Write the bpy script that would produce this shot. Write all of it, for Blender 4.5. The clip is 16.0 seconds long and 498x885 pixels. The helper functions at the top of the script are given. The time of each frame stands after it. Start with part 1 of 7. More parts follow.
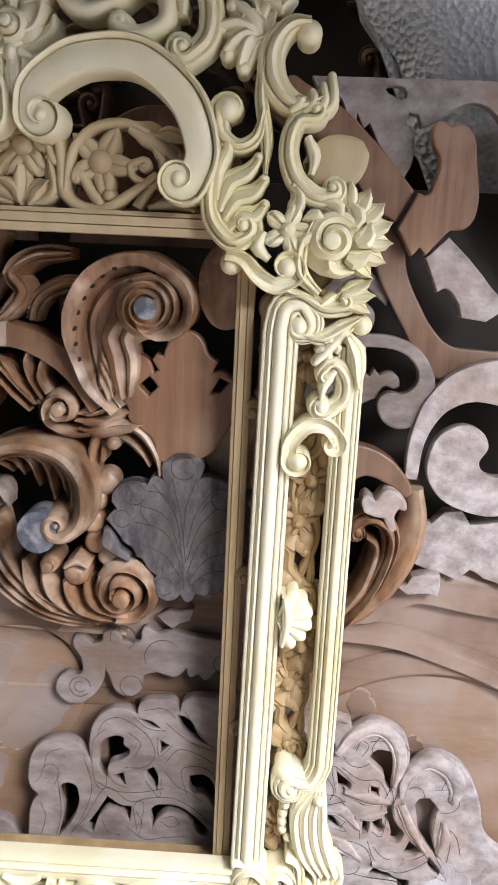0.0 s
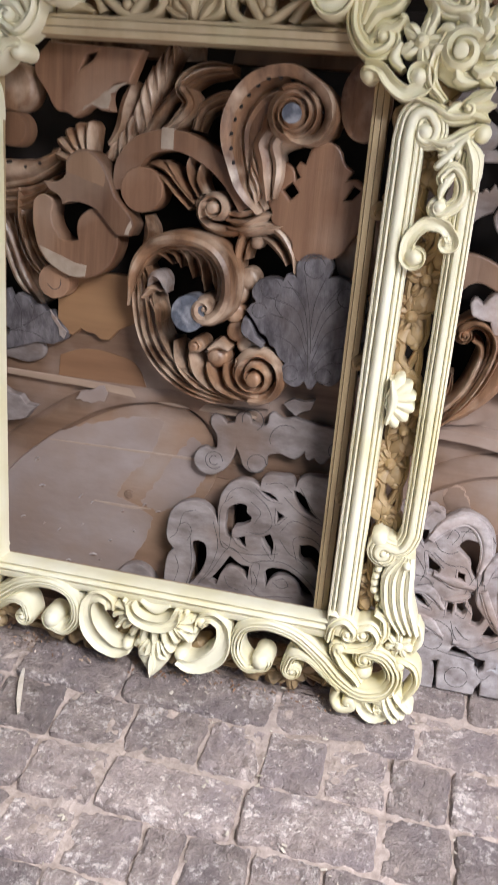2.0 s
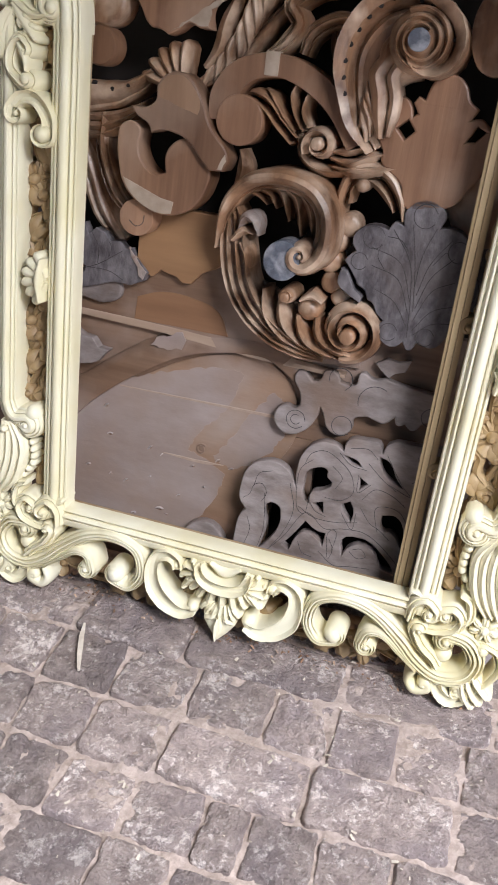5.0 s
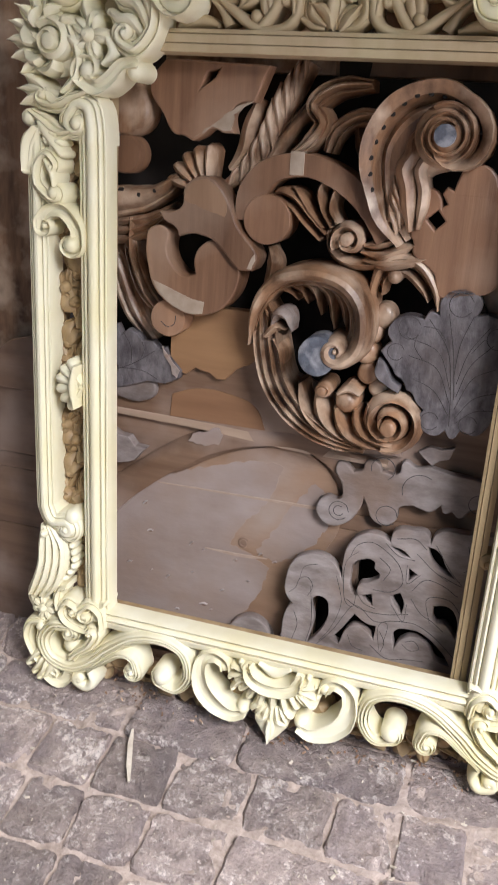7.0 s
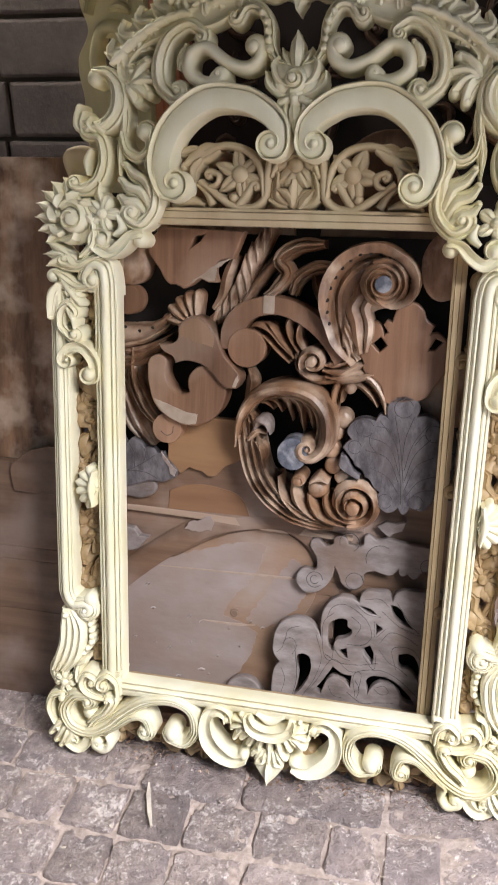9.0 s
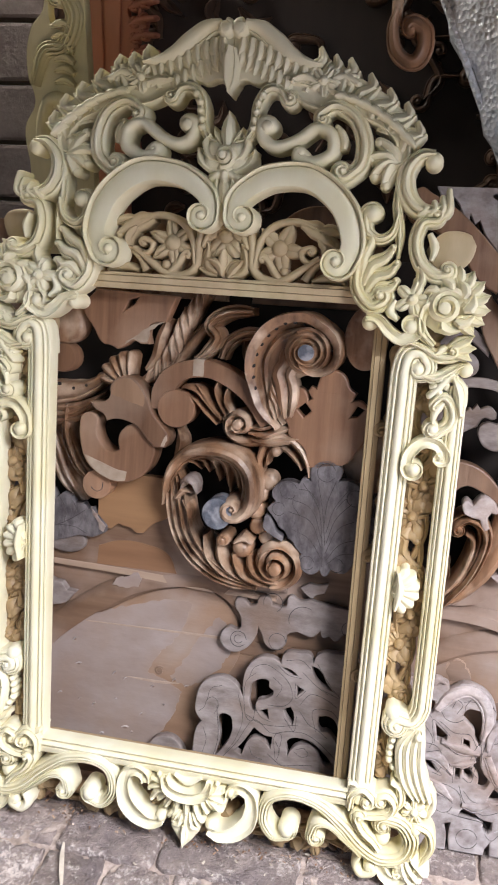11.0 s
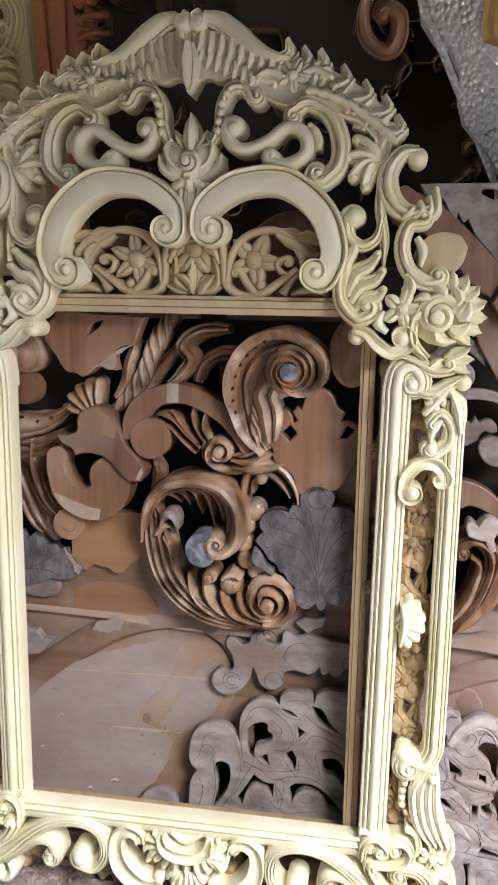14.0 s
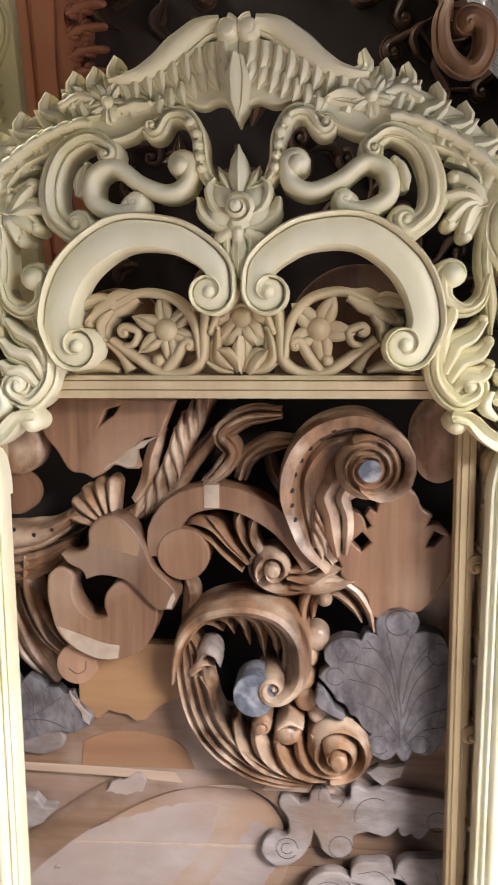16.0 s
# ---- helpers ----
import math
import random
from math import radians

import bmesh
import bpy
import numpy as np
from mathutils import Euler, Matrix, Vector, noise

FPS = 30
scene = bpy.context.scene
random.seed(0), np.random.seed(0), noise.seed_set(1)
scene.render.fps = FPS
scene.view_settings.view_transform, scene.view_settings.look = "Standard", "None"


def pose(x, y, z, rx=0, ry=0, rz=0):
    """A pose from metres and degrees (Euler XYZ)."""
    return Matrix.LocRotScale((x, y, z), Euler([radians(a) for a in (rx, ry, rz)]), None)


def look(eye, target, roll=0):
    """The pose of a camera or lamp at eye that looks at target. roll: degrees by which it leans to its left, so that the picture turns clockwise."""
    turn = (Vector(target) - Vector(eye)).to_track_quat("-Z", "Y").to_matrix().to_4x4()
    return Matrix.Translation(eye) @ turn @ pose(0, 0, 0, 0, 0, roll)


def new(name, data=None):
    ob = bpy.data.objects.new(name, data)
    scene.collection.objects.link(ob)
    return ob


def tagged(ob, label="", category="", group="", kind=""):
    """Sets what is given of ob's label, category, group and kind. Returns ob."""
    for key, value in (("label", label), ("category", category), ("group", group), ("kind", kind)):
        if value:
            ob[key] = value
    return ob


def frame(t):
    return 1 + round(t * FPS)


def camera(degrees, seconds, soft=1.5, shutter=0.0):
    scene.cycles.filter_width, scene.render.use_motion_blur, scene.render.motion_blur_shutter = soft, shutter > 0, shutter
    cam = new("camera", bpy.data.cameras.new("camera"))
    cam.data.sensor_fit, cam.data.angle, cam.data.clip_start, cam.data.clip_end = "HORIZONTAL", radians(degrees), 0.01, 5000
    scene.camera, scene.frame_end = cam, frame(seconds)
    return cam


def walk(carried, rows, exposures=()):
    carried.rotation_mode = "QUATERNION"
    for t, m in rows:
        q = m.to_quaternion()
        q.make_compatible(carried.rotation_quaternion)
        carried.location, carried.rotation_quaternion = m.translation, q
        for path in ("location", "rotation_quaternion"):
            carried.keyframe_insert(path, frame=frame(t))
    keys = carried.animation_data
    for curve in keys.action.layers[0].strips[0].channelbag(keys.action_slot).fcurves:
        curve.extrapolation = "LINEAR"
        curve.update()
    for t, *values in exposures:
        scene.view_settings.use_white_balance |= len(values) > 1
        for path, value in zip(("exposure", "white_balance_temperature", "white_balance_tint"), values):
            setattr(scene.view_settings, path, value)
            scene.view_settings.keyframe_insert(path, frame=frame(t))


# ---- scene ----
# the camera and its walk: seconds, place, pitch, roll, yaw
cam = camera(32.49, 16.0, soft=1.1, shutter=0.4)
PATH = [
    (0.0, 0.3396, -0.8358, 1.3147, -25.28, -2.16, 2.61),
    (0.5, 0.4160, -0.9016, 1.3242, -25.33, -1.16, 8.10),
    (1.0, 0.4441, -1.0078, 1.3051, -26.51, -0.84, 11.25),
    (1.5, 0.4557, -1.1142, 1.2846, -28.14, -1.79, 13.16),
    (2.0, 0.4251, -1.0972, 1.2179, -30.55, -1.70, 13.92),
    (2.5, 0.4417, -1.0585, 1.1709, -32.54, -0.27, 11.28),
    (3.0, 0.4451, -1.0616, 1.1689, -33.25, -0.59, 10.11),
    (3.5, 0.4418, -1.0601, 1.1697, -33.50, -0.72, 10.20),
    (4.0, 0.4065, -1.0451, 1.1979, -34.05, -1.27, 12.09),
    (4.5, 0.3506, -1.0309, 1.1925, -34.32, -2.83, 15.34),
    (5.0, 0.3234, -1.0133, 1.1926, -34.95, -3.10, 17.94),
    (5.2, 0.3155, -1.0086, 1.1868, -35.16, -3.22, 18.25),
    (7.5, 0.2810, -0.9507, 1.2776, -30.39, 1.92, 16.52),
    (8.0, 0.2702, -1.0570, 1.3215, -29.41, 2.75, 13.63),
    (10.3, 0.3209, -1.2711, 1.4479, -22.68, -1.10, 12.33),
    (10.5, 0.3327, -1.2669, 1.4284, -22.81, -1.55, 12.42),
    (11.0, 0.3729, -1.2406, 1.4242, -22.24, -1.22, 12.21),
    (11.5, 0.4427, -1.1712, 1.4155, -21.96, 0.40, 12.37),
    (12.0, 0.5343, -1.1317, 1.4006, -21.99, 0.17, 13.46),
    (12.5, 0.5543, -1.1426, 1.3947, -23.01, -0.04, 14.75),
    (13.0, 0.5196, -1.1460, 1.4047, -22.92, 0.06, 16.36),
    (13.5, 0.4076, -1.1381, 1.4097, -22.83, 0.63, 14.12),
    (14.0, 0.3320, -1.1047, 1.4282, -22.50, 1.13, 9.41),
    (14.5, 0.2812, -0.9742, 1.4200, -21.53, 0.77, 8.54),
    (15.0, 0.2454, -0.8611, 1.4274, -21.13, -0.11, 8.48),
    (15.5, 0.2272, -0.8206, 1.4069, -20.21, -0.50, 8.64),
    (16.0, 0.1013, -0.7962, 1.4176, -20.44, 1.25, 4.48),
]
walk(cam, [(t, pose(x, y, z, 90 + pitch, roll, yaw)) for t, x, y, z, pitch, roll, yaw in PATH],
     [(0, -0.25, 6500, 10), (0.5, -0.35, 6500, 10), (1.2, -0.4, 6450, 10), (2, -0.48, 6350, 10), (3, -0.52, 6250, 10), (4, -0.5, 6250, 10), (5, -0.46, 6300, 10), (8, -0.32, 6500, 10), (10.5, -0.15, 6400, 11), (12, -0.27, 6400, 11), (13.5, -0.33, 6450, 11), (14, -0.28, 6450, 10), (14.5, -0.1, 6600, 10), (15, 0.15, 6650, 10), (16, 0.26, 6700, 10)])

# ---- light: an open workshop front behind the camera, daylight from outside, two added fill lamps ----
world = bpy.data.worlds.new("World")
scene.world = world
world.use_nodes = True
wn = world.node_tree.nodes
sky = wn.new("ShaderNodeTexSky")
sky.sky_type, sky.sun_disc = "NISHITA", False
sky.sun_elevation, sky.sun_rotation = radians(52), radians(20)
wn["Background"].inputs["Strength"].default_value = 0.05
world.node_tree.links.new(sky.outputs["Color"], wn["Background"].inputs["Color"])
sun_data = bpy.data.lights.new("sun", "SUN")
sun_data.energy, sun_data.angle, sun_data.color = 2.0, radians(0.5), (1.0, 0.95, 0.88)
sun = new("sun", sun_data)
sun.matrix_world = look((3, 6, 9), (0.5, -3.2, 0))


def area_lamp(name, m, sx, sy, power, color):
    data = bpy.data.lights.new(name, "AREA")
    data.shape, data.size, data.size_y, data.energy, data.color = "RECTANGLE", sx, sy, power, color
    ob = new(name, data)
    ob.matrix_world = m
    return ob


area_lamp("opening_daylight", look((1.8, -1.36, 3.03), (0.35, 0.0, 0.2)), 1.2, 1.7, 375, (0.945, 0.955, 1.025))
# fill lamp added low at the right to brighten that corner; no opening known
area_lamp("side_opening_daylight", look((1.75, -0.75, 0.8), (0.65, -0.1, 0.15)), 0.8, 1.2, 17, (0.9, 0.955, 1.1))
# fill lamp added over the rear left to brighten the things stored there
area_lamp("roof_gap_daylight", look((-0.95, 0.75, 2.26), (-0.6, 0.3, 1.2)), 0.7, 0.28, 25, (1.0, 0.95, 0.85))
scene.view_settings.exposure = 0.0

# ---- materials ----


def material(name, base, dark, rough=0.6, scale=20.0, stretch=(1, 1, 1), bump=0.2, fine=150.0, spots=None, spot_scale=6.0, spot_amount=0.4, island=0.0, flecks=None, vary=0.0):
    """A matt surface: two colours mixed by grain, blotches of a third colour, fine relief."""
    m = bpy.data.materials.new(name)
    m.use_nodes = True
    t = m.node_tree
    n, l = t.nodes, t.links
    bsdf = n["Principled BSDF"]
    co = n.new("ShaderNodeTexCoord")
    mp = n.new("ShaderNodeMapping")
    mp.inputs["Scale"].default_value = stretch
    src = co.outputs["Object"]
    if island:
        src = n.new("ShaderNodeNewGeometry").outputs["Position"]
        piece = n.new("ShaderNodeObjectInfo")
        shift = n.new("ShaderNodeVectorMath")
        shift.operation = "MULTIPLY_ADD"
        shift.inputs[1].default_value = (61, 43, 29)
        l.new(piece.outputs["Random"], shift.inputs[0])
        l.new(src, shift.inputs[2])
        src = shift.outputs["Vector"]
    l.new(src, mp.inputs["Vector"])
    g = n.new("ShaderNodeTexNoise")
    g.inputs["Scale"].default_value, g.inputs["Detail"].default_value, g.inputs["Roughness"].default_value = scale, 9, (0.74 if island else 0.6)
    l.new(mp.outputs["Vector"], g.inputs["Vector"])
    ramp = n.new("ShaderNodeMapRange")
    ramp.inputs["From Min"].default_value, ramp.inputs["From Max"].default_value = 0.34, 0.66
    l.new(g.outputs["Fac"], ramp.inputs["Value"])
    mix = n.new("ShaderNodeMix")
    mix.data_type = "RGBA"
    mix.inputs["A"].default_value, mix.inputs["B"].default_value = (*dark, 1), (*base, 1)
    l.new(ramp.outputs["Result"], mix.inputs["Factor"])
    out = mix.outputs["Result"]
    if spots:
        s = n.new("ShaderNodeTexNoise")
        s.inputs["Scale"].default_value, s.inputs["Detail"].default_value = spot_scale, 5
        l.new(src, s.inputs["Vector"])
        r = n.new("ShaderNodeMapRange")
        r.inputs["From Min"].default_value, r.inputs["From Max"].default_value = 0.46, 0.66
        r.inputs["To Max"].default_value = spot_amount
        l.new(s.outputs["Fac"], r.inputs["Value"])
        mx = n.new("ShaderNodeMix")
        mx.data_type = "RGBA"
        mx.inputs["B"].default_value = (*spots, 1)
        l.new(out, mx.inputs["A"])
        l.new(r.outputs["Result"], mx.inputs["Factor"])
        out = mx.outputs["Result"]
    if flecks:
        s = n.new("ShaderNodeTexNoise")
        s.inputs["Scale"].default_value, s.inputs["Detail"].default_value, s.inputs["Roughness"].default_value = flecks[1], 6, 0.7
        l.new(src, s.inputs["Vector"])
        wide = n.new("ShaderNodeTexNoise")
        wide.inputs["Scale"].default_value, wide.inputs["Detail"].default_value = 16, 3
        l.new(src, wide.inputs["Vector"])
        both = n.new("ShaderNodeMath")
        both.operation = "MULTIPLY_ADD"
        both.inputs[1].default_value = 0.55
        l.new(wide.outputs["Fac"], both.inputs[0])
        l.new(s.outputs["Fac"], both.inputs[2])
        r = n.new("ShaderNodeMapRange")
        r.inputs["From Min"].default_value, r.inputs["From Max"].default_value = 0.82, 0.96
        r.inputs["To Max"].default_value = 0.85
        l.new(both.outputs["Value"], r.inputs["Value"])
        mx = n.new("ShaderNodeMix")
        mx.data_type = "RGBA"
        mx.inputs["B"].default_value = (*flecks[0], 1)
        l.new(out, mx.inputs["A"])
        l.new(r.outputs["Result"], mx.inputs["Factor"])
        out = mx.outputs["Result"]
    if island or vary:
        oi = n.new("ShaderNodeObjectInfo")
        r = n.new("ShaderNodeMapRange")
        r.inputs["To Min"].default_value, r.inputs["To Max"].default_value = 1 - island - vary, 1 + island + vary
        l.new(oi.outputs["Random"], r.inputs["Value"])
        hs = n.new("ShaderNodeHueSaturation")
        l.new(r.outputs["Result"], hs.inputs["Value"])
        l.new(out, hs.inputs["Color"])
        out = hs.outputs["Color"]
    l.new(out, bsdf.inputs["Base Color"])
    rr = n.new("ShaderNodeMapRange")
    rr.inputs["To Min"].default_value, rr.inputs["To Max"].default_value = rough - 0.12, min(1, rough + 0.12)
    l.new(g.outputs["Fac"], rr.inputs["Value"])
    l.new(rr.outputs["Result"], bsdf.inputs["Roughness"])
    f = n.new("ShaderNodeTexNoise")
    f.inputs["Scale"].default_value, f.inputs["Detail"].default_value = fine, 4
    l.new(mp.outputs["Vector"], f.inputs["Vector"])
    sm = n.new("ShaderNodeMath")
    sm.operation = "MULTIPLY_ADD"
    sm.inputs[1].default_value = 0.5
    l.new(f.outputs["Fac"], sm.inputs[0])
    l.new(g.outputs["Fac"], sm.inputs[2])
    b = n.new("ShaderNodeBump")
    b.inputs["Strength"].default_value, b.inputs["Distance"].default_value = bump, (0.012 if island else 0.004)
    l.new(sm.outputs["Value"], b.inputs["Height"])
    l.new(b.outputs["Normal"], bsdf.inputs["Normal"])
    return m


CREAM = material("cream_primed_wood", (0.86, 0.808, 0.615), (0.78, 0.71, 0.49), 0.42, 14, (1, 1, 0.25), 0.14, 120, (0.71, 0.625, 0.33), 5, 0.6)
RAW = material("raw_pale_wood", (0.5, 0.36, 0.19), (0.29, 0.185, 0.088), 0.5, 22, (1, 1, 0.3), 0.25, 120, (0.24, 0.15, 0.07), 14, 0.5)
STRIP = material("pale_tan_strip", (0.52, 0.385, 0.215), (0.4, 0.285, 0.15), 0.5, 18, (1, 1, 0.06), 0.12, 120, (0.3, 0.2, 0.1), 7, 0.5)
BLOSSOM = material("pale_pinkish_wood", (0.552, 0.437, 0.276), (0.432, 0.322, 0.184), 0.52, 18, (1, 1, 0.3), 0.12, 120, (0.552, 0.488, 0.294), 8, 0.5)
TEAK = material("carved_brown_teak", (0.4, 0.225, 0.125), (0.095, 0.046, 0.024), 0.36, 26, (1, 1, 0.22), 0.5, 90, (0.62, 0.46, 0.33), 16, 0.85, vary=0.12)
TEAKFLAT = material("sawn_brown_teak", (0.285, 0.153, 0.085), (0.15, 0.074, 0.04), 0.45, 30, (1, 1, 0.07), 0.4, 110, (0.36, 0.24, 0.165), 5, 0.8, vary=0.24)
DUSTY = material("bare_mauve_plank", (0.248, 0.152, 0.0976), (0.144, 0.08, 0.048), 0.43, 32, (0.06, 1, 1), 0.25, 60, (0.328, 0.24, 0.192), 6, 0.9)
FIELD = material("dusty_oval_field", (0.32, 0.2, 0.128), (0.22, 0.13, 0.08), 0.5, 12, (0.3, 1, 1), 0.6, 70, (0.36, 0.29, 0.25), 5.5, 0.8)
DUST = material("grey_lilac_dust", (0.35, 0.28, 0.25), (0.25, 0.182, 0.152), 0.6, 9, (0.5, 1, 1), 0.5, 80, (0.3, 0.21, 0.16), 7, 0.7)
GREY = material("grey_sawn_board", (0.33, 0.28, 0.258), (0.145, 0.112, 0.098), 0.6, 34, (0.45, 1, 1), 0.6, 140, (0.2, 0.13, 0.09), 7, 0.75, vary=0.15)
STONE = material("paving_stone", (0.53, 0.425, 0.378), (0.215, 0.164, 0.147), 0.45, 38, (1, 1, 1), 1.0, 210, (0.25, 0.2, 0.2), 9, 0.65, 0.26, flecks=((0.8, 0.7, 0.64), 85))
GROUT = material("sandy_joint", (0.55, 0.44, 0.375), (0.3, 0.23, 0.188), 0.95, 60, (1, 1, 1), 1.0, 260, (0.45, 0.36, 0.315), 12, 0.6)
GREYDARK = material("dark_grey_sawn_board", (0.2, 0.178, 0.18), (0.06, 0.05, 0.052), 0.5, 60, (0.7, 1, 0.4), 0.9, 150, (0.1, 0.078, 0.07), 12, 0.6)
# the grey board lightened: stronger light right of the frame put into its colour
GREYLIT = material("lit_pale_grey_board", (0.54, 0.48, 0.465), (0.25, 0.205, 0.19), 0.55, 42, (0.8, 1, 1), 0.6, 130, (0.36, 0.245, 0.185), 8, 0.6, vary=0.15)
PENCIL = material("pencil_mark", (0.075, 0.064, 0.06), (0.042, 0.035, 0.033), 0.7, 60)
PLASTER = material("dark_plaster_wall", (0.18, 0.138, 0.1), (0.115, 0.085, 0.06), 0.9, 5, (1, 1, 1), 0.3, 60)

from mathutils.bvhtree import BVHTree

# ---- mesh tools: everything of the carvings is laid out as u (right), v (up), w (out of the plane) ----
LEAN = pose(0, 0, 0, -12.8)


def uvw(u, v, w):
    return Vector((u, -w, v))


def finish(name, bm, mat, parent=None, label="", angle=38):
    bmesh.ops.recalc_face_normals(bm, faces=bm.faces)
    me = bpy.data.meshes.new(name)
    bm.to_mesh(me)
    bm.free()
    me.polygons.foreach_set("use_smooth", [True] * len(me.polygons))
    me.set_sharp_from_angle(angle=radians(angle))
    me.materials.append(mat)
    ob = new(name, me)
    if parent is not None:
        ob.parent = parent
    return tagged(ob, label) if label else ob


part = finish


def thing(name, label, category, m=LEAN, group="", kind=""):
    ob = new(name)
    ob.empty_display_size = 0.05
    ob.matrix_world = m
    return tagged(ob, label, category, group, kind)


def spline(points, step=0.006):
    """A smooth line through a few points."""
    p = [Vector(q) for q in points]
    if len(p) == 2:
        n = max(2, int((p[1] - p[0]).length / 0.03))
        return [p[0].lerp(p[1], i / n) for i in range(n + 1)]
    p = [2 * p[0] - p[1]] + p + [2 * p[-1] - p[-2]]
    out = []
    for i in range(1, len(p) - 2):
        a, b, c, d = p[i - 1:i + 3]
        n = max(3, int((c - b).length / step))
        for k in range(n):
            t = k / n
            out.append(0.5 * (2 * b + (c - a) * t + (2 * a - 5 * b + 4 * c - d) * t * t + (3 * b - a - 3 * c + d) * t ** 3))
    return out + [p[-2]]


def coil(line, r, side, turns=1.1):
    """Lengthens a line by a spiral of first radius r that turns to its left (side 1) or right (-1). Returns the line and the spiral's eye."""
    t = (line[-1] - line[-2]).normalized()
    nrm = Vector((-t.y, t.x)) * side
    c = line[-1] + nrm * r
    a0 = math.atan2(-nrm.y, -nrm.x)
    n = int(18 * turns)
    out = list(line)
    for i in range(1, n + 1):
        f = i / n
        a = a0 + side * f * turns * math.tau
        out.append(c + Vector((math.cos(a), math.sin(a))) * r * (1 - 0.72 * f))
    return out, c


ROUND = [(-1, 0.0), (-0.92, 0.45), (-0.65, 0.82), (-0.3, 0.97), (0, 1), (0.3, 0.97), (0.65, 0.82), (0.92, 0.45), (1, 0.0)]
COVE = [(-1, 0.0), (-0.96, 0.6), (-0.86, 0.74), (-0.5, 0.8), (0.0, 0.82), (0.4, 0.78), (0.56, 0.7), (0.62, 0.5), (0.7, 0.86), (0.84, 1.0), (0.95, 0.86), (1, 0.0)]
FLAT = [(-1, 0.0), (-0.99, 0.9), (-0.93, 1.0), (0.93, 1.0), (0.99, 0.9), (1, 0.0)]
SOFT = [(-1, 0.0), (-0.97, 0.3), (-0.86, 0.56), (-0.68, 0.66), (-0.52, 0.58), (-0.42, 0.46), (-0.34, 0.62), (-0.15, 0.92), (0.08, 1.0), (0.28, 0.88), (0.4, 0.58), (0.5, 0.62), (0.7, 0.68), (0.88, 0.52), (0.97, 0.28), (1, 0.0)]
WING = [(-1, 0.0), (-0.96, 0.45), (-0.75, 0.6), (-0.6, 0.5), (-0.48, 0.72), (-0.1, 0.93), (0.35, 1.0), (0.75, 0.92), (0.95, 0.55), (1, 0.0)]
KEELED = [(-1, 0.0), (-0.95, 0.45), (-0.7, 0.72), (-0.3, 0.8), (0, 1.0), (0.3, 0.8), (0.7, 0.72), (0.95, 0.45), (1, 0.0)]
CREST = [(-1, 0.0), (-0.97, 0.5), (-0.8, 0.86), (-0.5, 1.0), (-0.2, 0.94), (0.1, 0.72), (0.3, 0.5), (0.42, 0.56), (0.6, 0.5), (0.85, 0.3), (1, 0.0)]
LIPPED = [(-1, 0.0), (-0.97, 0.85), (-0.85, 1.0), (-0.7, 0.86), (-0.55, 0.62), (0, 0.5), (0.55, 0.62), (0.7, 0.86), (0.85, 1.0), (0.97, 0.85), (1, 0.0)]
GROOVED = [(-1, 0.0), (-0.98, 0.6), (-0.85, 0.74), (-0.7, 0.46), (-0.6, 0.8), (-0.42, 0.95), (-0.24, 0.56), (-0.08, 0.96), (0.08, 0.96), (0.24, 0.56), (0.42, 0.95), (0.6, 0.8), (0.7, 0.46), (0.85, 0.74), (0.98, 0.6), (1, 0.0)]


def sweep(bm, line, width, prof, height, base, back):
    """A profile along a line. width(f), height(f): half width and relief at 0..1 of the length; base: where the relief starts; back: the rear face."""
    n = len(line)
    rings = []
    for i, p in enumerate(line):
        f = i / (n - 1)
        t = (line[min(i + 1, n - 1)] - line[max(i - 1, 0)]).normalized()
        s = Vector((-t.y, t.x))
        hw, hh = max(width(f), 0.0004), height(f)
        ring = []
        q = p + s * -hw
        ring.append(bm.verts.new(uvw(q.x, q.y, back)))
        for a, h in prof:
            q = p + s * (hw * a)
            ring.append(bm.verts.new(uvw(q.x, q.y, base + hh * h)))
        q = p + s * hw
        ring.append(bm.verts.new(uvw(q.x, q.y, back)))
        rings.append(ring)
    m = len(rings[0])
    for a, b in zip(rings, rings[1:]):
        for k in range(m):
            bm.faces.new((a[k], a[(k + 1) % m], b[(k + 1) % m], b[k]))
    bm.faces.new(rings[0])
    bm.faces.new(rings[-1])


def dome(bm, u, v, r, h, base, back, seg=14, rows=4):
    """A round boss."""
    rings = []
    for j in range(rows):
        a = j / rows * math.pi / 2
        rings.append([bm.verts.new(uvw(u + r * math.cos(a) * math.cos(k * math.tau / seg), v + r * math.cos(a) * math.sin(k * math.tau / seg), base + h * math.sin(a))) for k in range(seg)])
    rear = [bm.verts.new(uvw(u + r * math.cos(k * math.tau / seg), v + r * math.sin(k * math.tau / seg), back)) for k in range(seg)]
    top = bm.verts.new(uvw(u, v, base + h))
    rings = [rear] + rings
    for a, b in zip(rings, rings[1:]):
        for k in range(seg):
            bm.faces.new((a[k], a[(k + 1) % seg], b[(k + 1) % seg], b[k]))
    for k in range(seg):
        bm.faces.new((rings[-1][k], rings[-1][(k + 1) % seg], top))
    bm.faces.new(rear)


def lathe(parent, mat, u, v, prof, back, seg=28, name="scroll_end", label=""):
    """A turned round: prof gives radius and how far out."""
    bm = bmesh.new()
    rings = [[bm.verts.new(uvw(u + r * math.cos(k * math.tau / seg), v + r * math.sin(k * math.tau / seg), w)) for k in range(seg)] for r, w in [(prof[0][0], back)] + prof]
    for a, c in zip(rings, rings[1:]):
        for k in range(seg):
            bm.faces.new((a[k], a[(k + 1) % seg], c[(k + 1) % seg], c[k]))
    bm.faces.new(rings[0])
    bm.faces.new(rings[-1])
    return part(name, bm, mat, parent, label, 50)


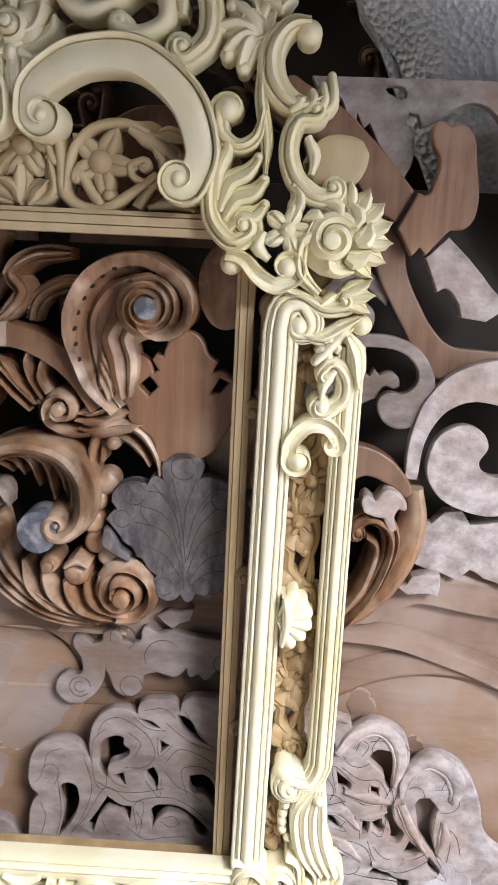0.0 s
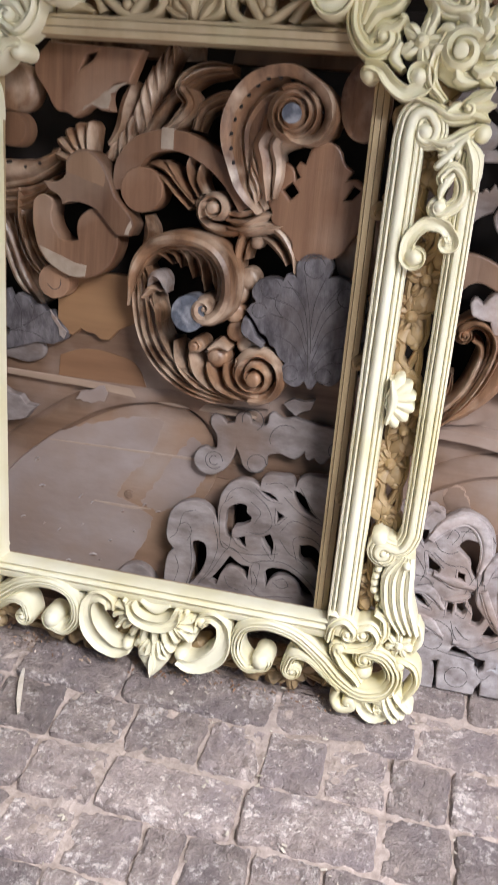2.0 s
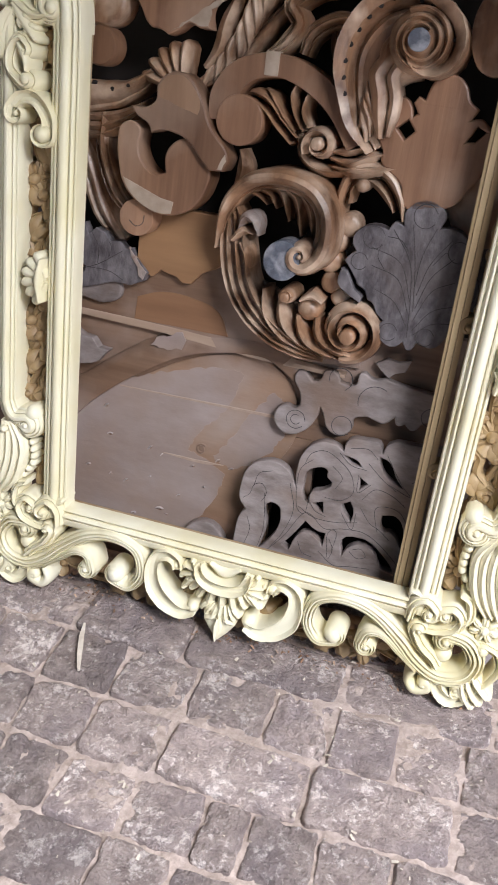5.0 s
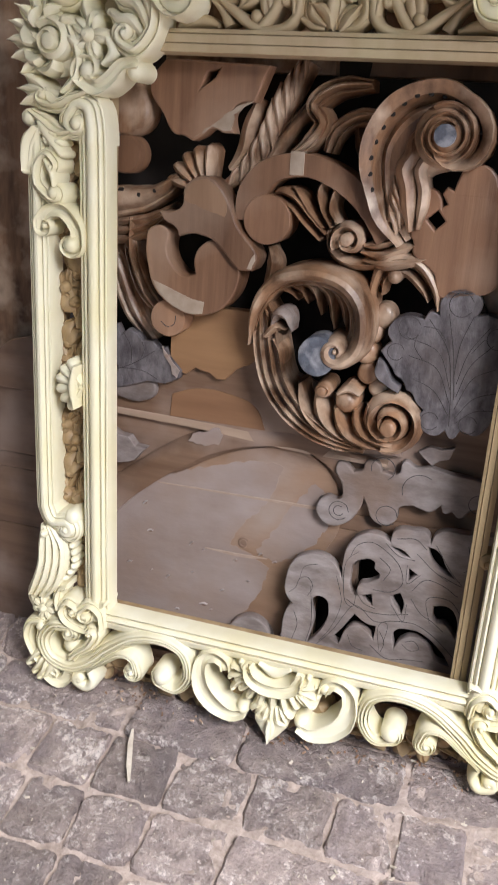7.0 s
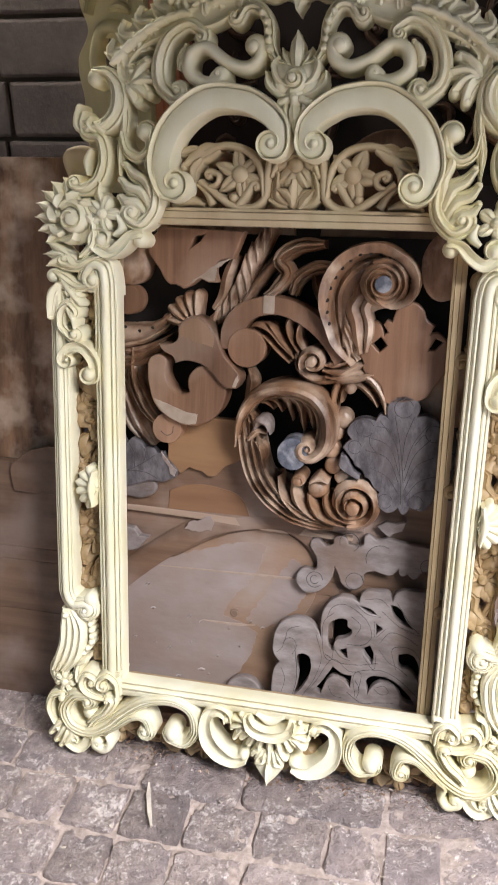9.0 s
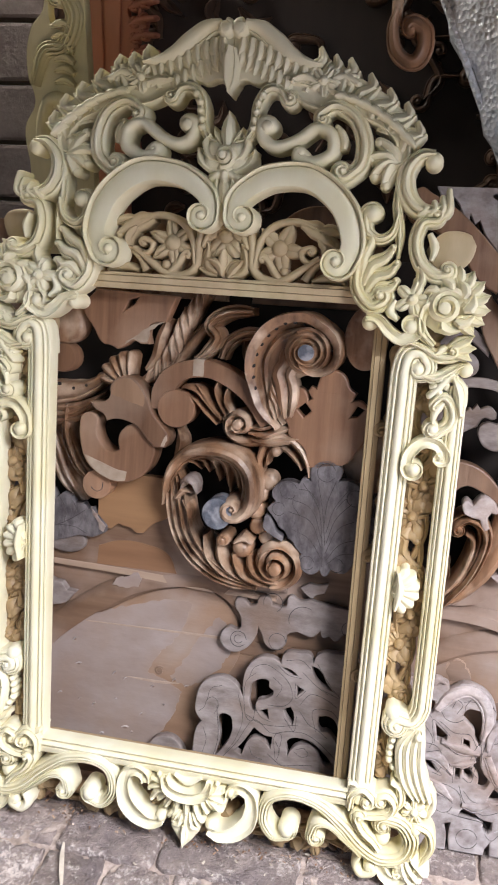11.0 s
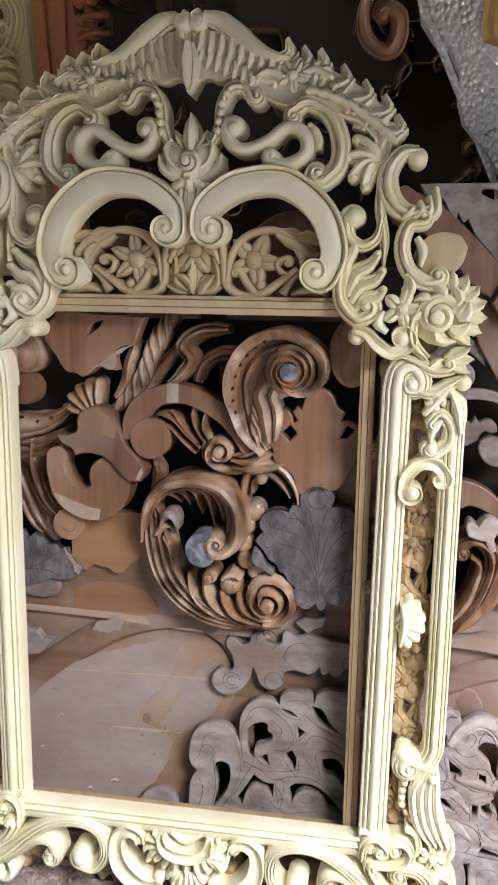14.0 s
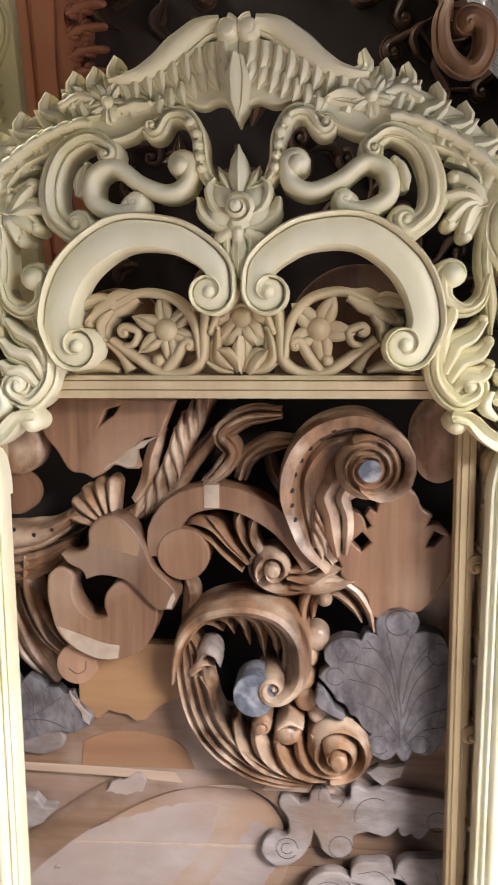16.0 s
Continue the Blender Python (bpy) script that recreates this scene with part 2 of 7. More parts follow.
def ramp(values):
    """Half widths or heights given at even steps of the length, joined smoothly."""
    if not isinstance(values, (tuple, list)):
        return lambda f: values
    k = len(values) - 1

    def at(f):
        i = min(int(f * k), k - 1)
        g = f * k - i
        g = g * g * (3 - 2 * g)
        return values[i] * (1 - g) + values[i + 1] * g
    return at


def scroll(parent, mat, points, width, h=0.012, base=0.0, back=-0.02, prof=ROUND, end=None, start=None, ball=0.0, sx=1, name="scroll", label="", turns=0.85, start_ball=0.0):
    """A carved scroll: a ribbon through a few points, rolled up at its ends. end, start: (radius, side). sx -1 mirrors it."""
    pts = [Vector((sx * a, b)) for a, b in points]
    line = spline(pts)
    bm = bmesh.new()
    eyes = []
    if end:
        line, c = coil(line, end[0], end[1] * sx, turns)
        eyes.append((c, ball or end[0] * 0.6))
    if start:
        line, c = coil(line[::-1], start[0], start[1] * sx, turns)
        line = line[::-1]
        eyes.append((c, start_ball or start[0] * 0.6))
    pr = prof if sx > 0 else [(-a, b) for a, b in reversed(prof)]
    sweep(bm, line, ramp(width), pr, ramp(h), base, back)
    hm = ramp(h)(0.5)
    for c, r in eyes:
        dome(bm, c.x, c.y, r, hm * 0.5 + r * 0.45, base + hm * 0.45, back)
    return part(name, bm, mat, parent, label)


def knob(parent, mat, u, v, r, h=0.02, base=0.0, back=-0.02, sx=1, name="boss"):
    bm = bmesh.new()
    dome(bm, sx * u, v, r, h * 0.8, base, back, 16, 5)
    return part(name, bm, mat, parent)


def leaf(parent, mat, points, wide, lobes=4, h=0.012, base=0.0, back=-0.02, sx=1, name="leaf", label="", lift=0.0, bow=0.5, sharp=False):
    """A carved leaf: a tapering midrib with rounded (or pointed) fingers on both sides; lift raises its tip."""
    line = spline([Vector((sx * a, b)) for a, b in points], 0.004)
    n = len(line)
    bm = bmesh.new()
    tip = 0.08 if sharp else 0.4
    hh = h * 1.25
    blade = sharp or lobes == 0 or wide < 0.0125
    widths = (wide * 0.5, wide * 0.95, wide * 0.8, wide * tip) if blade else (wide * 0.45, wide * 0.6, wide * 0.5, wide * tip)
    sweep(bm, line, ramp(widths), CREST if blade and wide > 0.008 else ROUND, lambda f: hh * (0.85 + 0.15 * f) + lift * f * f, base, back)
    if not sharp:
        dome(bm, line[-1].x, line[-1].y, wide * tip * 1.05, hh + lift, base, back, 10, 3)
    if blade:
        lobes = 0
    if bow >= 0.8:
        lobes = 0
        bm.free()
        bm = bmesh.new()
        sweep(bm, line, lambda f: wide * max(0.02, math.sin(math.pi * (0.08 + 0.88 * f))) ** 0.6, ROUND, lambda f: h, base, back)
    lobes = min(lobes, max(2, int(n * 0.004 / wide))) if lobes else 0
    for k in range(lobes):
        f = (k + 0.3) / (lobes + 0.45)
        i = int(f * (n - 1))
        p = line[i]
        t = (line[min(i + 1, n - 1)] - line[max(i - 1, 0)]).normalized()
        for d in (1, -1):
            s = Vector((-t.y, t.x)) * d
            r = wide * (1.0 - 0.35 * abs(f - 0.35))
            q = [p, p + s * r * 0.5 + t * r * 0.3, p + s * r * (0.85 if sharp else 0.68) + t * r * (0.85 if sharp else 0.66)]
            lf = spline(q, 0.003)
            sweep(bm, lf, ramp((wide * 0.42, wide * 0.46, wide * (0.06 if sharp else 0.32))), ROUND, ramp((hh * 0.75, hh * 0.82, hh * 0.7)), base, back)
            if not sharp:
                dome(bm, lf[-1].x, lf[-1].y, wide * 0.335, hh * 0.74, base, back, 8, 3)
    return part(name, bm, mat, parent, label, 50)


def on_surface(ob, u, v):
    """How far out the front of a carved piece reaches at u, v."""
    tree = BVHTree.FromPolygons([q.co for q in ob.data.vertices], [tuple(p.vertices) for p in ob.data.polygons])
    hit = tree.ray_cast(uvw(u, v, 0.5), Vector((0, 1, 0)))
    return -hit[0].y if hit[0] is not None else -0.1


def finger(parent, mat, points, w0, w1, h=0.018, base=0.0, back=-0.02, sx=1, name="leaf_lobe", prof=ROUND):
    """A rounded leaf finger that ends in a soft bead."""
    line = spline([Vector((sx * a, b)) for a, b in points])
    bm = bmesh.new()
    sweep(bm, line, ramp((w0 * 0.7, w0, w0 * 0.85, w1)), prof, ramp((h * 0.7, h, h, h * 0.8)), base, back)
    dome(bm, line[-1].x, line[-1].y, w1, h * 0.8, base, back, 12, 4)
    return part(name, bm, mat, parent)


def rope(parent, mat, points, wide, n, h=0.03, base=-0.12, back=-0.15, name="twisted_leaf"):
    """A twisted stem: slanting rounded folds along a line."""
    line = spline([Vector(q) for q in points], 0.004)
    bm = bmesh.new()
    sweep(bm, line, ramp((wide * 0.5, wide * 0.8, wide * 0.8, wide * 0.4)), ROUND, ramp(h * 0.72), base, back)
    for k in range(n):
        i = int((k + 0.5) / n * (len(line) - 1))
        p = line[i]
        t = (line[min(i + 1, len(line) - 1)] - line[max(i - 1, 0)]).normalized()
        s = Vector((-t.y, t.x))
        g = wide * (0.65 + 0.35 * math.sin(math.pi * (k + 0.5) / n))
        sweep(bm, spline([p - s * g * 0.85 - t * g * 1.7, p - s * g * 0.4 - t * g * 0.4, p + s * g * 0.3 + t * g * 0.5, p + s * g * 0.8 + t * g * 1.6], 0.004), ramp((g * 0.14, g * 0.36, g * 0.34, g * 0.1)), ROUND, ramp((h * 0.55, h * 0.95, h * 0.95, h * 0.55)), base, back)
    return part(name, bm, mat, parent)


def flower(parent, mat, u, v, r, petals=5, h=0.012, base=0.0, back=-0.02, turn=0.0, sx=1, name="flower", label="", pointed=0.5):
    """A blossom with a boss in the middle."""
    seg = petals * 8
    bm = bmesh.new()
    rings = []
    for fr, hh in ((1.0, 0.3), (0.88, 0.55), (0.6, 0.62), (0.33, 0.4), (0.26, 0.72), (0.12, 0.92)):
        ring = []
        for k in range(seg):
            a = k / seg * math.tau
            x = abs(((a * petals / math.tau) % 1) - 0.5) * 2
            lobe = (1 - 0.52 * x ** 0.9 if pointed > 0.7 else 1 - (0.36 * x ** 2 + pointed * 0.2 * x)) if fr > 0.4 else 0.9
            crease = -0.3 * (1 - min(1, abs(x) * 4)) if 0.4 < fr < 0.95 else 0
            rr = r * fr * lobe
            ring.append(bm.verts.new(uvw(sx * u + rr * math.cos(a + turn), v + rr * math.sin(a + turn), base + h * (hh + crease - 0.2 * x * (fr > 0.4)))))
        rings.append(ring)
    rear = [bm.verts.new(uvw(q.co.x, q.co.z, back)) for q in rings[0]]
    rings = [rear] + rings
    for a, b in zip(rings, rings[1:]):
        for k in range(seg):
            bm.faces.new((a[k], a[(k + 1) % seg], b[(k + 1) % seg], b[k]))
    bm.faces.new(rings[-1])
    bm.faces.new(rear)
    return part(name, bm, mat, parent, label, 50)


def fan(parent, mat, u, v, r, a0, a1, ribs, h=0.014, base=0.0, back=-0.02, inner=0.12, sx=1, name="shell", label="", squash=1.0):
    """A ribbed shell: ribs that spread from u, v between two angles (degrees)."""
    seg = ribs * 6
    bm = bmesh.new()
    rows = []
    for fr in (inner, 0.35, 0.6, 0.82, 0.95, 1.0):
        row = []
        for k in range(seg + 1):
            a = radians(a0 + (a1 - a0) * k / seg)
            x = abs(math.sin(math.pi * ribs * k / seg))
            rr = r * fr * (1 if fr < 0.7 else 0.86 + 0.14 * x)
            hh = h * (0.35 + 0.65 * math.sin(math.pi * min(1, fr * 0.75 + 0.12))) * (0.55 + 0.45 * x)
            row.append(bm.verts.new(uvw(sx * (u + rr * math.cos(a)), v + squash * rr * math.sin(a), base + (hh if fr < 1 else hh * 0.4))))
        rows.append(row)
    rear = [[bm.verts.new(uvw(q.co.x, q.co.z, back)) for q in row] for row in (rows[0], rows[-1])]
    for a, b in zip(rows, rows[1:]):
        for k in range(seg):
            bm.faces.new((a[k], a[k + 1], b[k + 1], b[k]))
    for k in range(seg):
        bm.faces.new((rows[-1][k], rows[-1][k + 1], rear[1][k + 1], rear[1][k]))
        bm.faces.new((rows[0][k], rear[0][k], rear[0][k + 1], rows[0][k + 1]))
        bm.faces.new((rear[0][k], rear[0][k + 1], rear[1][k + 1], rear[1][k]))
    bm.faces.new([row[0] for row in rows] + [rear[1][0], rear[0][0]])
    bm.faces.new([row[-1] for row in rows] + [rear[1][-1], rear[0][-1]])
    return part(name, bm, mat, parent, label, 50)


def volute(parent, mat, u, v, r0, r1, turns, a0, side, half, h, base=-0.1, back=-0.13, prof=ROUND, name="volute", label="", eye=True):
    """A rolled-up scroll end: a spiral ridge from radius r0 in to r1 that climbs towards its eye. half, h: at the start and at the eye."""
    n = int(26 * turns)
    line = []
    for i in range(n + 1):
        f = i / n
        a = radians(a0) + side * f * turns * math.tau
        r = r0 + (r1 - r0) * f ** 0.85
        line.append(Vector((u + r * math.cos(a), v + r * math.sin(a))))
    bm = bmesh.new()
    sweep(bm, line, ramp(half), prof, ramp(h), base, back)
    if eye:
        dome(bm, line[-1].x * 0.5 + u * 0.5, line[-1].y * 0.5 + v * 0.5, r1 + half[-1] * 0.8, h[-1] * 0.08, base + h[-1] * 0.95, back)
    return part(name, bm, mat, parent, label)


def box(bm, x0, x1, y0, y1, z0, z1, bevel=0.0):
    m = Matrix.LocRotScale(((x0 + x1) / 2, (y0 + y1) / 2, (z0 + z1) / 2), None, (x1 - x0, y1 - y0, z1 - z0))
    vs = bmesh.ops.create_cube(bm, size=1, matrix=m)["verts"]
    if bevel:
        es = list({e for q in vs for e in q.link_edges})
        bmesh.ops.bevel(bm, geom=es, offset=bevel, segments=2, affect="EDGES", profile=0.6)


def board(parent, mat, outline, holes=(), w0=-0.12, w1=-0.10, name="board", label="", bevel=0.0015, sx=1):
    """A sawn board: a smooth outline through a few points, with smooth holes; a point written with a third value is a sharp corner."""
    cu = bpy.data.curves.new("outline", "CURVE")
    cu.dimensions, cu.fill_mode, cu.extrude, cu.bevel_depth, cu.bevel_resolution = "2D", "BOTH", (w1 - w0) / 2 - bevel, bevel, 1
    cu.resolution_u = 6
    cu.offset = -bevel
    for loop in (outline, *holes):
        sp = cu.splines.new("BEZIER")
        sp.use_cyclic_u = True
        sp.bezier_points.add(len(loop) - 1)
        k = len(loop)
        for i, q in enumerate(loop):
            b = sp.bezier_points[i]
            p0, p1, p2 = (Vector((sx * loop[j % k][0], loop[j % k][1], 0)) for j in (i - 1, i, i + 1))
            b.co = p1
            if len(q) > 2:
                b.handle_left_type = b.handle_right_type = "FREE"
                b.handle_left, b.handle_right = p1.lerp(p0, 0.3), p1.lerp(p2, 0.3)
            else:
                b.handle_left_type = b.handle_right_type = "AUTO"
    tmp = new("outline", cu)
    bpy.context.view_layer.update()
    me = bpy.data.meshes.new_from_object(tmp.evaluated_get(bpy.context.evaluated_depsgraph_get()))
    bpy.data.objects.remove(tmp)
    bpy.data.curves.remove(cu)
    me.transform(Matrix(((1, 0, 0, 0), (0, 0, -1, -(w0 + w1) / 2), (0, 1, 0, 0), (0, 0, 0, 1))))
    me.name = name
    me.polygons.foreach_set("use_smooth", [True] * len(me.polygons))
    me.set_sharp_from_angle(angle=radians(35))
    me.materials.clear()
    me.materials.append(mat)
    ob = new(name, me)
    ob.parent = parent
    return tagged(ob, label) if label else ob


def pencil(parent, points, w, half=0.0006, mat=None):
    """A pencilled or scored line on a board's face."""
    bm = bmesh.new()
    sweep(bm, spline(points), ramp(half), FLAT, ramp(0.0004), w, w - 0.001)
    return part("pencil_line", bm, mat or PENCIL, parent)


def ragged(outline, amount, seed, step=0.014):
    """The outline with broken, splintered edges."""
    r = random.Random(seed)
    out = []
    k = len(outline)
    for i in range(k):
        p, q = outline[i], outline[(i + 1) % k]
        n = max(1, int(math.hypot(q[0] - p[0], q[1] - p[1]) / step))
        for j in range(n):
            f = j / n
            out.append((p[0] + (q[0] - p[0]) * f + r.uniform(-amount, amount), p[1] + (q[1] - p[1]) * f + r.uniform(-amount, amount), 1))
    return out


def wider(hole, k):
    cu, cv = sum(q[0] for q in hole) / len(hole), sum(q[1] for q in hole) / len(hole)
    return [(cu + (q[0] - cu) * k, cv + (q[1] - cv) * k) for q in hole]


# ---- the room ----
def slab(name, x0, x1, y0, y1, z0, z1, mat, label, category):
    bm = bmesh.new()
    box(bm, x0, x1, y0, y1, z0, z1)
    return tagged(finish(name, bm, mat), label, category, kind="structure")


slab("floor", -3.2, 3.4, -3.6, 1.7, -0.12, -0.0095, GROUT, "old paved workshop floor with sandy joints", "floor")
slab("wall_back", -3.2, 3.4, 1.7, 1.85, -0.12, 2.2, PLASTER, "dark plaster wall at the back of the workshop", "wall")
slab("wall_left", -3.35, -3.2, -0.7, 1.7, -0.12, 2.2, PLASTER, "dark plaster side wall", "wall")
slab("wall_right", 3.4, 3.55, -0.7, 1.7, -0.12, 2.2, PLASTER, "dark plaster side wall", "wall")
# ceiling in two slabs; the gap between is made up for the rear lamp
slab("ceiling", -3.35, 3.55, -0.55, 0.6, 2.2, 2.32, PLASTER, "dark workshop ceiling", "ceiling")
slab("ceiling_rear", -3.35, 3.55, 0.9, 1.85, 2.2, 2.32, PLASTER, "dark workshop ceiling behind a gap added for the fill lamp", "ceiling")
# unseen beam, its height set to keep light off the upper parts
slab("beam_eaves", -3.35, 3.55, -0.63, -0.55, 1.87, 2.32, PLASTER, "unseen eaves beam over the open front, added to shade the upper carvings", "beam")
slab("ground", -60, 60, -80, -3.6, -0.16, -0.03, PLASTER, "dark bare yard in front of the workshop", "ground")

# ---- the carved mirror frame ----
FRAME = thing("mirror_frame", "tall cream carved wooden mirror frame without glass, leaning on carved panels", "mirror frame")

F = FRAME
POST = [(-1, 0.0), (-0.99, 0.4), (-0.92, 0.58), (-0.8, 0.62), (-0.72, 0.46), (-0.66, 0.68), (-0.54, 0.76), (-0.44, 0.72), (-0.38, 0.54), (-0.32, 0.82), (-0.16, 0.97), (0.0, 1.0), (0.16, 0.97), (0.32, 0.82), (0.38, 0.58), (0.44, 0.74), (0.54, 0.78), (0.66, 0.7), (0.72, 0.5), (0.8, 0.64), (0.92, 0.6), (0.99, 0.4), (1, 0.0)]
RAIL = [(-1, 0.0), (-0.98, 0.6), (-0.82, 0.84), (-0.66, 0.74), (-0.58, 0.42), (-0.48, 0.84), (-0.24, 0.98), (-0.04, 0.88), (0.04, 0.48), (0.14, 0.84), (0.7, 0.78), (0.97, 0.6), (1, 0.0)]

INSET = [(-1, 0.0), (-0.97, 0.75), (-0.3, 0.88), (-0.25, 0.7), (-0.19, 0.9), (0.5, 0.97), (0.56, 0.75), (0.62, 0.92), (0.97, 0.8), (1, 0.0)]

# rear layer: strips round the opening, fretted vine with flowers, top rail and blossom band
for s, u in ((1, 0.2965), (-1, 0.345)):
    scroll(F, STRIP, [(u, 0.165), (u, 1.12)], 0.0125, 0.016, -0.053, -0.066, INSET, sx=s, name="inner_strip")
scroll(F, RAW, [(-0.34, 0.155), (0.31, 0.155)], 0.012, 0.014, -0.066, -0.09, RAIL, name="inner_strip")
scroll(F, BLOSSOM, [(-0.28, 1.128), (0.28, 1.128)], 0.0155, 0.022, -0.046, -0.08, INSET, name="top_rail")

rng = random.Random(4)


def vine(s, u0, v0, v1, amp, across=False):
    """A wavy stem with rolled tendrils, broad leaves and open flowers, behind the posts or under the bottom rail."""
    n = 7 if not across else 8
    f0 = 0.3 if s > 0 else 1.1
    sx = 1 if across else s

    def turned(pts):
        return [(b, a) for a, b in pts] if across else pts
    stem = []
    for i in range(n * 3 + 1):
        f = i / (n * 3)
        stem.append((u0 + amp * math.sin(f * n * math.pi + f0), v0 + (v1 - v0) * f))
    scroll(F, RAW, turned(stem), 0.0062, 0.014, -0.052, -0.066, KEELED, sx=sx, name="vine_stem")
    step = (v1 - v0) / n
    for i in range(n):
        a = v0 + step * (i + 0.5)
        d = 1 if math.sin((i + 0.5) * math.pi + f0) > 0 else -1
        j = rng.uniform(-0.006, 0.006)
        q = (u0 - d * amp * 0.55, a + j)
        if i % 2 == 0:
            flower(F, RAW, *turned([q])[0], 0.033, 5, 0.026, -0.05, -0.066, rng.random() * 6, sx, name="vine_flower", pointed=0.3)
        else:
            scroll(F, RAW, turned([(u0 + d * amp, a - 0.03), (u0 + d * amp * 0.2, a - 0.024), (u0 - d * amp * 0.9, a - 0.006), (u0 - d * amp * 0.9, a + 0.016)]), (0.006, 0.009, 0.01, 0.006), 0.02, -0.052, -0.066, KEELED, end=(0.012, d if across else -d), sx=sx, name="vine_tendril")
        for e, (la, lb) in enumerate(((0.044, 0.03), (-0.04, 0.024), (0.06, 0.012))):
            k = -1 if e == 1 else 1
            p = [(u0 + d * amp * 0.8 * k, a + la * 0.3), (u0 + d * k * (amp * 0.8 + lb * 0.4), a + la * 0.75), (u0 + d * k * (amp * 0.5 + lb), a + la)]
            scroll(F, RAW, turned(p), (0.006, 0.015, 0.0165, 0.011, 0.003), (0.014, 0.021, 0.024, 0.018, 0.01), -0.054, -0.067, WING, sx=sx, name="vine_leaf")
        knob(F, RAW, sx * (u0 + d * amp * 0.4) if not across else a + 0.02, a + 0.02 if not across else u0 + d * amp * 0.4, 0.0095, 0.02, -0.048, -0.066, name="vine_bud")


vine(1, 0.394, 0.19, 1.03, 0.017)
vine(1, 0.39, 0.25, 1.09, -0.017)
vine(1, 0.338, 0.21, 1.05, -0.014)
vine(-1, 0.406, 0.19, 1.03, 0.022)
vine(-1, 0.4, 0.235, 1.05, -0.02)
for s in (1, -1):
    # plain slips of the rear layer beside the inner strips
    scroll(F, RAW, [(0.318, 0.19), (0.322, 1.03)] if s > 0 else [(0.44, 0.19), (0.442, 1.03)], 0.004, 0.01, -0.052, -0.066, ROUND, sx=s, name="rear_slip")
vine(1, 0.052, -0.40, 0.40, 0.012, True)

for s in (1, -1):
    # blossom band under the arch
    B = dict(base=-0.048, back=-0.076, sx=s)
    scroll(F, BLOSSOM, [(0.022, 1.232), (0.042, 1.243), (0.05, 1.205), (0.053, 1.165), (0.075, 1.146), (0.11, 1.146), (0.145, 1.168), (0.175, 1.19)], (0.004, 0.007, 0.008, 0.008, 0.006), 0.016, prof=ROUND, start=(0.01, 1), name="vine_scroll", **B)
    scroll(F, BLOSSOM, [(0.056, 1.165), (0.064, 1.212), (0.09, 1.243), (0.132, 1.252), (0.165, 1.24)], (0.005, 0.007, 0.007, 0.005), 0.016, name="vine_scroll", **B)
    scroll(F, BLOSSOM, [(0.012, 1.147), (0.03, 1.15), (0.046, 1.16)], (0.004, 0.006, 0.004), 0.014, name="vine_scroll", **B)
    scroll(F, BLOSSOM, [(0.105, 1.146), (0.09, 1.165), (0.078, 1.185)], (0.008, 0.007, 0.003), 0.014, name="tendril", end=(0.007, 1), **B)
    scroll(F, BLOSSOM, [(0.16, 1.18), (0.145, 1.185), (0.14, 1.2), (0.155, 1.207)], (0.005, 0.006, 0.004), 0.014, name="tendril", end=(0.007, -1), **B)
    scroll(F, BLOSSOM, [(0.165, 1.148), (0.19, 1.155), (0.215, 1.152), (0.225, 1.145)], (0.004, 0.009, 0.009, 0.004), 0.014, name="tendril", **B)
    scroll(F, BLOSSOM, [(0.15, 1.148), (0.163, 1.17), (0.18, 1.185)], (0.009, 0.006, 0.004), 0.012, name="tendril", **B)
    flower(F, BLOSSOM, 0.101, 1.203, 0.05, 5 if s > 0 else 6, 0.02, turn=0.5 if s > 0 else 1.2, label="five-petalled carved flower" if s > 0 else "", pointed=0.75, **B)
    leaf(F, BLOSSOM, [(0.14, 1.248), (0.17, 1.236), (0.205, 1.212)], 0.018, 0, 0.014, **B)
    leaf(F, BLOSSOM, [(0.17, 1.228), (0.185, 1.21), (0.183, 1.19)], 0.012, 0, 0.014, **B)
    leaf(F, BLOSSOM, [(0.172, 1.24), (0.195, 1.24), (0.215, 1.232)], 0.012, 0, 0.014, **B)
    leaf(F, BLOSSOM, [(0.012, 1.148), (0.036, 1.165), (0.033, 1.205)], 0.012, 3, 0.014, **B)
    leaf(F, BLOSSOM, [(0.0, 1.235), (0.028, 1.225), (0.042, 1.2)], 0.014, 2, 0.014, **B)
    knob(F, BLOSSOM, 0.112, 1.162, 0.009, 0.014, -0.045, -0.07, s, "bud")
for s in (1, -1):
    leaf(F, BLOSSOM, [(0.006, 1.146), (0.016, 1.165), (0.036, 1.178)], 0.015, 0, 0.018, -0.05, -0.076, s, name="palmette_leaf", sharp=True)
flower(F, BLOSSOM, 0, 1.22, 0.046, 5, 0.026, -0.05, -0.076, -math.pi / 2, name="bell_flower", label="hanging five-lobed bell flower", pointed=0.4)
leaf(F, BLOSSOM, [(0, 1.195), (0, 1.17), (0, 1.144)], 0.015, 0, 0.016, -0.05, -0.076, name="palmette_leaf", sharp=True)

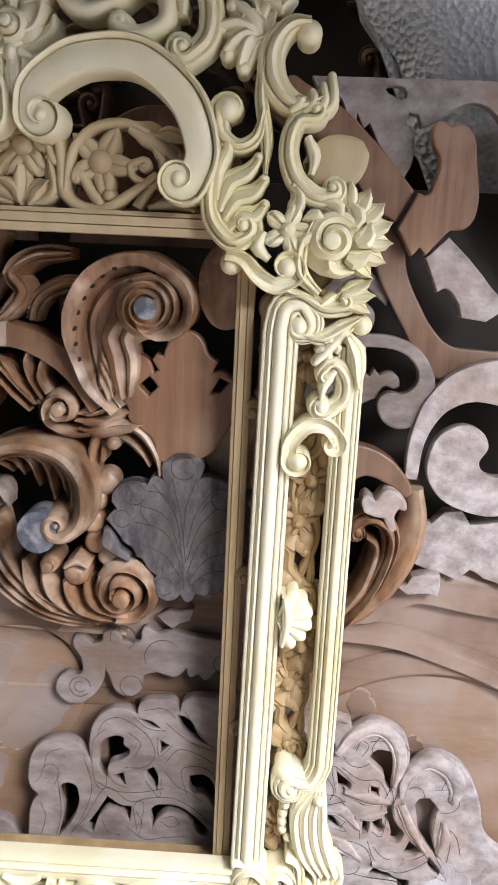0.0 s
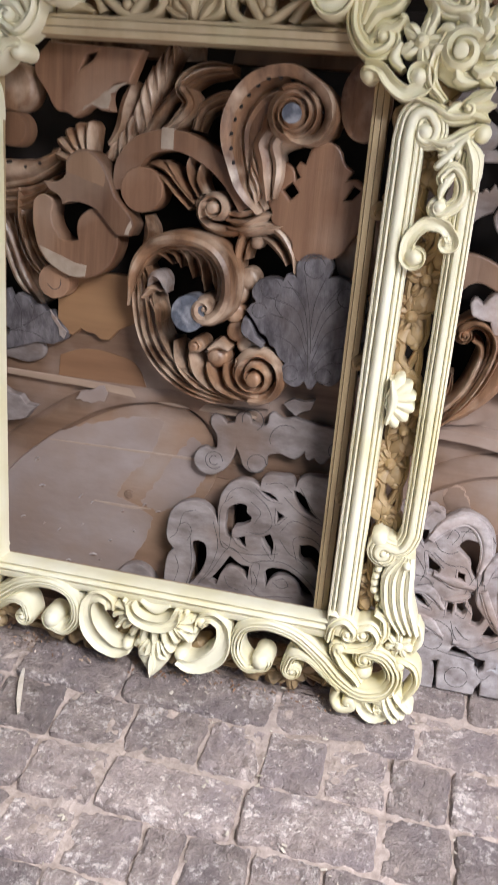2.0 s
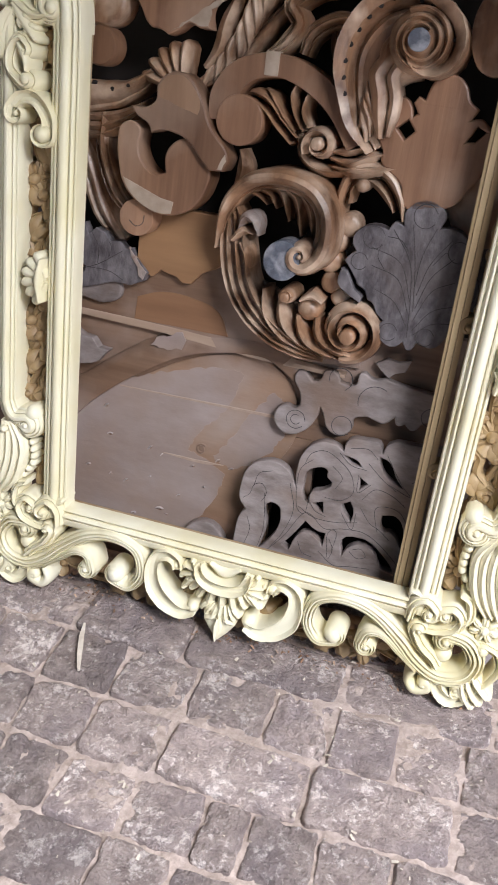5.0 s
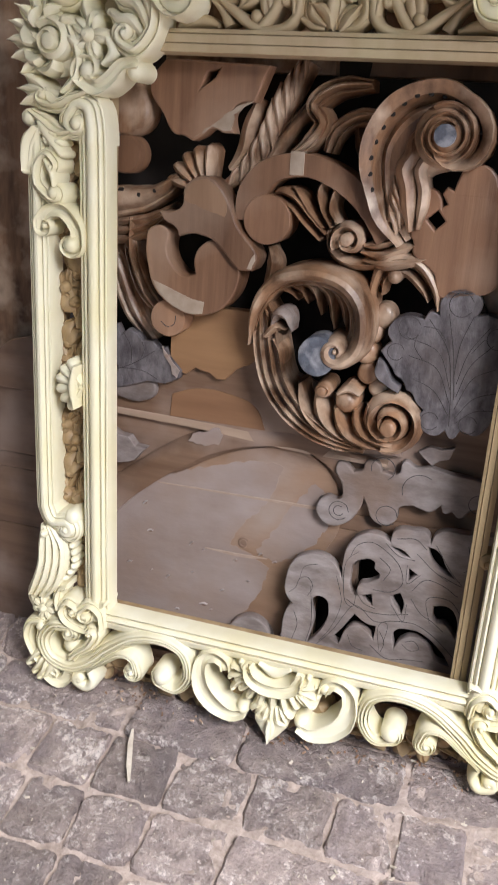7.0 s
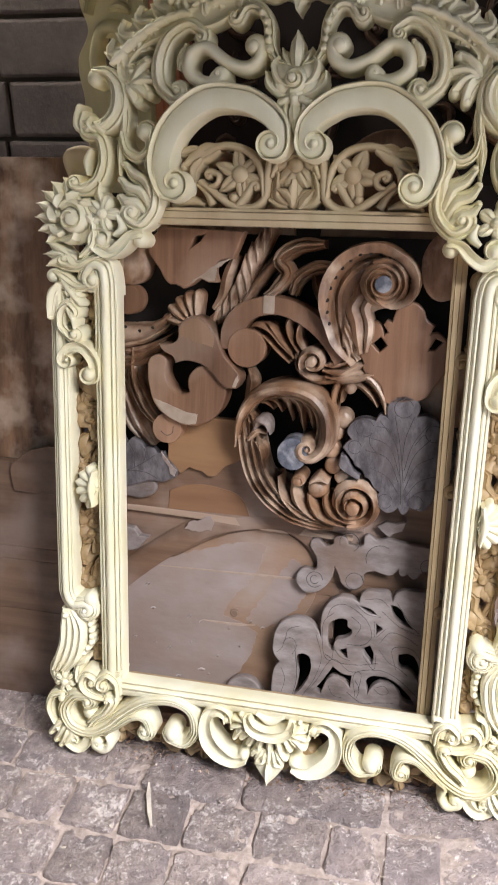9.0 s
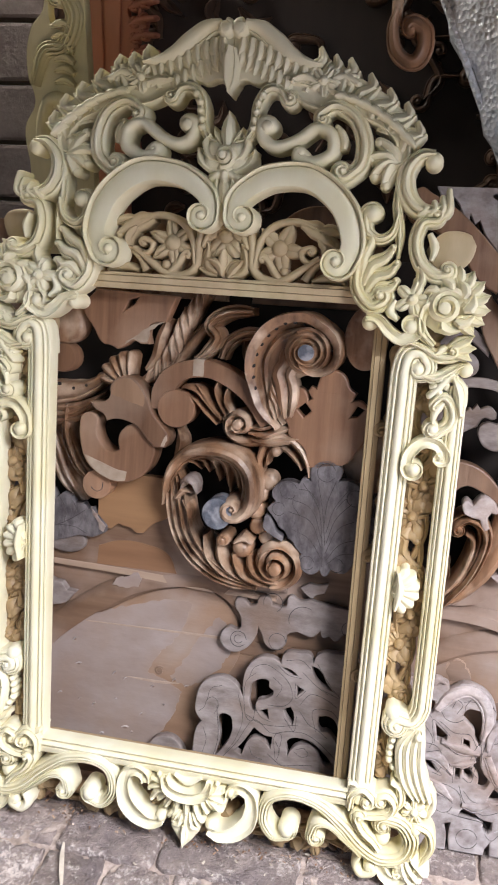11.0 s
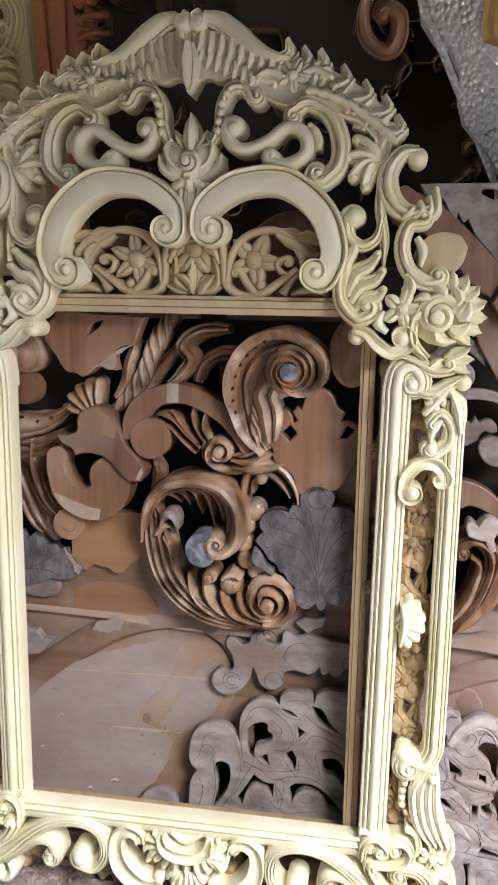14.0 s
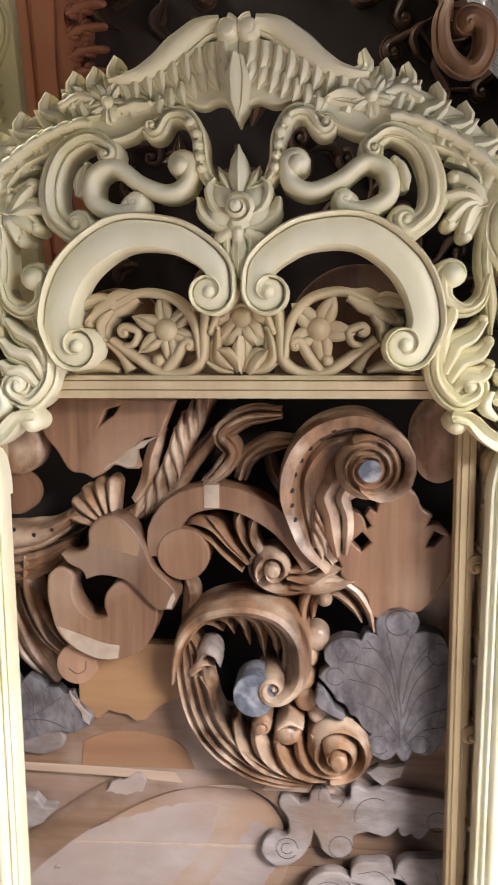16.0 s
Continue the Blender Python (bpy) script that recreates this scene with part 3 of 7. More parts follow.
# front layer: posts and bottom rail
scroll(F, CREAM, [(0.325, 0.176), (-0.325, 0.176)], 0.0185, 0.028, -0.022, -0.036, RAIL, name="bottom_rail")
for s in (1, -1):
    C = dict(sx=s, back=-0.045)
    scroll(F, CREAM, [(0.337, 0.172), (0.345, 0.98)], 0.0245, 0.028, -0.022, prof=POST, name="inner_post", sx=s, back=-0.036)
    scroll(F, CREAM, [(0.398, 0.353), (0.42, 0.35), (0.434, 0.372), (0.4365, 0.42), (0.4375, 0.7), (0.4385, 0.985)], 0.0185, 0.028, -0.02, prof=POST, name="outer_post", start=(0.014, 1), **C)
    knob(F, CREAM, 0.386, 0.362, 0.0155, 0.022, -0.012, -0.045, s)

    # heads of the posts
    scroll(F, CREAM, [(0.345, 0.98), (0.3452, 1.004), (0.351, 1.03), (0.37, 1.035), (0.383, 1.018)], (0.0245, 0.023, 0.017, 0.01, 0.004), 0.028, -0.02, prof=POST, end=(0.018, -1), ball=0.013, **C)
    scroll(F, CREAM, [(0.375, 0.997), (0.4, 0.994), (0.425, 1.008), (0.445, 1.022)], (0.006, 0.011, 0.012, 0.006), 0.022, -0.012, prof=SOFT, **C)
    knob(F, CREAM, 0.449, 1.013, 0.0135, 0.022, -0.008, -0.045, s)
    leaf(F, CREAM, [(0.43, 1.008), (0.412, 0.985), (0.392, 0.963)], 0.014, 3, 0.016, -0.008, sx=s, back=-0.03)
    leaf(F, CREAM, [(0.432, 1.0), (0.446, 0.975), (0.45, 0.935)], 0.012, 3, 0.016, 0.0, sx=s, back=-0.03)
    scroll(F, CREAM, [(0.402, 0.95), (0.416, 0.962), (0.432, 0.945), (0.432, 0.918), (0.41, 0.898)], (0.004, 0.008, 0.012, 0.011, 0.008), 0.022, -0.006, prof=SOFT, end=(0.011, -1), start=(0.007, 1), ball=0.011, **C)
    leaf(F, CREAM, [(0.418, 0.955), (0.405, 0.935), (0.402, 0.918)], 0.008, 3, 0.014, 0.0, sx=s, back=-0.03)
    # hook between the posts
    scroll(F, CREAM, [(0.364, 0.832), (0.367, 0.857), (0.388, 0.88), (0.414, 0.879), (0.429, 0.862)], (0.009, 0.011, 0.011, 0.011, 0.007), 0.024, -0.012, prof=LIPPED, start=(0.013, 1), end=(0.009, -1), start_ball=0.0145, **C)
    # shell between the posts
    fan(F, CREAM, 0.361, 0.604, 0.051, -72, 72, 6, 0.012, -0.004, -0.035, 0.1, s, label="ribbed shell between the posts", squash=0.98)
    scroll(F, CREAM, [(0.37, 0.568), (0.376, 0.604), (0.37, 0.64)], (0.004, 0.009, 0.004), 0.024, -0.008, **C)
    # foot of the outer post
    for k, du in enumerate((0.0, 0.0135, 0.027, 0.0405)):
        scroll(F, CREAM, [(0.428 + du * 0.35, 0.338), (0.406 + du * 0.95, 0.302), (0.407 + du, 0.262), (0.418 + du, 0.226), (0.44 + du * 0.75, 0.196)], (0.006, 0.0078, 0.008, 0.008, 0.005), (0.018, 0.022, 0.024, 0.022), -0.018 + 0.001 * k, prof=KEELED, name="foot_flute", **C)
    knob(F, CREAM, 0.437, 0.325, 0.007, 0.012, 0.002, -0.03, s, "bead")
    for k in range(9):
        knob(F, CREAM, 0.399 - 0.012 * math.sin(math.pi * k / 8) + 0.006 * (k > 5) * (k - 5), 0.33 - 0.0135 * k, 0.0072, 0.016, -0.02, -0.04, s, "bead")

    # bottom corner
    scroll(F, CREAM, [(0.208, 0.077), (0.178, 0.072), (0.156, 0.104), (0.166, 0.148), (0.208, 0.165), (0.262, 0.155), (0.312, 0.119), (0.35, 0.083), (0.39, 0.064), (0.429, 0.076), (0.443, 0.11), (0.424, 0.142), (0.392, 0.149)], (0.01, 0.011, 0.012, 0.013, 0.016, 0.017, 0.014, 0.009), 0.026, -0.014, prof=GROOVED, start=(0.014, 1), end=(0.014, 1), start_ball=0.017, name="foot_scroll", **C)
    scroll(F, CREAM, [(0.252, 0.088), (0.262, 0.114), (0.288, 0.116), (0.32, 0.092), (0.352, 0.066)], (0.009, 0.011, 0.011, 0.008, 0.004), 0.024, -0.012, prof=GROOVED, start=(0.012, 1), **C)
    scroll(F, CREAM, [(0.335, 0.142), (0.35, 0.118), (0.372, 0.1), (0.384, 0.085)], (0.006, 0.009, 0.012, 0.01), 0.026, -0.008, prof=SOFT, start=(0.01, -1), **C)
    knob(F, CREAM, 0.388, 0.106, 0.017, 0.026, -0.012, -0.045, s)
    knob(F, CREAM, 0.392, 0.136, 0.008, 0.02, -0.006, -0.045, s)
    scroll(F, CREAM, [(0.322, 0.162), (0.326, 0.19), (0.345, 0.203), (0.362, 0.19)], (0.008, 0.012, 0.011, 0.006), 0.026, -0.008, prof=SOFT, end=(0.012, -1), **C)
    scroll(F, CREAM, [(0.34, 0.148), (0.368, 0.148), (0.396, 0.158), (0.406, 0.18), (0.392, 0.198), (0.375, 0.193)], (0.007, 0.011, 0.011, 0.01, 0.006), 0.026, -0.012, prof=SOFT, end=(0.011, 1), **C)
    scroll(F, CREAM, [(0.4, 0.165), (0.416, 0.185), (0.412, 0.215), (0.395, 0.225)], (0.008, 0.01, 0.009, 0.004), 0.022, -0.014, prof=SOFT, **C)
    leaf(F, CREAM, [(0.34, 0.19), (0.33, 0.205), (0.318, 0.21)], 0.012, 2, 0.014, -0.008, sx=s, back=-0.04)
    flower(F, CREAM, 0.444, 0.171, 0.025, 7, 0.018, -0.008, -0.04, 0.3, s, label="small round rosette")
    scroll(F, CREAM, [(0.452, 0.142), (0.474, 0.132), (0.482, 0.104), (0.47, 0.075), (0.455, 0.052)], (0.007, 0.009, 0.01, 0.009, 0.006), 0.02, -0.014, prof=SOFT, start=(0.009, 1), start_ball=0.011, **C)
    leaf(F, CREAM, [(0.468, 0.16), (0.475, 0.19), (0.47, 0.215)], 0.011, 3, 0.012, -0.018, sx=s, back=-0.04)
    scroll(F, CREAM, [(0.35, 0.062), (0.343, 0.042), (0.355, 0.025), (0.374, 0.03)], (0.007, 0.012, 0.012, 0.006), 0.022, -0.014, end=(0.009, 1), **C)
    scroll(F, CREAM, [(0.388, 0.06), (0.396, 0.036), (0.414, 0.022), (0.432, 0.03)], (0.01, 0.013, 0.012, 0.006), 0.022, -0.016, prof=LIPPED, end=(0.009, 1), **C)
    for p in ([(0.436, 0.078), (0.45, 0.052), (0.466, 0.03)], [(0.432, 0.07), (0.44, 0.044), (0.455, 0.02)], [(0.444, 0.084), (0.462, 0.064), (0.478, 0.046)]):
        finger(F, CREAM, p, 0.0095, 0.0075, 0.024, -0.014, -0.04, s, prof=CREST)
    leaf(F, CREAM, [(0.43, 0.07), (0.43, 0.05), (0.44, 0.03)], 0.014, 3, 0.014, -0.01, sx=s, back=-0.04)

    # middle of the foot: cartouche scrolls beside the shell
    scroll(F, CREAM, [(0.086, 0.136), (0.09, 0.152), (0.108, 0.16), (0.128, 0.148), (0.133, 0.118), (0.124, 0.086), (0.1, 0.062), (0.072, 0.052), (0.05, 0.06)], (0.008, 0.01, 0.011, 0.013, 0.016, 0.019, 0.019, 0.015, 0.01), 0.026, -0.014, prof=LIPPED, name="foot_scroll", **C)
    knob(F, CREAM, 0.09, 0.142, 0.0125, 0.026, -0.012, -0.04, s)
    knob(F, CREAM, 0.052, 0.066, 0.0125, 0.026, -0.01, -0.04, s)
    for a, b in ((0.06, 0.16), (0.074, 0.146), (0.078, 0.126), (0.072, 0.104)):
        finger(F, CREAM, [(0.042, 0.138 - 0.3 * (0.14 - b)), (0.056, 0.5 * (0.134 + b) + 0.004), (a, b)], 0.0075, 0.006, 0.022, -0.008, name="leaf", prof=CREST, **C)

# shell and palmette in the middle of the foot: an oval boss, two tiers of scallops and a leaf at the tip
TUB = [(-1, 0.0), (-0.96, 0.7), (-0.85, 0.95), (-0.7, 0.85), (-0.5, 0.5), (0, 0.38), (0.5, 0.5), (0.7, 0.85), (0.85, 0.95), (0.96, 0.7), (1, 0.0)]
scroll(F, CREAM, [(-0.046, 0.162), (-0.038, 0.14), (-0.016, 0.128), (0.016, 0.128), (0.038, 0.14), (0.046, 0.162)], (0.007, 0.012, 0.013, 0.013, 0.012, 0.007), 0.026, -0.004, -0.045, TUB, name="shell_boss", label="smooth oval boss of the shell")
scroll(F, CREAM, [(-0.028, 0.166), (0, 0.152), (0.028, 0.166)], (0.004, 0.011, 0.004), 0.014, -0.006, -0.045)
for k in range(9):
    a = radians(180 + 180 * (k + 0.5) / 9)
    cu, cv = math.cos(a), math.sin(a)
    finger(F, CREAM, [(0.04 * cu, 0.135 + 0.012 * cv), (0.056 * cu, 0.13 + 0.028 * cv), (0.066 * cu, 0.128 + 0.044 * cv)], 0.0085, 0.0075, 0.022, -0.01, -0.04, name="shell_rib", prof=KEELED)
for k in range(7):
    a = radians(200 + 140 * (k + 0.5) / 7)
    cu, cv = math.cos(a), math.sin(a)
    finger(F, CREAM, [(0.02 * cu, 0.095 + 0.01 * cv), (0.034 * cu, 0.09 + 0.024 * cv), (0.04 * cu, 0.088 + 0.034 * cv)], 0.0068, 0.006, 0.022, -0.012, -0.04, name="shell_rib", prof=KEELED)
for s in (1, -1):
    finger(F, CREAM, [(0.006 * s, 0.066), (0.014 * s, 0.056), (0.024 * s, 0.052)], 0.007, 0.005, 0.02, -0.012, -0.04, name="palmette_leaf")
board(F, CREAM, [(-0.03, 0.056), (-0.018, 0.064), (0.0, 0.068), (0.018, 0.064), (0.03, 0.056), (0.022, 0.036), (0.0, 0.008, 1), (-0.022, 0.036)], (), -0.04, 0.002, "palmette_leaf", "", 0.006)
leaf(F, CREAM, [(0, 0.06), (0, 0.04), (0, 0.014)], 0.009, 0, 0.012, 0.0, -0.04, sharp=True, name="palmette_leaf")

# head of the frame
for s in (1, -1):
    C = dict(sx=s, back=-0.05)
    # heart-shaped arch
    scroll(F, CREAM, [(0.021, 1.252), (0.026, 1.282), (0.052, 1.306), (0.09, 1.323), (0.155, 1.323), (0.213, 1.28), (0.2365, 1.22), (0.226, 1.178)], (0.006, 0.014, 0.019, 0.022, 0.024, 0.024, 0.022, 0.012, 0.006), 0.03, -0.012, prof=COVE, start=(0.0165, 1), end=(0.0185, -1), turns=1.25, name="arch_scroll", label="broad smooth arch scroll", **C)
    # peak: two smooth wings with hanging feathers
    scroll(F, CREAM, [(0.022, 1.572), (0.045, 1.567), (0.075, 1.546), (0.105, 1.522), (0.135, 1.51), (0.16, 1.508)], (0.011, 0.017, 0.018, 0.016, 0.011, 0.003), 0.026, -0.018, prof=WING, name="wing", **C)
    volute(F, CREAM, s * 0.0135, 1.566, 0.0125, 0.005, 1.3, 80, s, (0.0075, 0.0065, 0.005), (0.026, 0.027, 0.028), -0.016, -0.05, name="wing_curl")
    board(F, CREAM, [(0.0, 1.555, 1), (0.03, 1.556), (0.08, 1.53), (0.13, 1.508), (0.12, 1.488), (0.07, 1.484), (0.045, 1.478), (0.022, 1.484), (0.0, 1.468, 1)], (), -0.045, -0.01, "feather_ground", "", 0.003, s)
    for row, (n, drop, long) in enumerate(((8, 0.0, 0.038), (7, 0.022, 0.03))):
        for k in range(n):
            q = k / (n - 1)
            a, b2 = 0.012 + (0.112 - 0.03 * row) * q, 1.553 - drop - 0.036 * q - 0.008 * q * q
            lg = long * (1 - 0.3 * q)
            scroll(F, CREAM, [(a + 0.008, b2 + 0.004), (a + 0.008, b2 - lg * 0.45), (a - 0.002 + 0.004 * q, b2 - lg)], (0.007, 0.0098, 0.0085, 0.0015), (0.01, 0.013, 0.012, 0.008), -0.012 + 0.0004 * k - 0.002 * row, prof=CREST, name="feather", **C)
    # arch band with a fringe of leaves
    scroll(F, CREAM, [(0.09, 1.478), (0.15, 1.457), (0.22, 1.446), (0.272, 1.424), (0.302, 1.396), (0.307, 1.372)], (0.01, 0.019, 0.017, 0.014, 0.012, 0.008), 0.02, -0.02, prof=LIPPED, end=(0.013, -1), name="crest_band", **C)
    board(F, CREAM, [(0.1, 1.47), (0.122, 1.508), (0.155, 1.516), (0.2, 1.502), (0.25, 1.478), (0.295, 1.446), (0.314, 1.41), (0.3, 1.402), (0.25, 1.43), (0.16, 1.452)], (), -0.045, -0.01, "crest_ground", "", 0.003, s)
    for k, (a, b) in enumerate(((0.152, 1.54), (0.178, 1.528), (0.204, 1.523), (0.24, 1.499), (0.274, 1.476), (0.305, 1.454), (0.326, 1.424))):
        bx, by = (0.128 + 0.0285 * k, 1.474 - 0.002 * k - 0.0022 * k * k)
        scroll(F, CREAM, [(bx - 0.002, by - 0.006), (bx + (a - bx) * 0.15 + 0.006, by + (b - by) * 0.45), (a + 0.004, b - 0.02), (a, b)], (0.013, 0.0145, 0.0135, 0.0115, 0.005), (0.018, 0.024, 0.022, 0.016), -0.022, prof=CREST, name="crest_leaf", **C)
        scroll(F, CREAM, [(bx + 0.012, by - 0.002), (a + 0.004, by + (b - by) * 0.35), (a + 0.018, b - 0.02)], (0.009, 0.0115, 0.0095, 0.003), (0.018, 0.02, 0.014), -0.02, prof=CREST, name="crest_leaf", **C)
    for k in range(7):
        f = k / 6
        a, b = 0.185 + 0.115 * f, 1.458 - 0.012 * f - 0.045 * f * f
        leaf(F, CREAM, [(a, b), (a + 0.012, b + 0.002 - 0.008 * f), (a + 0.026, b - 0.004 - 0.016 * f)], 0.008, 2, 0.012, -0.002, name="bead_leaf", **C)
    flower(F, CREAM, 0.163, 1.484, 0.027, 5, 0.02, -0.008, turn=0.4, **C)
    leaf(F, CREAM, [(0.18, 1.488), (0.2, 1.492), (0.222, 1.48)], 0.014, 3, 0.014, -0.012, **C)
    leaf(F, CREAM, [(0.15, 1.478), (0.13, 1.486), (0.11, 1.482)], 0.012, 3, 0.014, -0.01, **C)
    # rope tendril to the rose
    scroll(F, CREAM, [(0.1, 1.451), (0.088, 1.468), (0.066, 1.468), (0.05, 1.442), (0.047, 1.41), (0.035, 1.386), (0.016, 1.378)], (0.006, 0.009, 0.011, 0.011, 0.01, 0.01, 0.006), 0.02, -0.016, prof=SOFT, start=(0.009, 1), **C)
    for k in range(5):
        knob(F, CREAM, 0.054 - 0.002 * k + 0.006 * (k == 0), 1.458 - 0.014 * k, 0.0065, 0.012, 0.0, -0.03, s, "bead")
    # swan scroll and reeded scroll
    scroll(F, CREAM, [(0.06, 1.404), (0.066, 1.384), (0.09, 1.374), (0.125, 1.386), (0.158, 1.408), (0.184, 1.396), (0.186, 1.366), (0.157, 1.35), (0.13, 1.355)], (0.009, 0.012, 0.012, 0.011, 0.011, 0.012, 0.012, 0.01, 0.006), 0.026, -0.016, start=(0.012, -1), end=(0.008, -1), start_ball=0.014, **C)
    scroll(F, CREAM, [(0.162, 1.43), (0.188, 1.444), (0.222, 1.426), (0.24, 1.388), (0.238, 1.35), (0.216, 1.328)], (0.007, 0.011, 0.014, 0.016, 0.015, 0.01), 0.024, -0.016, prof=SOFT, start=(0.009, 1), end=(0.013, -1), **C)
    leaf(F, CREAM, [(0.205, 1.372), (0.2, 1.395), (0.192, 1.41)], 0.012, 3, 0.014, -0.014, **C)
    leaf(F, CREAM, [(0.15, 1.352), (0.135, 1.368), (0.122, 1.37)], 0.008, 2, 0.014, -0.01, **C)
    # palmette under the end of the band
    for a, b in ((0.266, 1.388), (0.252, 1.36), (0.262, 1.332), (0.282, 1.318)):
        finger(F, CREAM, [(0.3, 1.352), ((0.298 + a) / 2, (1.352 + b) / 2 + 0.006), (a, b)], 0.0145, 0.0095, 0.022, -0.018, name="palmette_leaf", prof=CREST, **C)
    # open scrolls down the side
    scroll(F, CREAM, [(0.362, 1.371), (0.338, 1.368), (0.318, 1.343), (0.318, 1.31), (0.336, 1.284), (0.362, 1.276), (0.384, 1.288)], (0.008, 0.012, 0.016, 0.018, 0.017, 0.014, 0.008), 0.028, -0.018, prof=SOFT, **C)
    knob(F, CREAM, 0.361, 1.36, 0.0155, 0.022, -0.012, -0.05, s)
    for a, b in ((0.352, 1.292), (0.368, 1.3), (0.381, 1.308), (0.391, 1.32)):
        finger(F, CREAM, [(a - 0.01, 1.268), (a + 0.003, 1.28), (a, b - 0.008)], 0.008, 0.0055, 0.026, -0.014, **C)
    scroll(F, CREAM, [(0.308, 1.33), (0.306, 1.285), (0.314, 1.24), (0.315, 1.195)], (0.008, 0.009, 0.009, 0.003), 0.018, -0.018, prof=SOFT, **C)
    scroll(F, CREAM, [(0.254, 1.268), (0.258, 1.24), (0.28, 1.226), (0.302, 1.238), (0.31, 1.27)], (0.009, 0.012, 0.013, 0.01, 0.005), 0.024, -0.016, prof=SOFT, start=(0.012, -1), start_ball=0.0155, **C)
    scroll(F, CREAM, [(0.374, 1.262), (0.352, 1.258), (0.343, 1.225), (0.354, 1.19), (0.38, 1.17), (0.402, 1.172)], (0.006, 0.01, 0.013, 0.014, 0.011, 0.007), 0.026, -0.014, prof=SOFT, start=(0.01, 1), end=(0.009, 1), **C)
    leaf(F, BLOSSOM, [(0.368, 1.2), (0.405, 1.215), (0.442, 1.236)], 0.036, 1, 0.007, -0.054, -0.062, s, name="rear_shell", label="smooth tan shell of the rear layer", bow=0.9)
    scroll(F, CREAM, [(0.366, 1.24), (0.376, 1.218), (0.372, 1.195)], (0.005, 0.008, 0.004), 0.022, -0.012, **C)
    # acanthus beside the arch foot
    scroll(F, CREAM, [(0.264, 1.215), (0.248, 1.18), (0.25, 1.138), (0.276, 1.11), (0.298, 1.118)], (0.006, 0.012, 0.014, 0.013, 0.008), 0.026, -0.016, prof=SOFT, end=(0.015, 1), **C)
    for p in ([(0.252, 1.16), (0.252, 1.195), (0.264, 1.222), (0.262, 1.236)], [(0.256, 1.148), (0.268, 1.182), (0.292, 1.196), (0.306, 1.214)], [(0.262, 1.138), (0.276, 1.164), (0.3, 1.172), (0.314, 1.188)], [(0.27, 1.128), (0.286, 1.144), (0.304, 1.146), (0.316, 1.158)], [(0.248, 1.17), (0.24, 1.195), (0.243, 1.218)]):
        finger(F, CREAM, p, 0.0145, 0.007, 0.028, -0.018, prof=CREST, **C)
    scroll(F, CREAM, [(0.27, 1.094), (0.292, 1.09), (0.312, 1.07), (0.334, 1.058), (0.356, 1.068)], (0.008, 0.011, 0.012, 0.012, 0.009), 0.026, -0.014, prof=LIPPED, end=(0.015, 1), ball=0.013, **C)
    knob(F, CREAM, 0.277, 1.083, 0.0145, 0.024, -0.012, -0.05, s)
    # flower and swirl at the corner
    flower(F, CREAM, 0.347, 1.128, 0.033, 5, 0.026, -0.006, turn=0.6, label="open flower on the corner", **C)
    scroll(F, CREAM, [(0.318, 1.125), (0.31, 1.105), (0.325, 1.09)], (0.005, 0.01, 0.005), 0.022, -0.014, **C)
    leaf(F, CREAM, [(0.35, 1.145), (0.358, 1.165), (0.352, 1.182)], 0.012, 3, 0.016, -0.012, **C)
    volute(F, CREAM, s * 0.405, 1.119, 0.03, 0.007, 1.5, 90 - 50 * s, s, (0.0085, 0.0095, 0.0075, 0.005), (0.026, 0.032, 0.034, 0.036), -0.012, -0.05, KEELED, name="rosette", label="leafy swirl on the corner")
    knob(F, CREAM, 0.41, 1.12, 0.05, 0.012, -0.018, -0.05, s, "rosette_ground")
    for k in range(7):
        a = radians(-100 + 46 * k)
        pts = [(0.408 + r * math.cos(a + d), 1.12 + r * math.sin(a + d)) for r, d in ((0.026, 0.0), (0.037, 0.25), (0.047, 0.75 - 0.06 * k))]
        scroll(F, CREAM, pts, (0.008, 0.014, 0.012, 0.003), (0.024, 0.03, 0.026, 0.016), -0.014, prof=CREST, name="rosette_lobe", **C)
    for k in range(8):
        a = radians(-52 + 22 * k)
        leaf(F, CREAM, [(0.413 + r * math.cos(a + d), 1.124 + r * math.sin(a + d)) for r, d in ((0.036, -0.1), (0.05, 0.0), (0.067, 0.05))], 0.0125, 0, 0.018, -0.018, lift=0.003, sharp=True, name="rosette_tooth", **C)
    scroll(F, CREAM, [(0.39, 1.05), (0.366, 1.075), (0.364, 1.105), (0.378, 1.14)], (0.007, 0.011, 0.011, 0.005), 0.024, -0.012, prof=SOFT, **C)
    for p in ([(0.42, 1.052), (0.44, 1.062), (0.458, 1.074)], [(0.42, 1.048), (0.442, 1.05), (0.463, 1.052)], [(0.42, 1.044), (0.44, 1.038), (0.458, 1.03)], [(0.415, 1.05), (0.405, 1.04), (0.392, 1.034)]):
        leaf(F, CREAM, p, 0.0115, 2, 0.018, -0.012, sharp=True, **C)
    scroll(F, CREAM, [(0.35, 1.052), (0.375, 1.044), (0.4, 1.032), (0.425, 1.034)], (0.006, 0.012, 0.011, 0.006), 0.026, -0.014, prof=SOFT, end=(0.01, 1), **C)
leaf(F, CREAM, [(0, 1.535), (0, 1.5), (0, 1.458)], 0.017, 0, 0.026, -0.012, -0.05, name="feather", sharp=True)
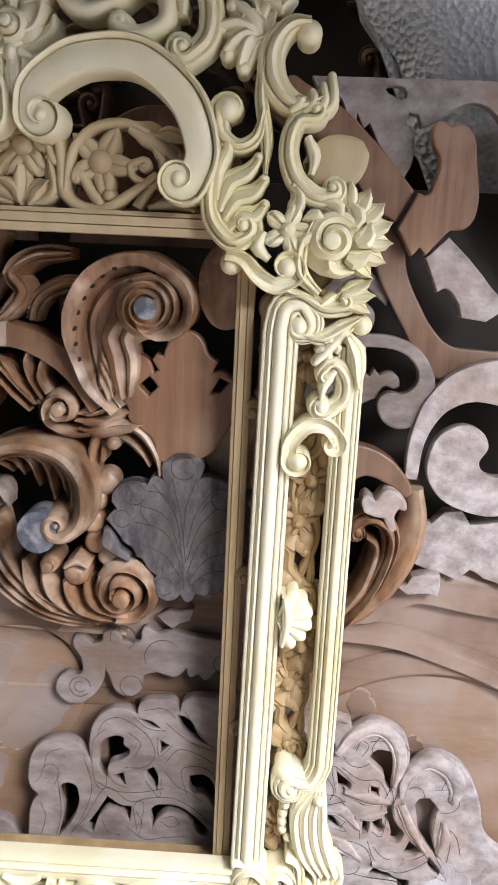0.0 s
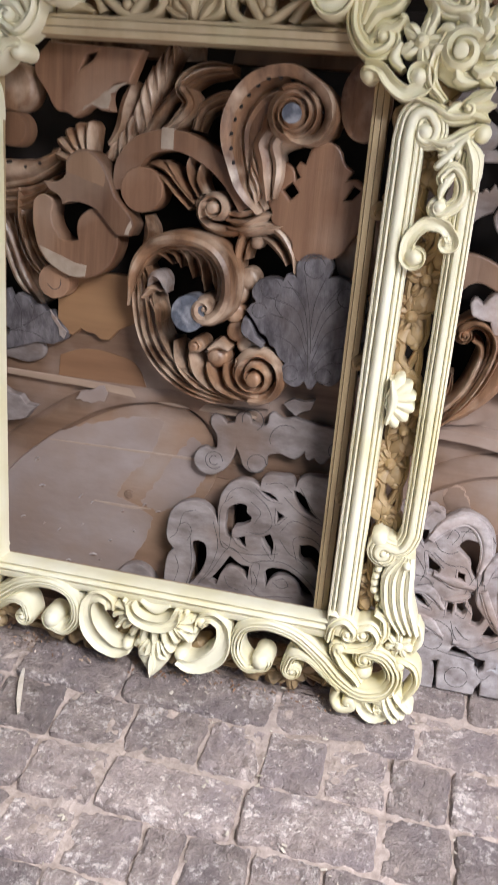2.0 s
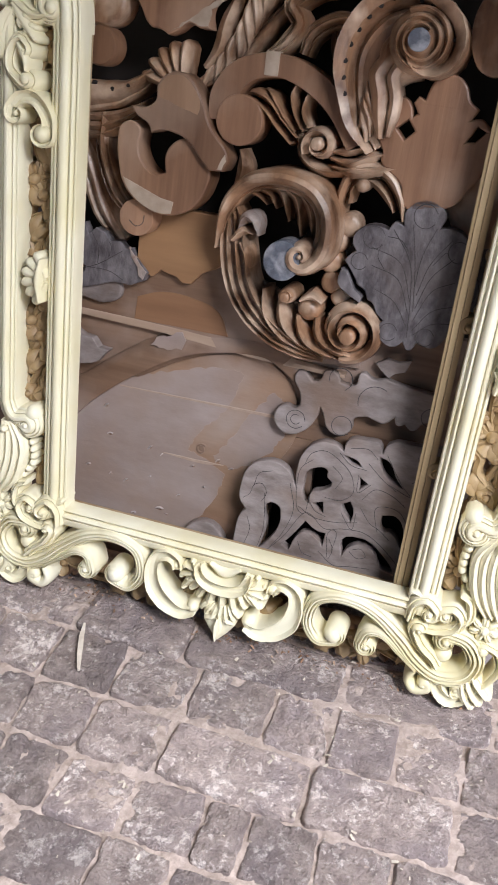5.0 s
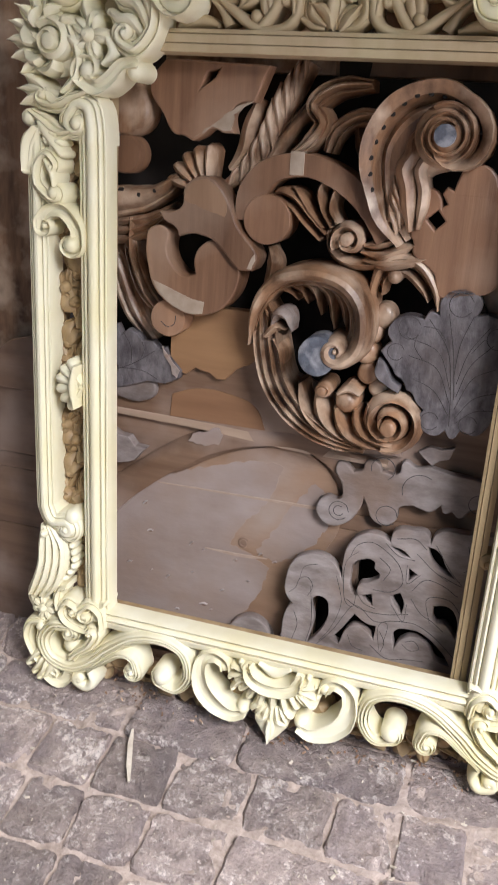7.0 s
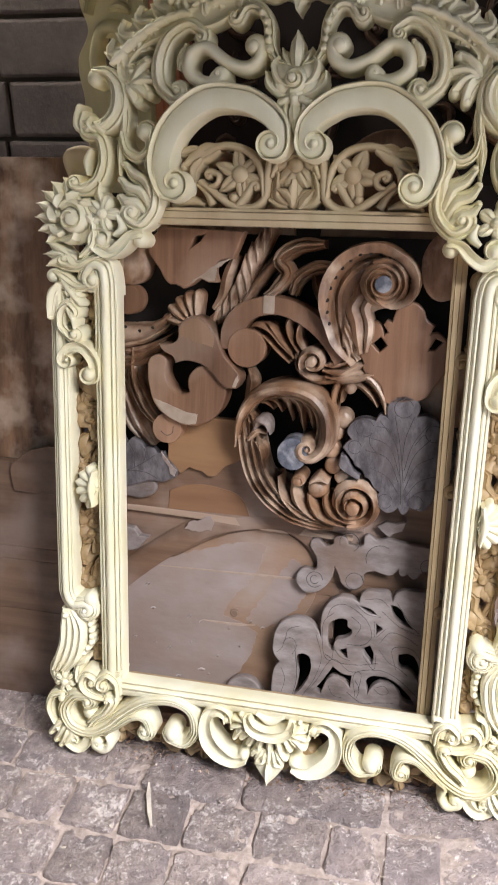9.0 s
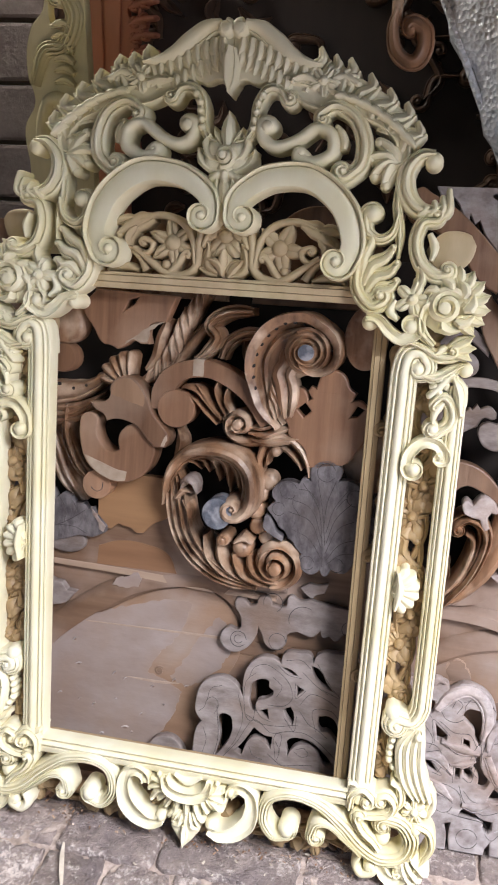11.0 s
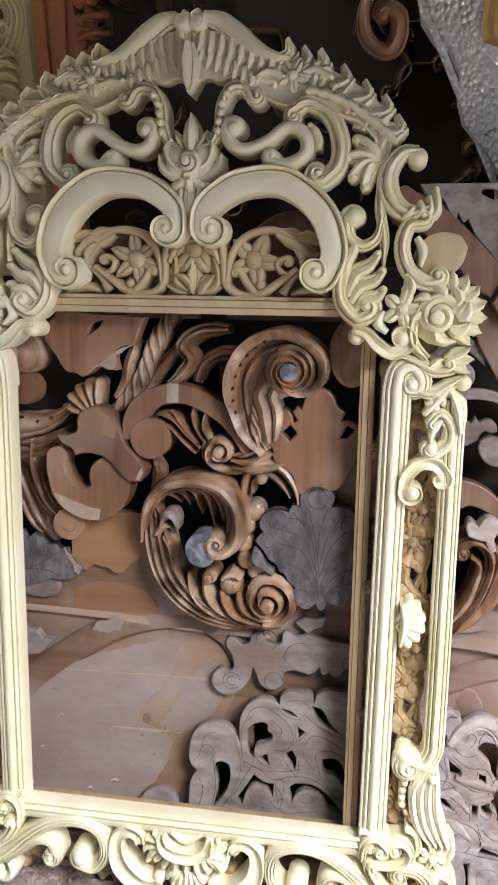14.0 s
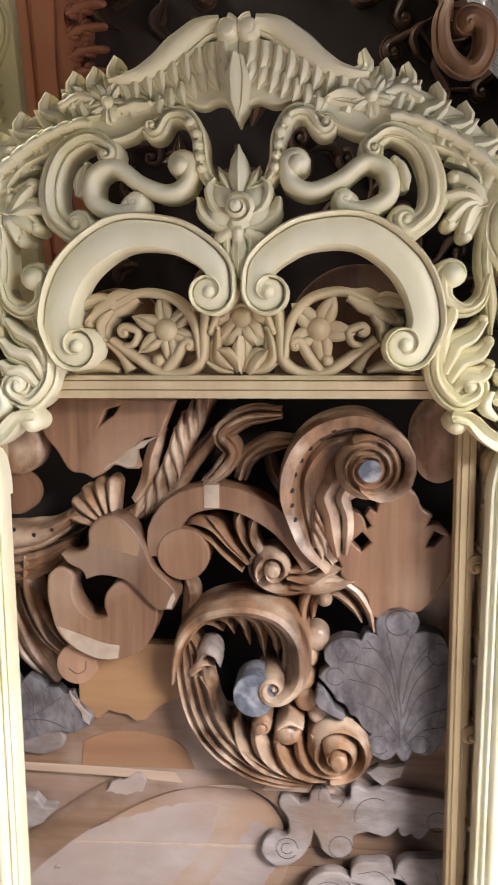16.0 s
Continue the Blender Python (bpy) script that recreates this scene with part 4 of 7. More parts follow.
# rose on the arch
for s in (1, -1):
    scroll(F, CREAM, [(0.004, 1.33), (0.024, 1.336), (0.042, 1.35), (0.05, 1.368)], (0.006, 0.013, 0.013, 0.004), (0.02, 0.024, 0.018), -0.018, -0.05, CREST, sx=s, name="rose_petal")
    scroll(F, CREAM, [(0.008, 1.345), (0.026, 1.356), (0.034, 1.376), (0.028, 1.39)], (0.006, 0.011, 0.01, 0.003), (0.024, 0.028, 0.02), -0.016, -0.05, CREST, sx=s, name="rose_petal")
    finger(F, CREAM, [(0.004, 1.33), (0.014, 1.322), (0.024, 1.318)], 0.0095, 0.009, 0.024, -0.016, -0.05, s, name="rose_petal")
    scroll(F, CREAM, [(0.01, 1.378), (0.018, 1.392), (0.026, 1.406)], (0.006, 0.0075, 0.001), (0.02, 0.02, 0.01), -0.018, -0.05, CREST, sx=s, name="rose_leaf")
    scroll(F, CREAM, [(0.016, 1.322), (0.018, 1.304), (0.012, 1.286)], (0.006, 0.008, 0.001), (0.018, 0.02, 0.012), -0.016, -0.05, CREST, sx=s, name="rose_leaf")
finger(F, CREAM, [(0, 1.334), (0, 1.322), (0, 1.312)], 0.01, 0.0095, 0.026, -0.014, -0.05, name="rose_petal")
for a in (200, 270, 340, 30, 150):
    knob(F, CREAM, 0.025 * math.cos(radians(a)), 1.353 + 0.022 * math.sin(radians(a)), 0.0205, 0.026, -0.014, -0.05, name="rose_petal")
volute(F, CREAM, 0, 1.354, 0.019, 0.004, 1.8, 250, 1, (0.006, 0.0065, 0.005, 0.004), (0.026, 0.03, 0.034, 0.036), -0.012, -0.05, KEELED, name="rose_bud", label="carved rose over the arch")
scroll(F, CREAM, [(0, 1.372), (0, 1.396), (0, 1.432)], (0.008, 0.014, 0.011, 0.001), (0.024, 0.026, 0.014), -0.018, -0.05, KEELED, name="rose_leaf")
scroll(F, CREAM, [(0, 1.315), (0, 1.295), (0, 1.268)], (0.008, 0.012, 0.009, 0.002), (0.022, 0.022, 0.014), -0.014, -0.05, KEELED, name="rose_leaf")
# brown carved trim behind the foot of the frame
TRIM = thing("leaf_border", "dark brown carved leaf border showing behind the foot of the frame", "carving")
r5 = random.Random(21)
for k in range(22):
    u = -0.42 + 0.04 * k + r5.uniform(-0.008, 0.008)
    d = r5.choice((-1, 1))
    leaf(TRIM, TEAK, [(u, 0.07), (u + d * 0.012, 0.045), (u + d * 0.03, 0.03 + r5.uniform(-0.01, 0.012))], 0.018, 3, 0.014, -0.07, -0.085, name="leaf")
scroll(TRIM, TEAK, [(-0.44, 0.06), (0, 0.066), (0.44, 0.06)], 0.012, 0.014, -0.082, -0.095, ROUND, name="rail")

# ---- the stack of unfinished carved panels behind the frame ----
PALEND = material("pale_end_grain", (0.45, 0.355, 0.27), (0.33, 0.245, 0.175), 0.55, 30)
P = thing("carved_panel", "large unfinished brown teak panel with deep carved scrolls", "carved panel")
bm = bmesh.new()
for k, (v0, v1, u1) in enumerate(((0.03, 0.25, 0.03), (0.2505, 0.37, 0.10), (0.3705, 0.401, 0.34), (0.4015, 0.60, 0.34))):
    box(bm, -0.95, u1, 0.148 + 0.0005 * k, 0.172, v0, v1, 0.0015)
part("plank_base", bm, DUSTY, P, "dusty mauve plank base of several boards")
bm = bmesh.new()
sweep(bm, spline([Vector((-0.285, 0.396)), Vector((-0.14, 0.3985)), Vector((0.055, 0.4015))], 0.01), ramp((0.0012, 0.0018, 0.0024, 0.0034)), FLAT, ramp(0.0006), -0.1458, -0.15)
sweep(bm, spline([Vector((-0.187, 0.282)), Vector((-0.12, 0.2805)), Vector((-0.068, 0.284))], 0.01), ramp((0.0008, 0.0026, 0.003, 0.0008)), FLAT, ramp(0.0004), -0.1458, -0.15)
part("glue_line", bm, material("pale_glue_line", (0.43, 0.325, 0.25), (0.34, 0.24, 0.18), 0.7, 40), P)
bm = bmesh.new()
box(bm, -0.95, -0.47, 0.172, 0.19, 0.6, 1.24, 0.002)
part("plank_base", bm, TEAK, P)
bm = bmesh.new()
box(bm, 0.345, 1.25, 0.148, 0.172, 0.30, 0.60, 0.0015)
box(bm, 0.69, 1.25, 0.1485, 0.172, 0.03, 0.299, 0.0015)
part("plank_base", bm, DUSTY, P)


def ellipse_arc(cu, cv, ru, rv, a0, a1, n=9):
    return [(cu + ru * math.cos(radians(a0 + (a1 - a0) * i / (n - 1))), cv + rv * math.sin(radians(a0 + (a1 - a0) * i / (n - 1)))) for i in range(n)]


# the plain oval fields and their rims
STEP = [(-1, 0.0), (-0.96, 1.0), (0.2, 0.9), (0.9, 0.3), (1, 0.0)]
board(P, FIELD, [(-0.41, 0.06, 1), (-0.40, 0.2), (-0.383, 0.271), (-0.354, 0.322), (-0.313, 0.367), (-0.235, 0.427), (-0.173, 0.465), (-0.112, 0.49), (-0.053, 0.503), (-0.02, 0.504), (0.006, 0.492), (0.032, 0.472), (0.055, 0.43), (0.06, 0.375), (0.03, 0.3), (0.015, 0.06, 1)], (), -0.156, -0.1465, "oval_field", "dusty greyish plain oval field", 0.001)
scroll(P, DUSTY, [(-0.42, 0.3), (-0.375, 0.355), (-0.325, 0.4), (-0.265, 0.446), (-0.2, 0.487), (-0.13, 0.513), (-0.06, 0.525), (-0.01, 0.524), (0.03, 0.505), (0.06, 0.475)], (0.03, 0.028, 0.026, 0.025, 0.025, 0.022, 0.02, 0.019, 0.017, 0.012), 0.013, -0.148, -0.16, STEP, name="oval_rim")
scroll(P, DUSTY, ellipse_arc(0.62, 0.10, 0.34, 0.385, 130, 30), 0.02, 0.012, -0.148, -0.16, STEP, name="oval_rim")
board(P, FIELD, ellipse_arc(0.62, 0.09, 0.32, 0.365, 0, 340, 18), (), -0.156, -0.1465, "oval_field", bevel=0.001)
board(P, DUSTY, [(-0.62, 0.535, 1), (-0.4, 0.533, 1), (0.06, 0.516, 1), (0.152, 0.522, 1), (0.14, 0.56), (0.06, 0.6), (-0.06, 0.645), (-0.2, 0.64), (-0.34, 0.625), (-0.62, 0.6)], (), -0.15, -0.138, "ledge", "sawn ledge over the oval", 0.002)
board(P, GREY, [(-0.44, 0.6), (-0.36, 0.607), (-0.3, 0.6), (-0.285, 0.575), (-0.31, 0.553), (-0.37, 0.556), (-0.44, 0.55)], (), -0.14, -0.126, "ledge", "", 0.004)
board(P, material("orange_sawn_patch", (0.31, 0.165, 0.085), (0.21, 0.105, 0.052), 0.5, 14, (0.12, 1, 1), 0.2, 90), [(-0.262, 0.531, 1), (-0.259, 0.572, 1), (-0.214, 0.588), (-0.15, 0.586), (-0.105, 0.57), (-0.085, 0.531, 1)], (), -0.14, -0.1365, "ledge_patch", "orange-brown patch set into the ledge", 0.0008)
board(P, material("orange_teak_board", (0.37, 0.205, 0.095), (0.24, 0.125, 0.058), 0.55, 12, (0.14, 1, 1), 0.15, 90), [(-0.26, 0.7, 1), (-0.2, 0.735, 1), (-0.1, 0.735, 1), (-0.1, 0.66, 1), (-0.116, 0.646, 1), (-0.126, 0.642, 1), (-0.14, 0.634, 1), (-0.158, 0.614, 1), (-0.174, 0.612, 1), (-0.186, 0.622, 1), (-0.202, 0.624, 1), (-0.214, 0.628, 1), (-0.23, 0.614, 1), (-0.26, 0.62, 1)], (), -0.15, -0.125, "backing_board", "plain orange-brown board behind the scrolls")

scroll(P, material("pale_worn_edge", (0.43, 0.31, 0.225), (0.34, 0.235, 0.165), 0.5, 30, (0.08, 1, 1), 0.2, 80), [(-0.45, 0.529), (-0.2, 0.524), (0.06, 0.507), (0.13, 0.505)], (0.006, 0.009, 0.0105, 0.004), 0.008, -0.1435, -0.15, STEP, name="ledge_edge", label="pale worn straight edge of a plank")
def stain(points, amount, seed, w, name, mat, label=""):
    return board(P, mat, ragged(points, amount, seed, 0.007), (), w - 0.004, w, name, label, 0.0002)


stain([(-0.393, 0.257), (-0.376, 0.309), (-0.333, 0.365), (-0.283, 0.405), (-0.217, 0.435), (-0.151, 0.456), (-0.097, 0.472), (-0.049, 0.468), (-0.063, 0.418), (-0.083, 0.381), (-0.115, 0.347), (-0.141, 0.3), (-0.1, 0.286), (-0.06, 0.266), (-0.075, 0.22), (-0.1, 0.17), (-0.14, 0.1), (-0.2, 0.075), (-0.392, 0.075)], 0.0028, 8, -0.1462, "dust_layer", DUST, "grey-lilac dust lying on the oval field")
stain([(0.01, 0.446), (-0.029, 0.397), (-0.054, 0.347), (-0.09, 0.297), (-0.056, 0.28), (-0.025, 0.292), (0.017, 0.329), (0.04, 0.373), (0.045, 0.42)], 0.0028, 9, -0.1462, "dust_layer", DUST)
stain([(-0.224, 0.492), (-0.213, 0.507), (-0.17, 0.522), (-0.159, 0.509), (-0.169, 0.494), (-0.202, 0.486)], 0.003, 4, -0.1335, "dust_layer", DUST)
volute(P, DUSTY, -0.114, 0.306, 0.011, 0.004, 1.1, 40, 1, (0.002, 0.0026, 0.002), (0.0012, 0.0012), -0.1462, -0.15, name="knot", label="swirled knot in the bare wood")
# torn fibres standing off the field, each with a dark pit beside it
r7 = random.Random(31)
for k, (u, v) in enumerate(((-0.185, 0.163), (-0.298, 0.295), (-0.293, 0.212), (-0.127, 0.268), (-0.238, 0.14), (-0.17, 0.154), (-0.215, 0.285), (-0.19, 0.276), (-0.26, 0.205), (-0.08, 0.29), (-0.052, 0.28), (-0.21, 0.225), (-0.15, 0.2), (-0.31, 0.35), (-0.1, 0.23), (-0.34, 0.22))):
    q = 0.0085 if k == 0 else r7.uniform(0.003, 0.0062)
    a = r7.uniform(0.2, 1.0)
    du, dv = q * math.cos(a), q * math.sin(a)
    board(P, DUSTY, [(u + q * r7.uniform(0.4, 1.1) * math.cos(b), v + 0.6 * q * r7.uniform(0.4, 1.1) * math.sin(b), 1) for b in (0, 0.9, 1.7, 2.6, 3.5, 4.4, 5.4)], (), -0.1485, -0.1457, "torn_patch", "", 0.0002)
    leaf(P, GREYLIT, [(u - du, v - dv + 0.001), (u, v + 0.002), (u + du, v + dv + 0.0005)], q * 0.3, 0, 0.0025, -0.1465, -0.15, name="torn_flake", lift=0.0025, sharp=True)

# the great swirl: a worn ring, a broad fluted leaf under it and a rolled end
RINGED = [(-1, 0.0), (-0.96, 0.3), (-0.78, 0.44), (-0.58, 0.4), (-0.46, 0.56), (-0.16, 0.9), (0.2, 1.0), (0.55, 0.95), (0.8, 0.78), (0.95, 0.45), (1, 0.0)]
FLUTED = [(-1, 0.0), (-0.97, 0.6), (-0.86, 0.8), (-0.7, 0.68), (-0.54, 0.64), (-0.42, 0.86), (-0.34, 0.9), (-0.2, 0.7), (0.0, 0.66), (0.16, 0.9), (0.24, 0.94), (0.4, 0.74), (0.58, 0.72), (0.74, 0.96), (0.86, 1.0), (0.96, 0.72), (1, 0.0)]
KEEL = [(-1, 0.0), (-0.97, 0.42), (-0.8, 0.6), (-0.4, 0.72), (-0.02, 0.97), (0.1, 1.0), (0.26, 0.86), (0.55, 0.68), (0.82, 0.52), (0.97, 0.3), (1, 0.0)]
scroll(P, TEAK, [(-0.108, 0.69), (-0.103, 0.722), (-0.095, 0.752), (-0.077, 0.784), (-0.045, 0.806), (0.001, 0.813), (0.042, 0.803), (0.067, 0.776), (0.074, 0.74), (0.068, 0.711), (0.052, 0.694)], (0.002, 0.008, 0.013, 0.0165, 0.019, 0.021, 0.022, 0.021, 0.018, 0.013, 0.008), (0.02, 0.045, 0.06, 0.064, 0.064, 0.064, 0.064), -0.1, -0.14, RINGED, end=(0.0155, -1), turns=1.0, ball=0.0075, name="swirl", label="deep carved acanthus swirl, worn pale on its ridge")
scroll(P, TEAK, [(-0.092, 0.768), (-0.084, 0.73), (-0.078, 0.69), (-0.064, 0.64), (-0.036, 0.599), (0.002, 0.568), (0.046, 0.55), (0.095, 0.54)], (0.01, 0.024, 0.026, 0.025, 0.024, 0.021, 0.016, 0.006), (0.04, 0.05, 0.055, 0.052, 0.045), -0.125, -0.15, FLUTED, name="acanthus_leaf", label="broad leaf with long sharp flutes")
volute(P, TEAK, 0.131, 0.596, 0.05, 0.009, 2.1, -100, 1, (0.011, 0.0115, 0.009, 0.007, 0.0045), (0.044, 0.052, 0.058, 0.064, 0.066), -0.12, -0.15, KEEL, name="rolled_end", label="rolled leaf end like a rosette")
for k, (p, hw) in enumerate((([(-0.018, 0.64), (-0.012, 0.605), (0.012, 0.572), (0.056, 0.542)], 0.011), ([(0.012, 0.634), (0.016, 0.604), (0.036, 0.572), (0.088, 0.541)], 0.0125), ([(0.044, 0.606), (0.05, 0.586), (0.072, 0.56), (0.123, 0.542)], 0.0125), ([(0.075, 0.608), (0.078, 0.588), (0.098, 0.566), (0.15, 0.55)], 0.0115), ([(0.096, 0.618), (0.096, 0.596), (0.11, 0.575), (0.14, 0.562)], 0.009))):
    scroll(P, TEAK, p, (hw * 0.45, hw, hw, hw * 0.2), (0.038, 0.046, 0.04, 0.022), -0.112, -0.14, KEEL, name="acanthus_lobe")
for p, hw in (([(-0.064, 0.786), (-0.048, 0.782), (-0.034, 0.768)], 0.006), ([(-0.05, 0.793), (-0.03, 0.788), (-0.018, 0.764)], 0.007), ([(-0.03, 0.798), (-0.008, 0.79), (0.004, 0.748)], 0.0085), ([(-0.004, 0.798), (0.018, 0.782), (0.026, 0.728)], 0.0105), ([(0.022, 0.792), (0.04, 0.772), (0.046, 0.728)], 0.0105)):
    scroll(P, TEAK, p, (hw, hw * 1.05, hw * 0.7, hw * 0.12), (0.036, 0.04, 0.032, 0.02), -0.116, -0.14, KEEL, name="acanthus_tooth")
knob(P, TEAK, 0.06, 0.618, 0.02, 0.026, -0.098, -0.14, name="bud")
scroll(P, TEAK, [(0.046, 0.632), (0.062, 0.642), (0.082, 0.634)], (0.004, 0.009, 0.004), 0.03, -0.1, -0.13, name="tendril")
volute(P, TEAK, 0.024, 0.634, 0.013, 0.005, 1.2, 240, -1, (0.0055, 0.005, 0.004), (0.034, 0.038, 0.042), -0.105, -0.14)
scroll(P, TEAK, [(-0.08, 0.708), (-0.062, 0.726), (-0.046, 0.722)], (0.005, 0.009, 0.002), (0.03, 0.034, 0.024), -0.1, -0.13, KEELED, name="acanthus_leaf")
scroll(P, TEAK, [(-0.066, 0.706), (-0.053, 0.684), (-0.05, 0.652)], (0.005, 0.008, 0.0015), (0.03, 0.034, 0.022), -0.105, -0.13, KEELED, name="acanthus_leaf")
BLUE = material("chalky_blue_end_grain", (0.13, 0.14, 0.168), (0.07, 0.073, 0.088), 0.6, 60, (1, 1, 1), 0.6, 150, (0.34, 0.33, 0.34), 45, 0.8)
CHIPPED = material("chipped_pale_wood", (0.44, 0.37, 0.33), (0.24, 0.19, 0.165), 0.4, 60, (1, 1, 1), 0.4, 150, (0.2, 0.12, 0.08), 60, 0.8)
scroll(P, CHIPPED, [(-0.07, 0.728), (-0.058, 0.749), (-0.043, 0.744), (-0.037, 0.72)], (0.003, 0.008, 0.0085, 0.005, 0.0005), (0.018, 0.032, 0.036, 0.03, 0.012), -0.09, -0.12, KEELED, name="chipped_tip", label="pale chipped leaf tip")
board(P, BLUE, ellipse_arc(0.014, 0.695, 0.029, 0.031, 0, 324, 10), (), -0.1, -0.042, "scroll_end", "bluish flat sawn scroll end")
for a, b, r in ((0.1, 0.757, 0.02), (0.086, 0.73, 0.019), (0.08, 0.697, 0.02), (0.087, 0.664, 0.019), (0.105, 0.643, 0.017)):
    lathe(P, TEAK, a, b, [(r, -0.116), (r * 0.95, -0.106), (r * 0.8, -0.101), (r * 0.4, -0.099)], -0.14, 20, "leaf_lobe")

# the middle stems: a rolled curl, leaf stalks rising from it and a tail of long leaves
volute(P, TEAK, 0.04, 0.868, 0.026, 0.006, 1.35, 215, -1, (0.008, 0.009, 0.007, 0.005), (0.05, 0.055, 0.06, 0.062), -0.115, -0.14, KEEL, name="curl", label="small rolled curl")
for k, (p, hw) in enumerate((([(0.004, 0.882), (0.012, 0.852), (0.04, 0.834), (0.082, 0.836), (0.128, 0.856)], 0.0095), ([(0.058, 0.852), (0.088, 0.848), (0.12, 0.862), (0.15, 0.872)], 0.0085), ([(0.062, 0.862), (0.086, 0.866), (0.112, 0.876)], 0.008), ([(0.064, 0.84), (0.1, 0.836), (0.14, 0.846), (0.166, 0.852)], 0.009))):
    scroll(P, TEAK, p, (hw * 0.5, hw, hw, hw * 0.15), (0.036, 0.044, 0.04, 0.02), -0.118 + 0.002 * k, -0.14, KEEL, name="acanthus_leaf")
for p, hw in (([(0.012, 0.884), (-0.004, 0.908), (-0.012, 0.934), (-0.004, 0.948), (0.012, 0.942)], 0.0085), ([(0.02, 0.89), (0.008, 0.912), (0.012, 0.936), (0.022, 0.93)], 0.0075), ([(0.004, 0.874), (-0.022, 0.898), (-0.05, 0.924), (-0.078, 0.93), (-0.092, 0.914)], 0.009), ([(0.0, 0.882), (-0.026, 0.908), (-0.044, 0.93), (-0.056, 0.938)], 0.0075), ([(-0.004, 0.864), (-0.03, 0.886), (-0.056, 0.91), (-0.084, 0.918)], 0.0065)):
    scroll(P, TEAK, p, (hw * 0.7, hw, hw, hw * 0.25), (0.045, 0.045, 0.04, 0.028), -0.118, -0.14, KEEL, name="leaf_stalk")
scroll(P, TEAK, [(0.083, 0.776), (0.083, 0.806), (0.094, 0.834), (0.12, 0.846), (0.15, 0.836), (0.172, 0.807), (0.181, 0.776)], (0.006, 0.01, 0.012, 0.013, 0.012, 0.01, 0.004), 0.045, -0.13, -0.15, RINGED, name="stem_scroll")
scroll(P, TEAK, [(0.095, 0.79), (0.098, 0.814), (0.112, 0.826), (0.13, 0.824), (0.152, 0.806), (0.165, 0.786)], (0.004, 0.007, 0.008, 0.008, 0.008, 0.003), 0.036, -0.13, -0.15, KEEL, name="acanthus_leaf")
knob(P, TEAK, 0.112, 0.82, 0.0115, 0.02, -0.1, -0.13, name="bud")

# round-ended scroll with drilled dots
DOT = scroll(P, TEAK, [(0.122, 0.872), (0.098, 0.905), (0.082, 0.955), (0.082, 1.005), (0.108, 1.045), (0.15, 1.061), (0.19, 1.048)], (0.012, 0.024, 0.032, 0.035, 0.033, 0.026, 0.018), (0.05, 0.06, 0.08, 0.09, 0.1, 0.1), -0.115, -0.15, [(-1, 0.0), (-0.97, 0.45), (-0.8, 0.52), (-0.3, 0.5), (-0.1, 0.56), (0.1, 0.42), (0.3, 0.74), (0.4, 0.88), (0.9, 1.0), (0.98, 0.8), (1, 0.0)], end=(0.033, -1), turns=0.7, ball=0.02, name="dotted_scroll", label="round scroll with a row of drilled dots")
for k, (off, hw) in enumerate(((0.022, 0.012), (0.043, 0.008))):
    line = [(0.118 + off * 0.5, 0.885 + off * 0.2), (0.1 + off, 0.93), (0.09 + off * 1.1 + 0.004, 0.952), (0.09 + off * 1.1 - 0.003, 0.975), (0.092 + off * 1.1 + 0.005, 0.995), (0.098 + off + 0.001, 1.013), (0.115 + off * 0.7, 1.03)]
    scroll(DOT, TEAK, line, (hw * 0.4, hw, hw * 1.1, hw, hw * 0.5), (0.01, 0.014, 0.016, 0.016, 0.014), -0.074 + 0.004 * k, -0.12, KEEL, name="wavy_ridge")
DARK = material("drilled_dark_hole", (0.02, 0.013, 0.01), (0.012, 0.009, 0.007), 0.9)
for k in range(14):
    a = radians(200 - 13.5 * k)
    u, v = 0.143 + 0.078 * math.cos(a), 0.995 + 0.078 * math.sin(a) - (0.0035 * max(0, 7 - k))
    w = on_surface(DOT, u, v)
    bm = bmesh.new()
    dome(bm, u, v, 0.0038, 0.0008, w, w - 0.004, 9, 2)
    part("drilled_dot", bm, DARK, DOT)
wr = -0.012
lathe(P, TEAK, 0.168, 1.021, [(0.044, wr - 0.034), (0.043, wr - 0.022), (0.038, wr - 0.018), (0.02, wr - 0.006), (0.0155, wr)], -0.12, name="scroll_end", label="turned round scroll end")
volute(P, TEAK, 0.168, 1.021, 0.041, 0.0175, 2.2, 120, -1, (0.0055, 0.0055, 0.005, 0.0042), (0.028, 0.03, 0.037, 0.042), wr - 0.034, wr - 0.06, KEEL, name="scroll_ridge", eye=False)
lathe(P, BLUE, 0.168, 1.021, [(0.0148, wr + 0.006), (0.0142, wr + 0.0072)], wr - 0.01, label="bluish plug")
rope(P, TEAK, [(0.1, 0.9), (0.112, 0.96), (0.135, 1.01)], 0.02, 8, 0.022, -0.09, -0.13)
scroll(P, TEAK, [(0.126, 0.945), (0.14, 0.975), (0.17, 0.985)], (0.006, 0.012, 0.01), 0.03, -0.1, -0.13, name="tendril")

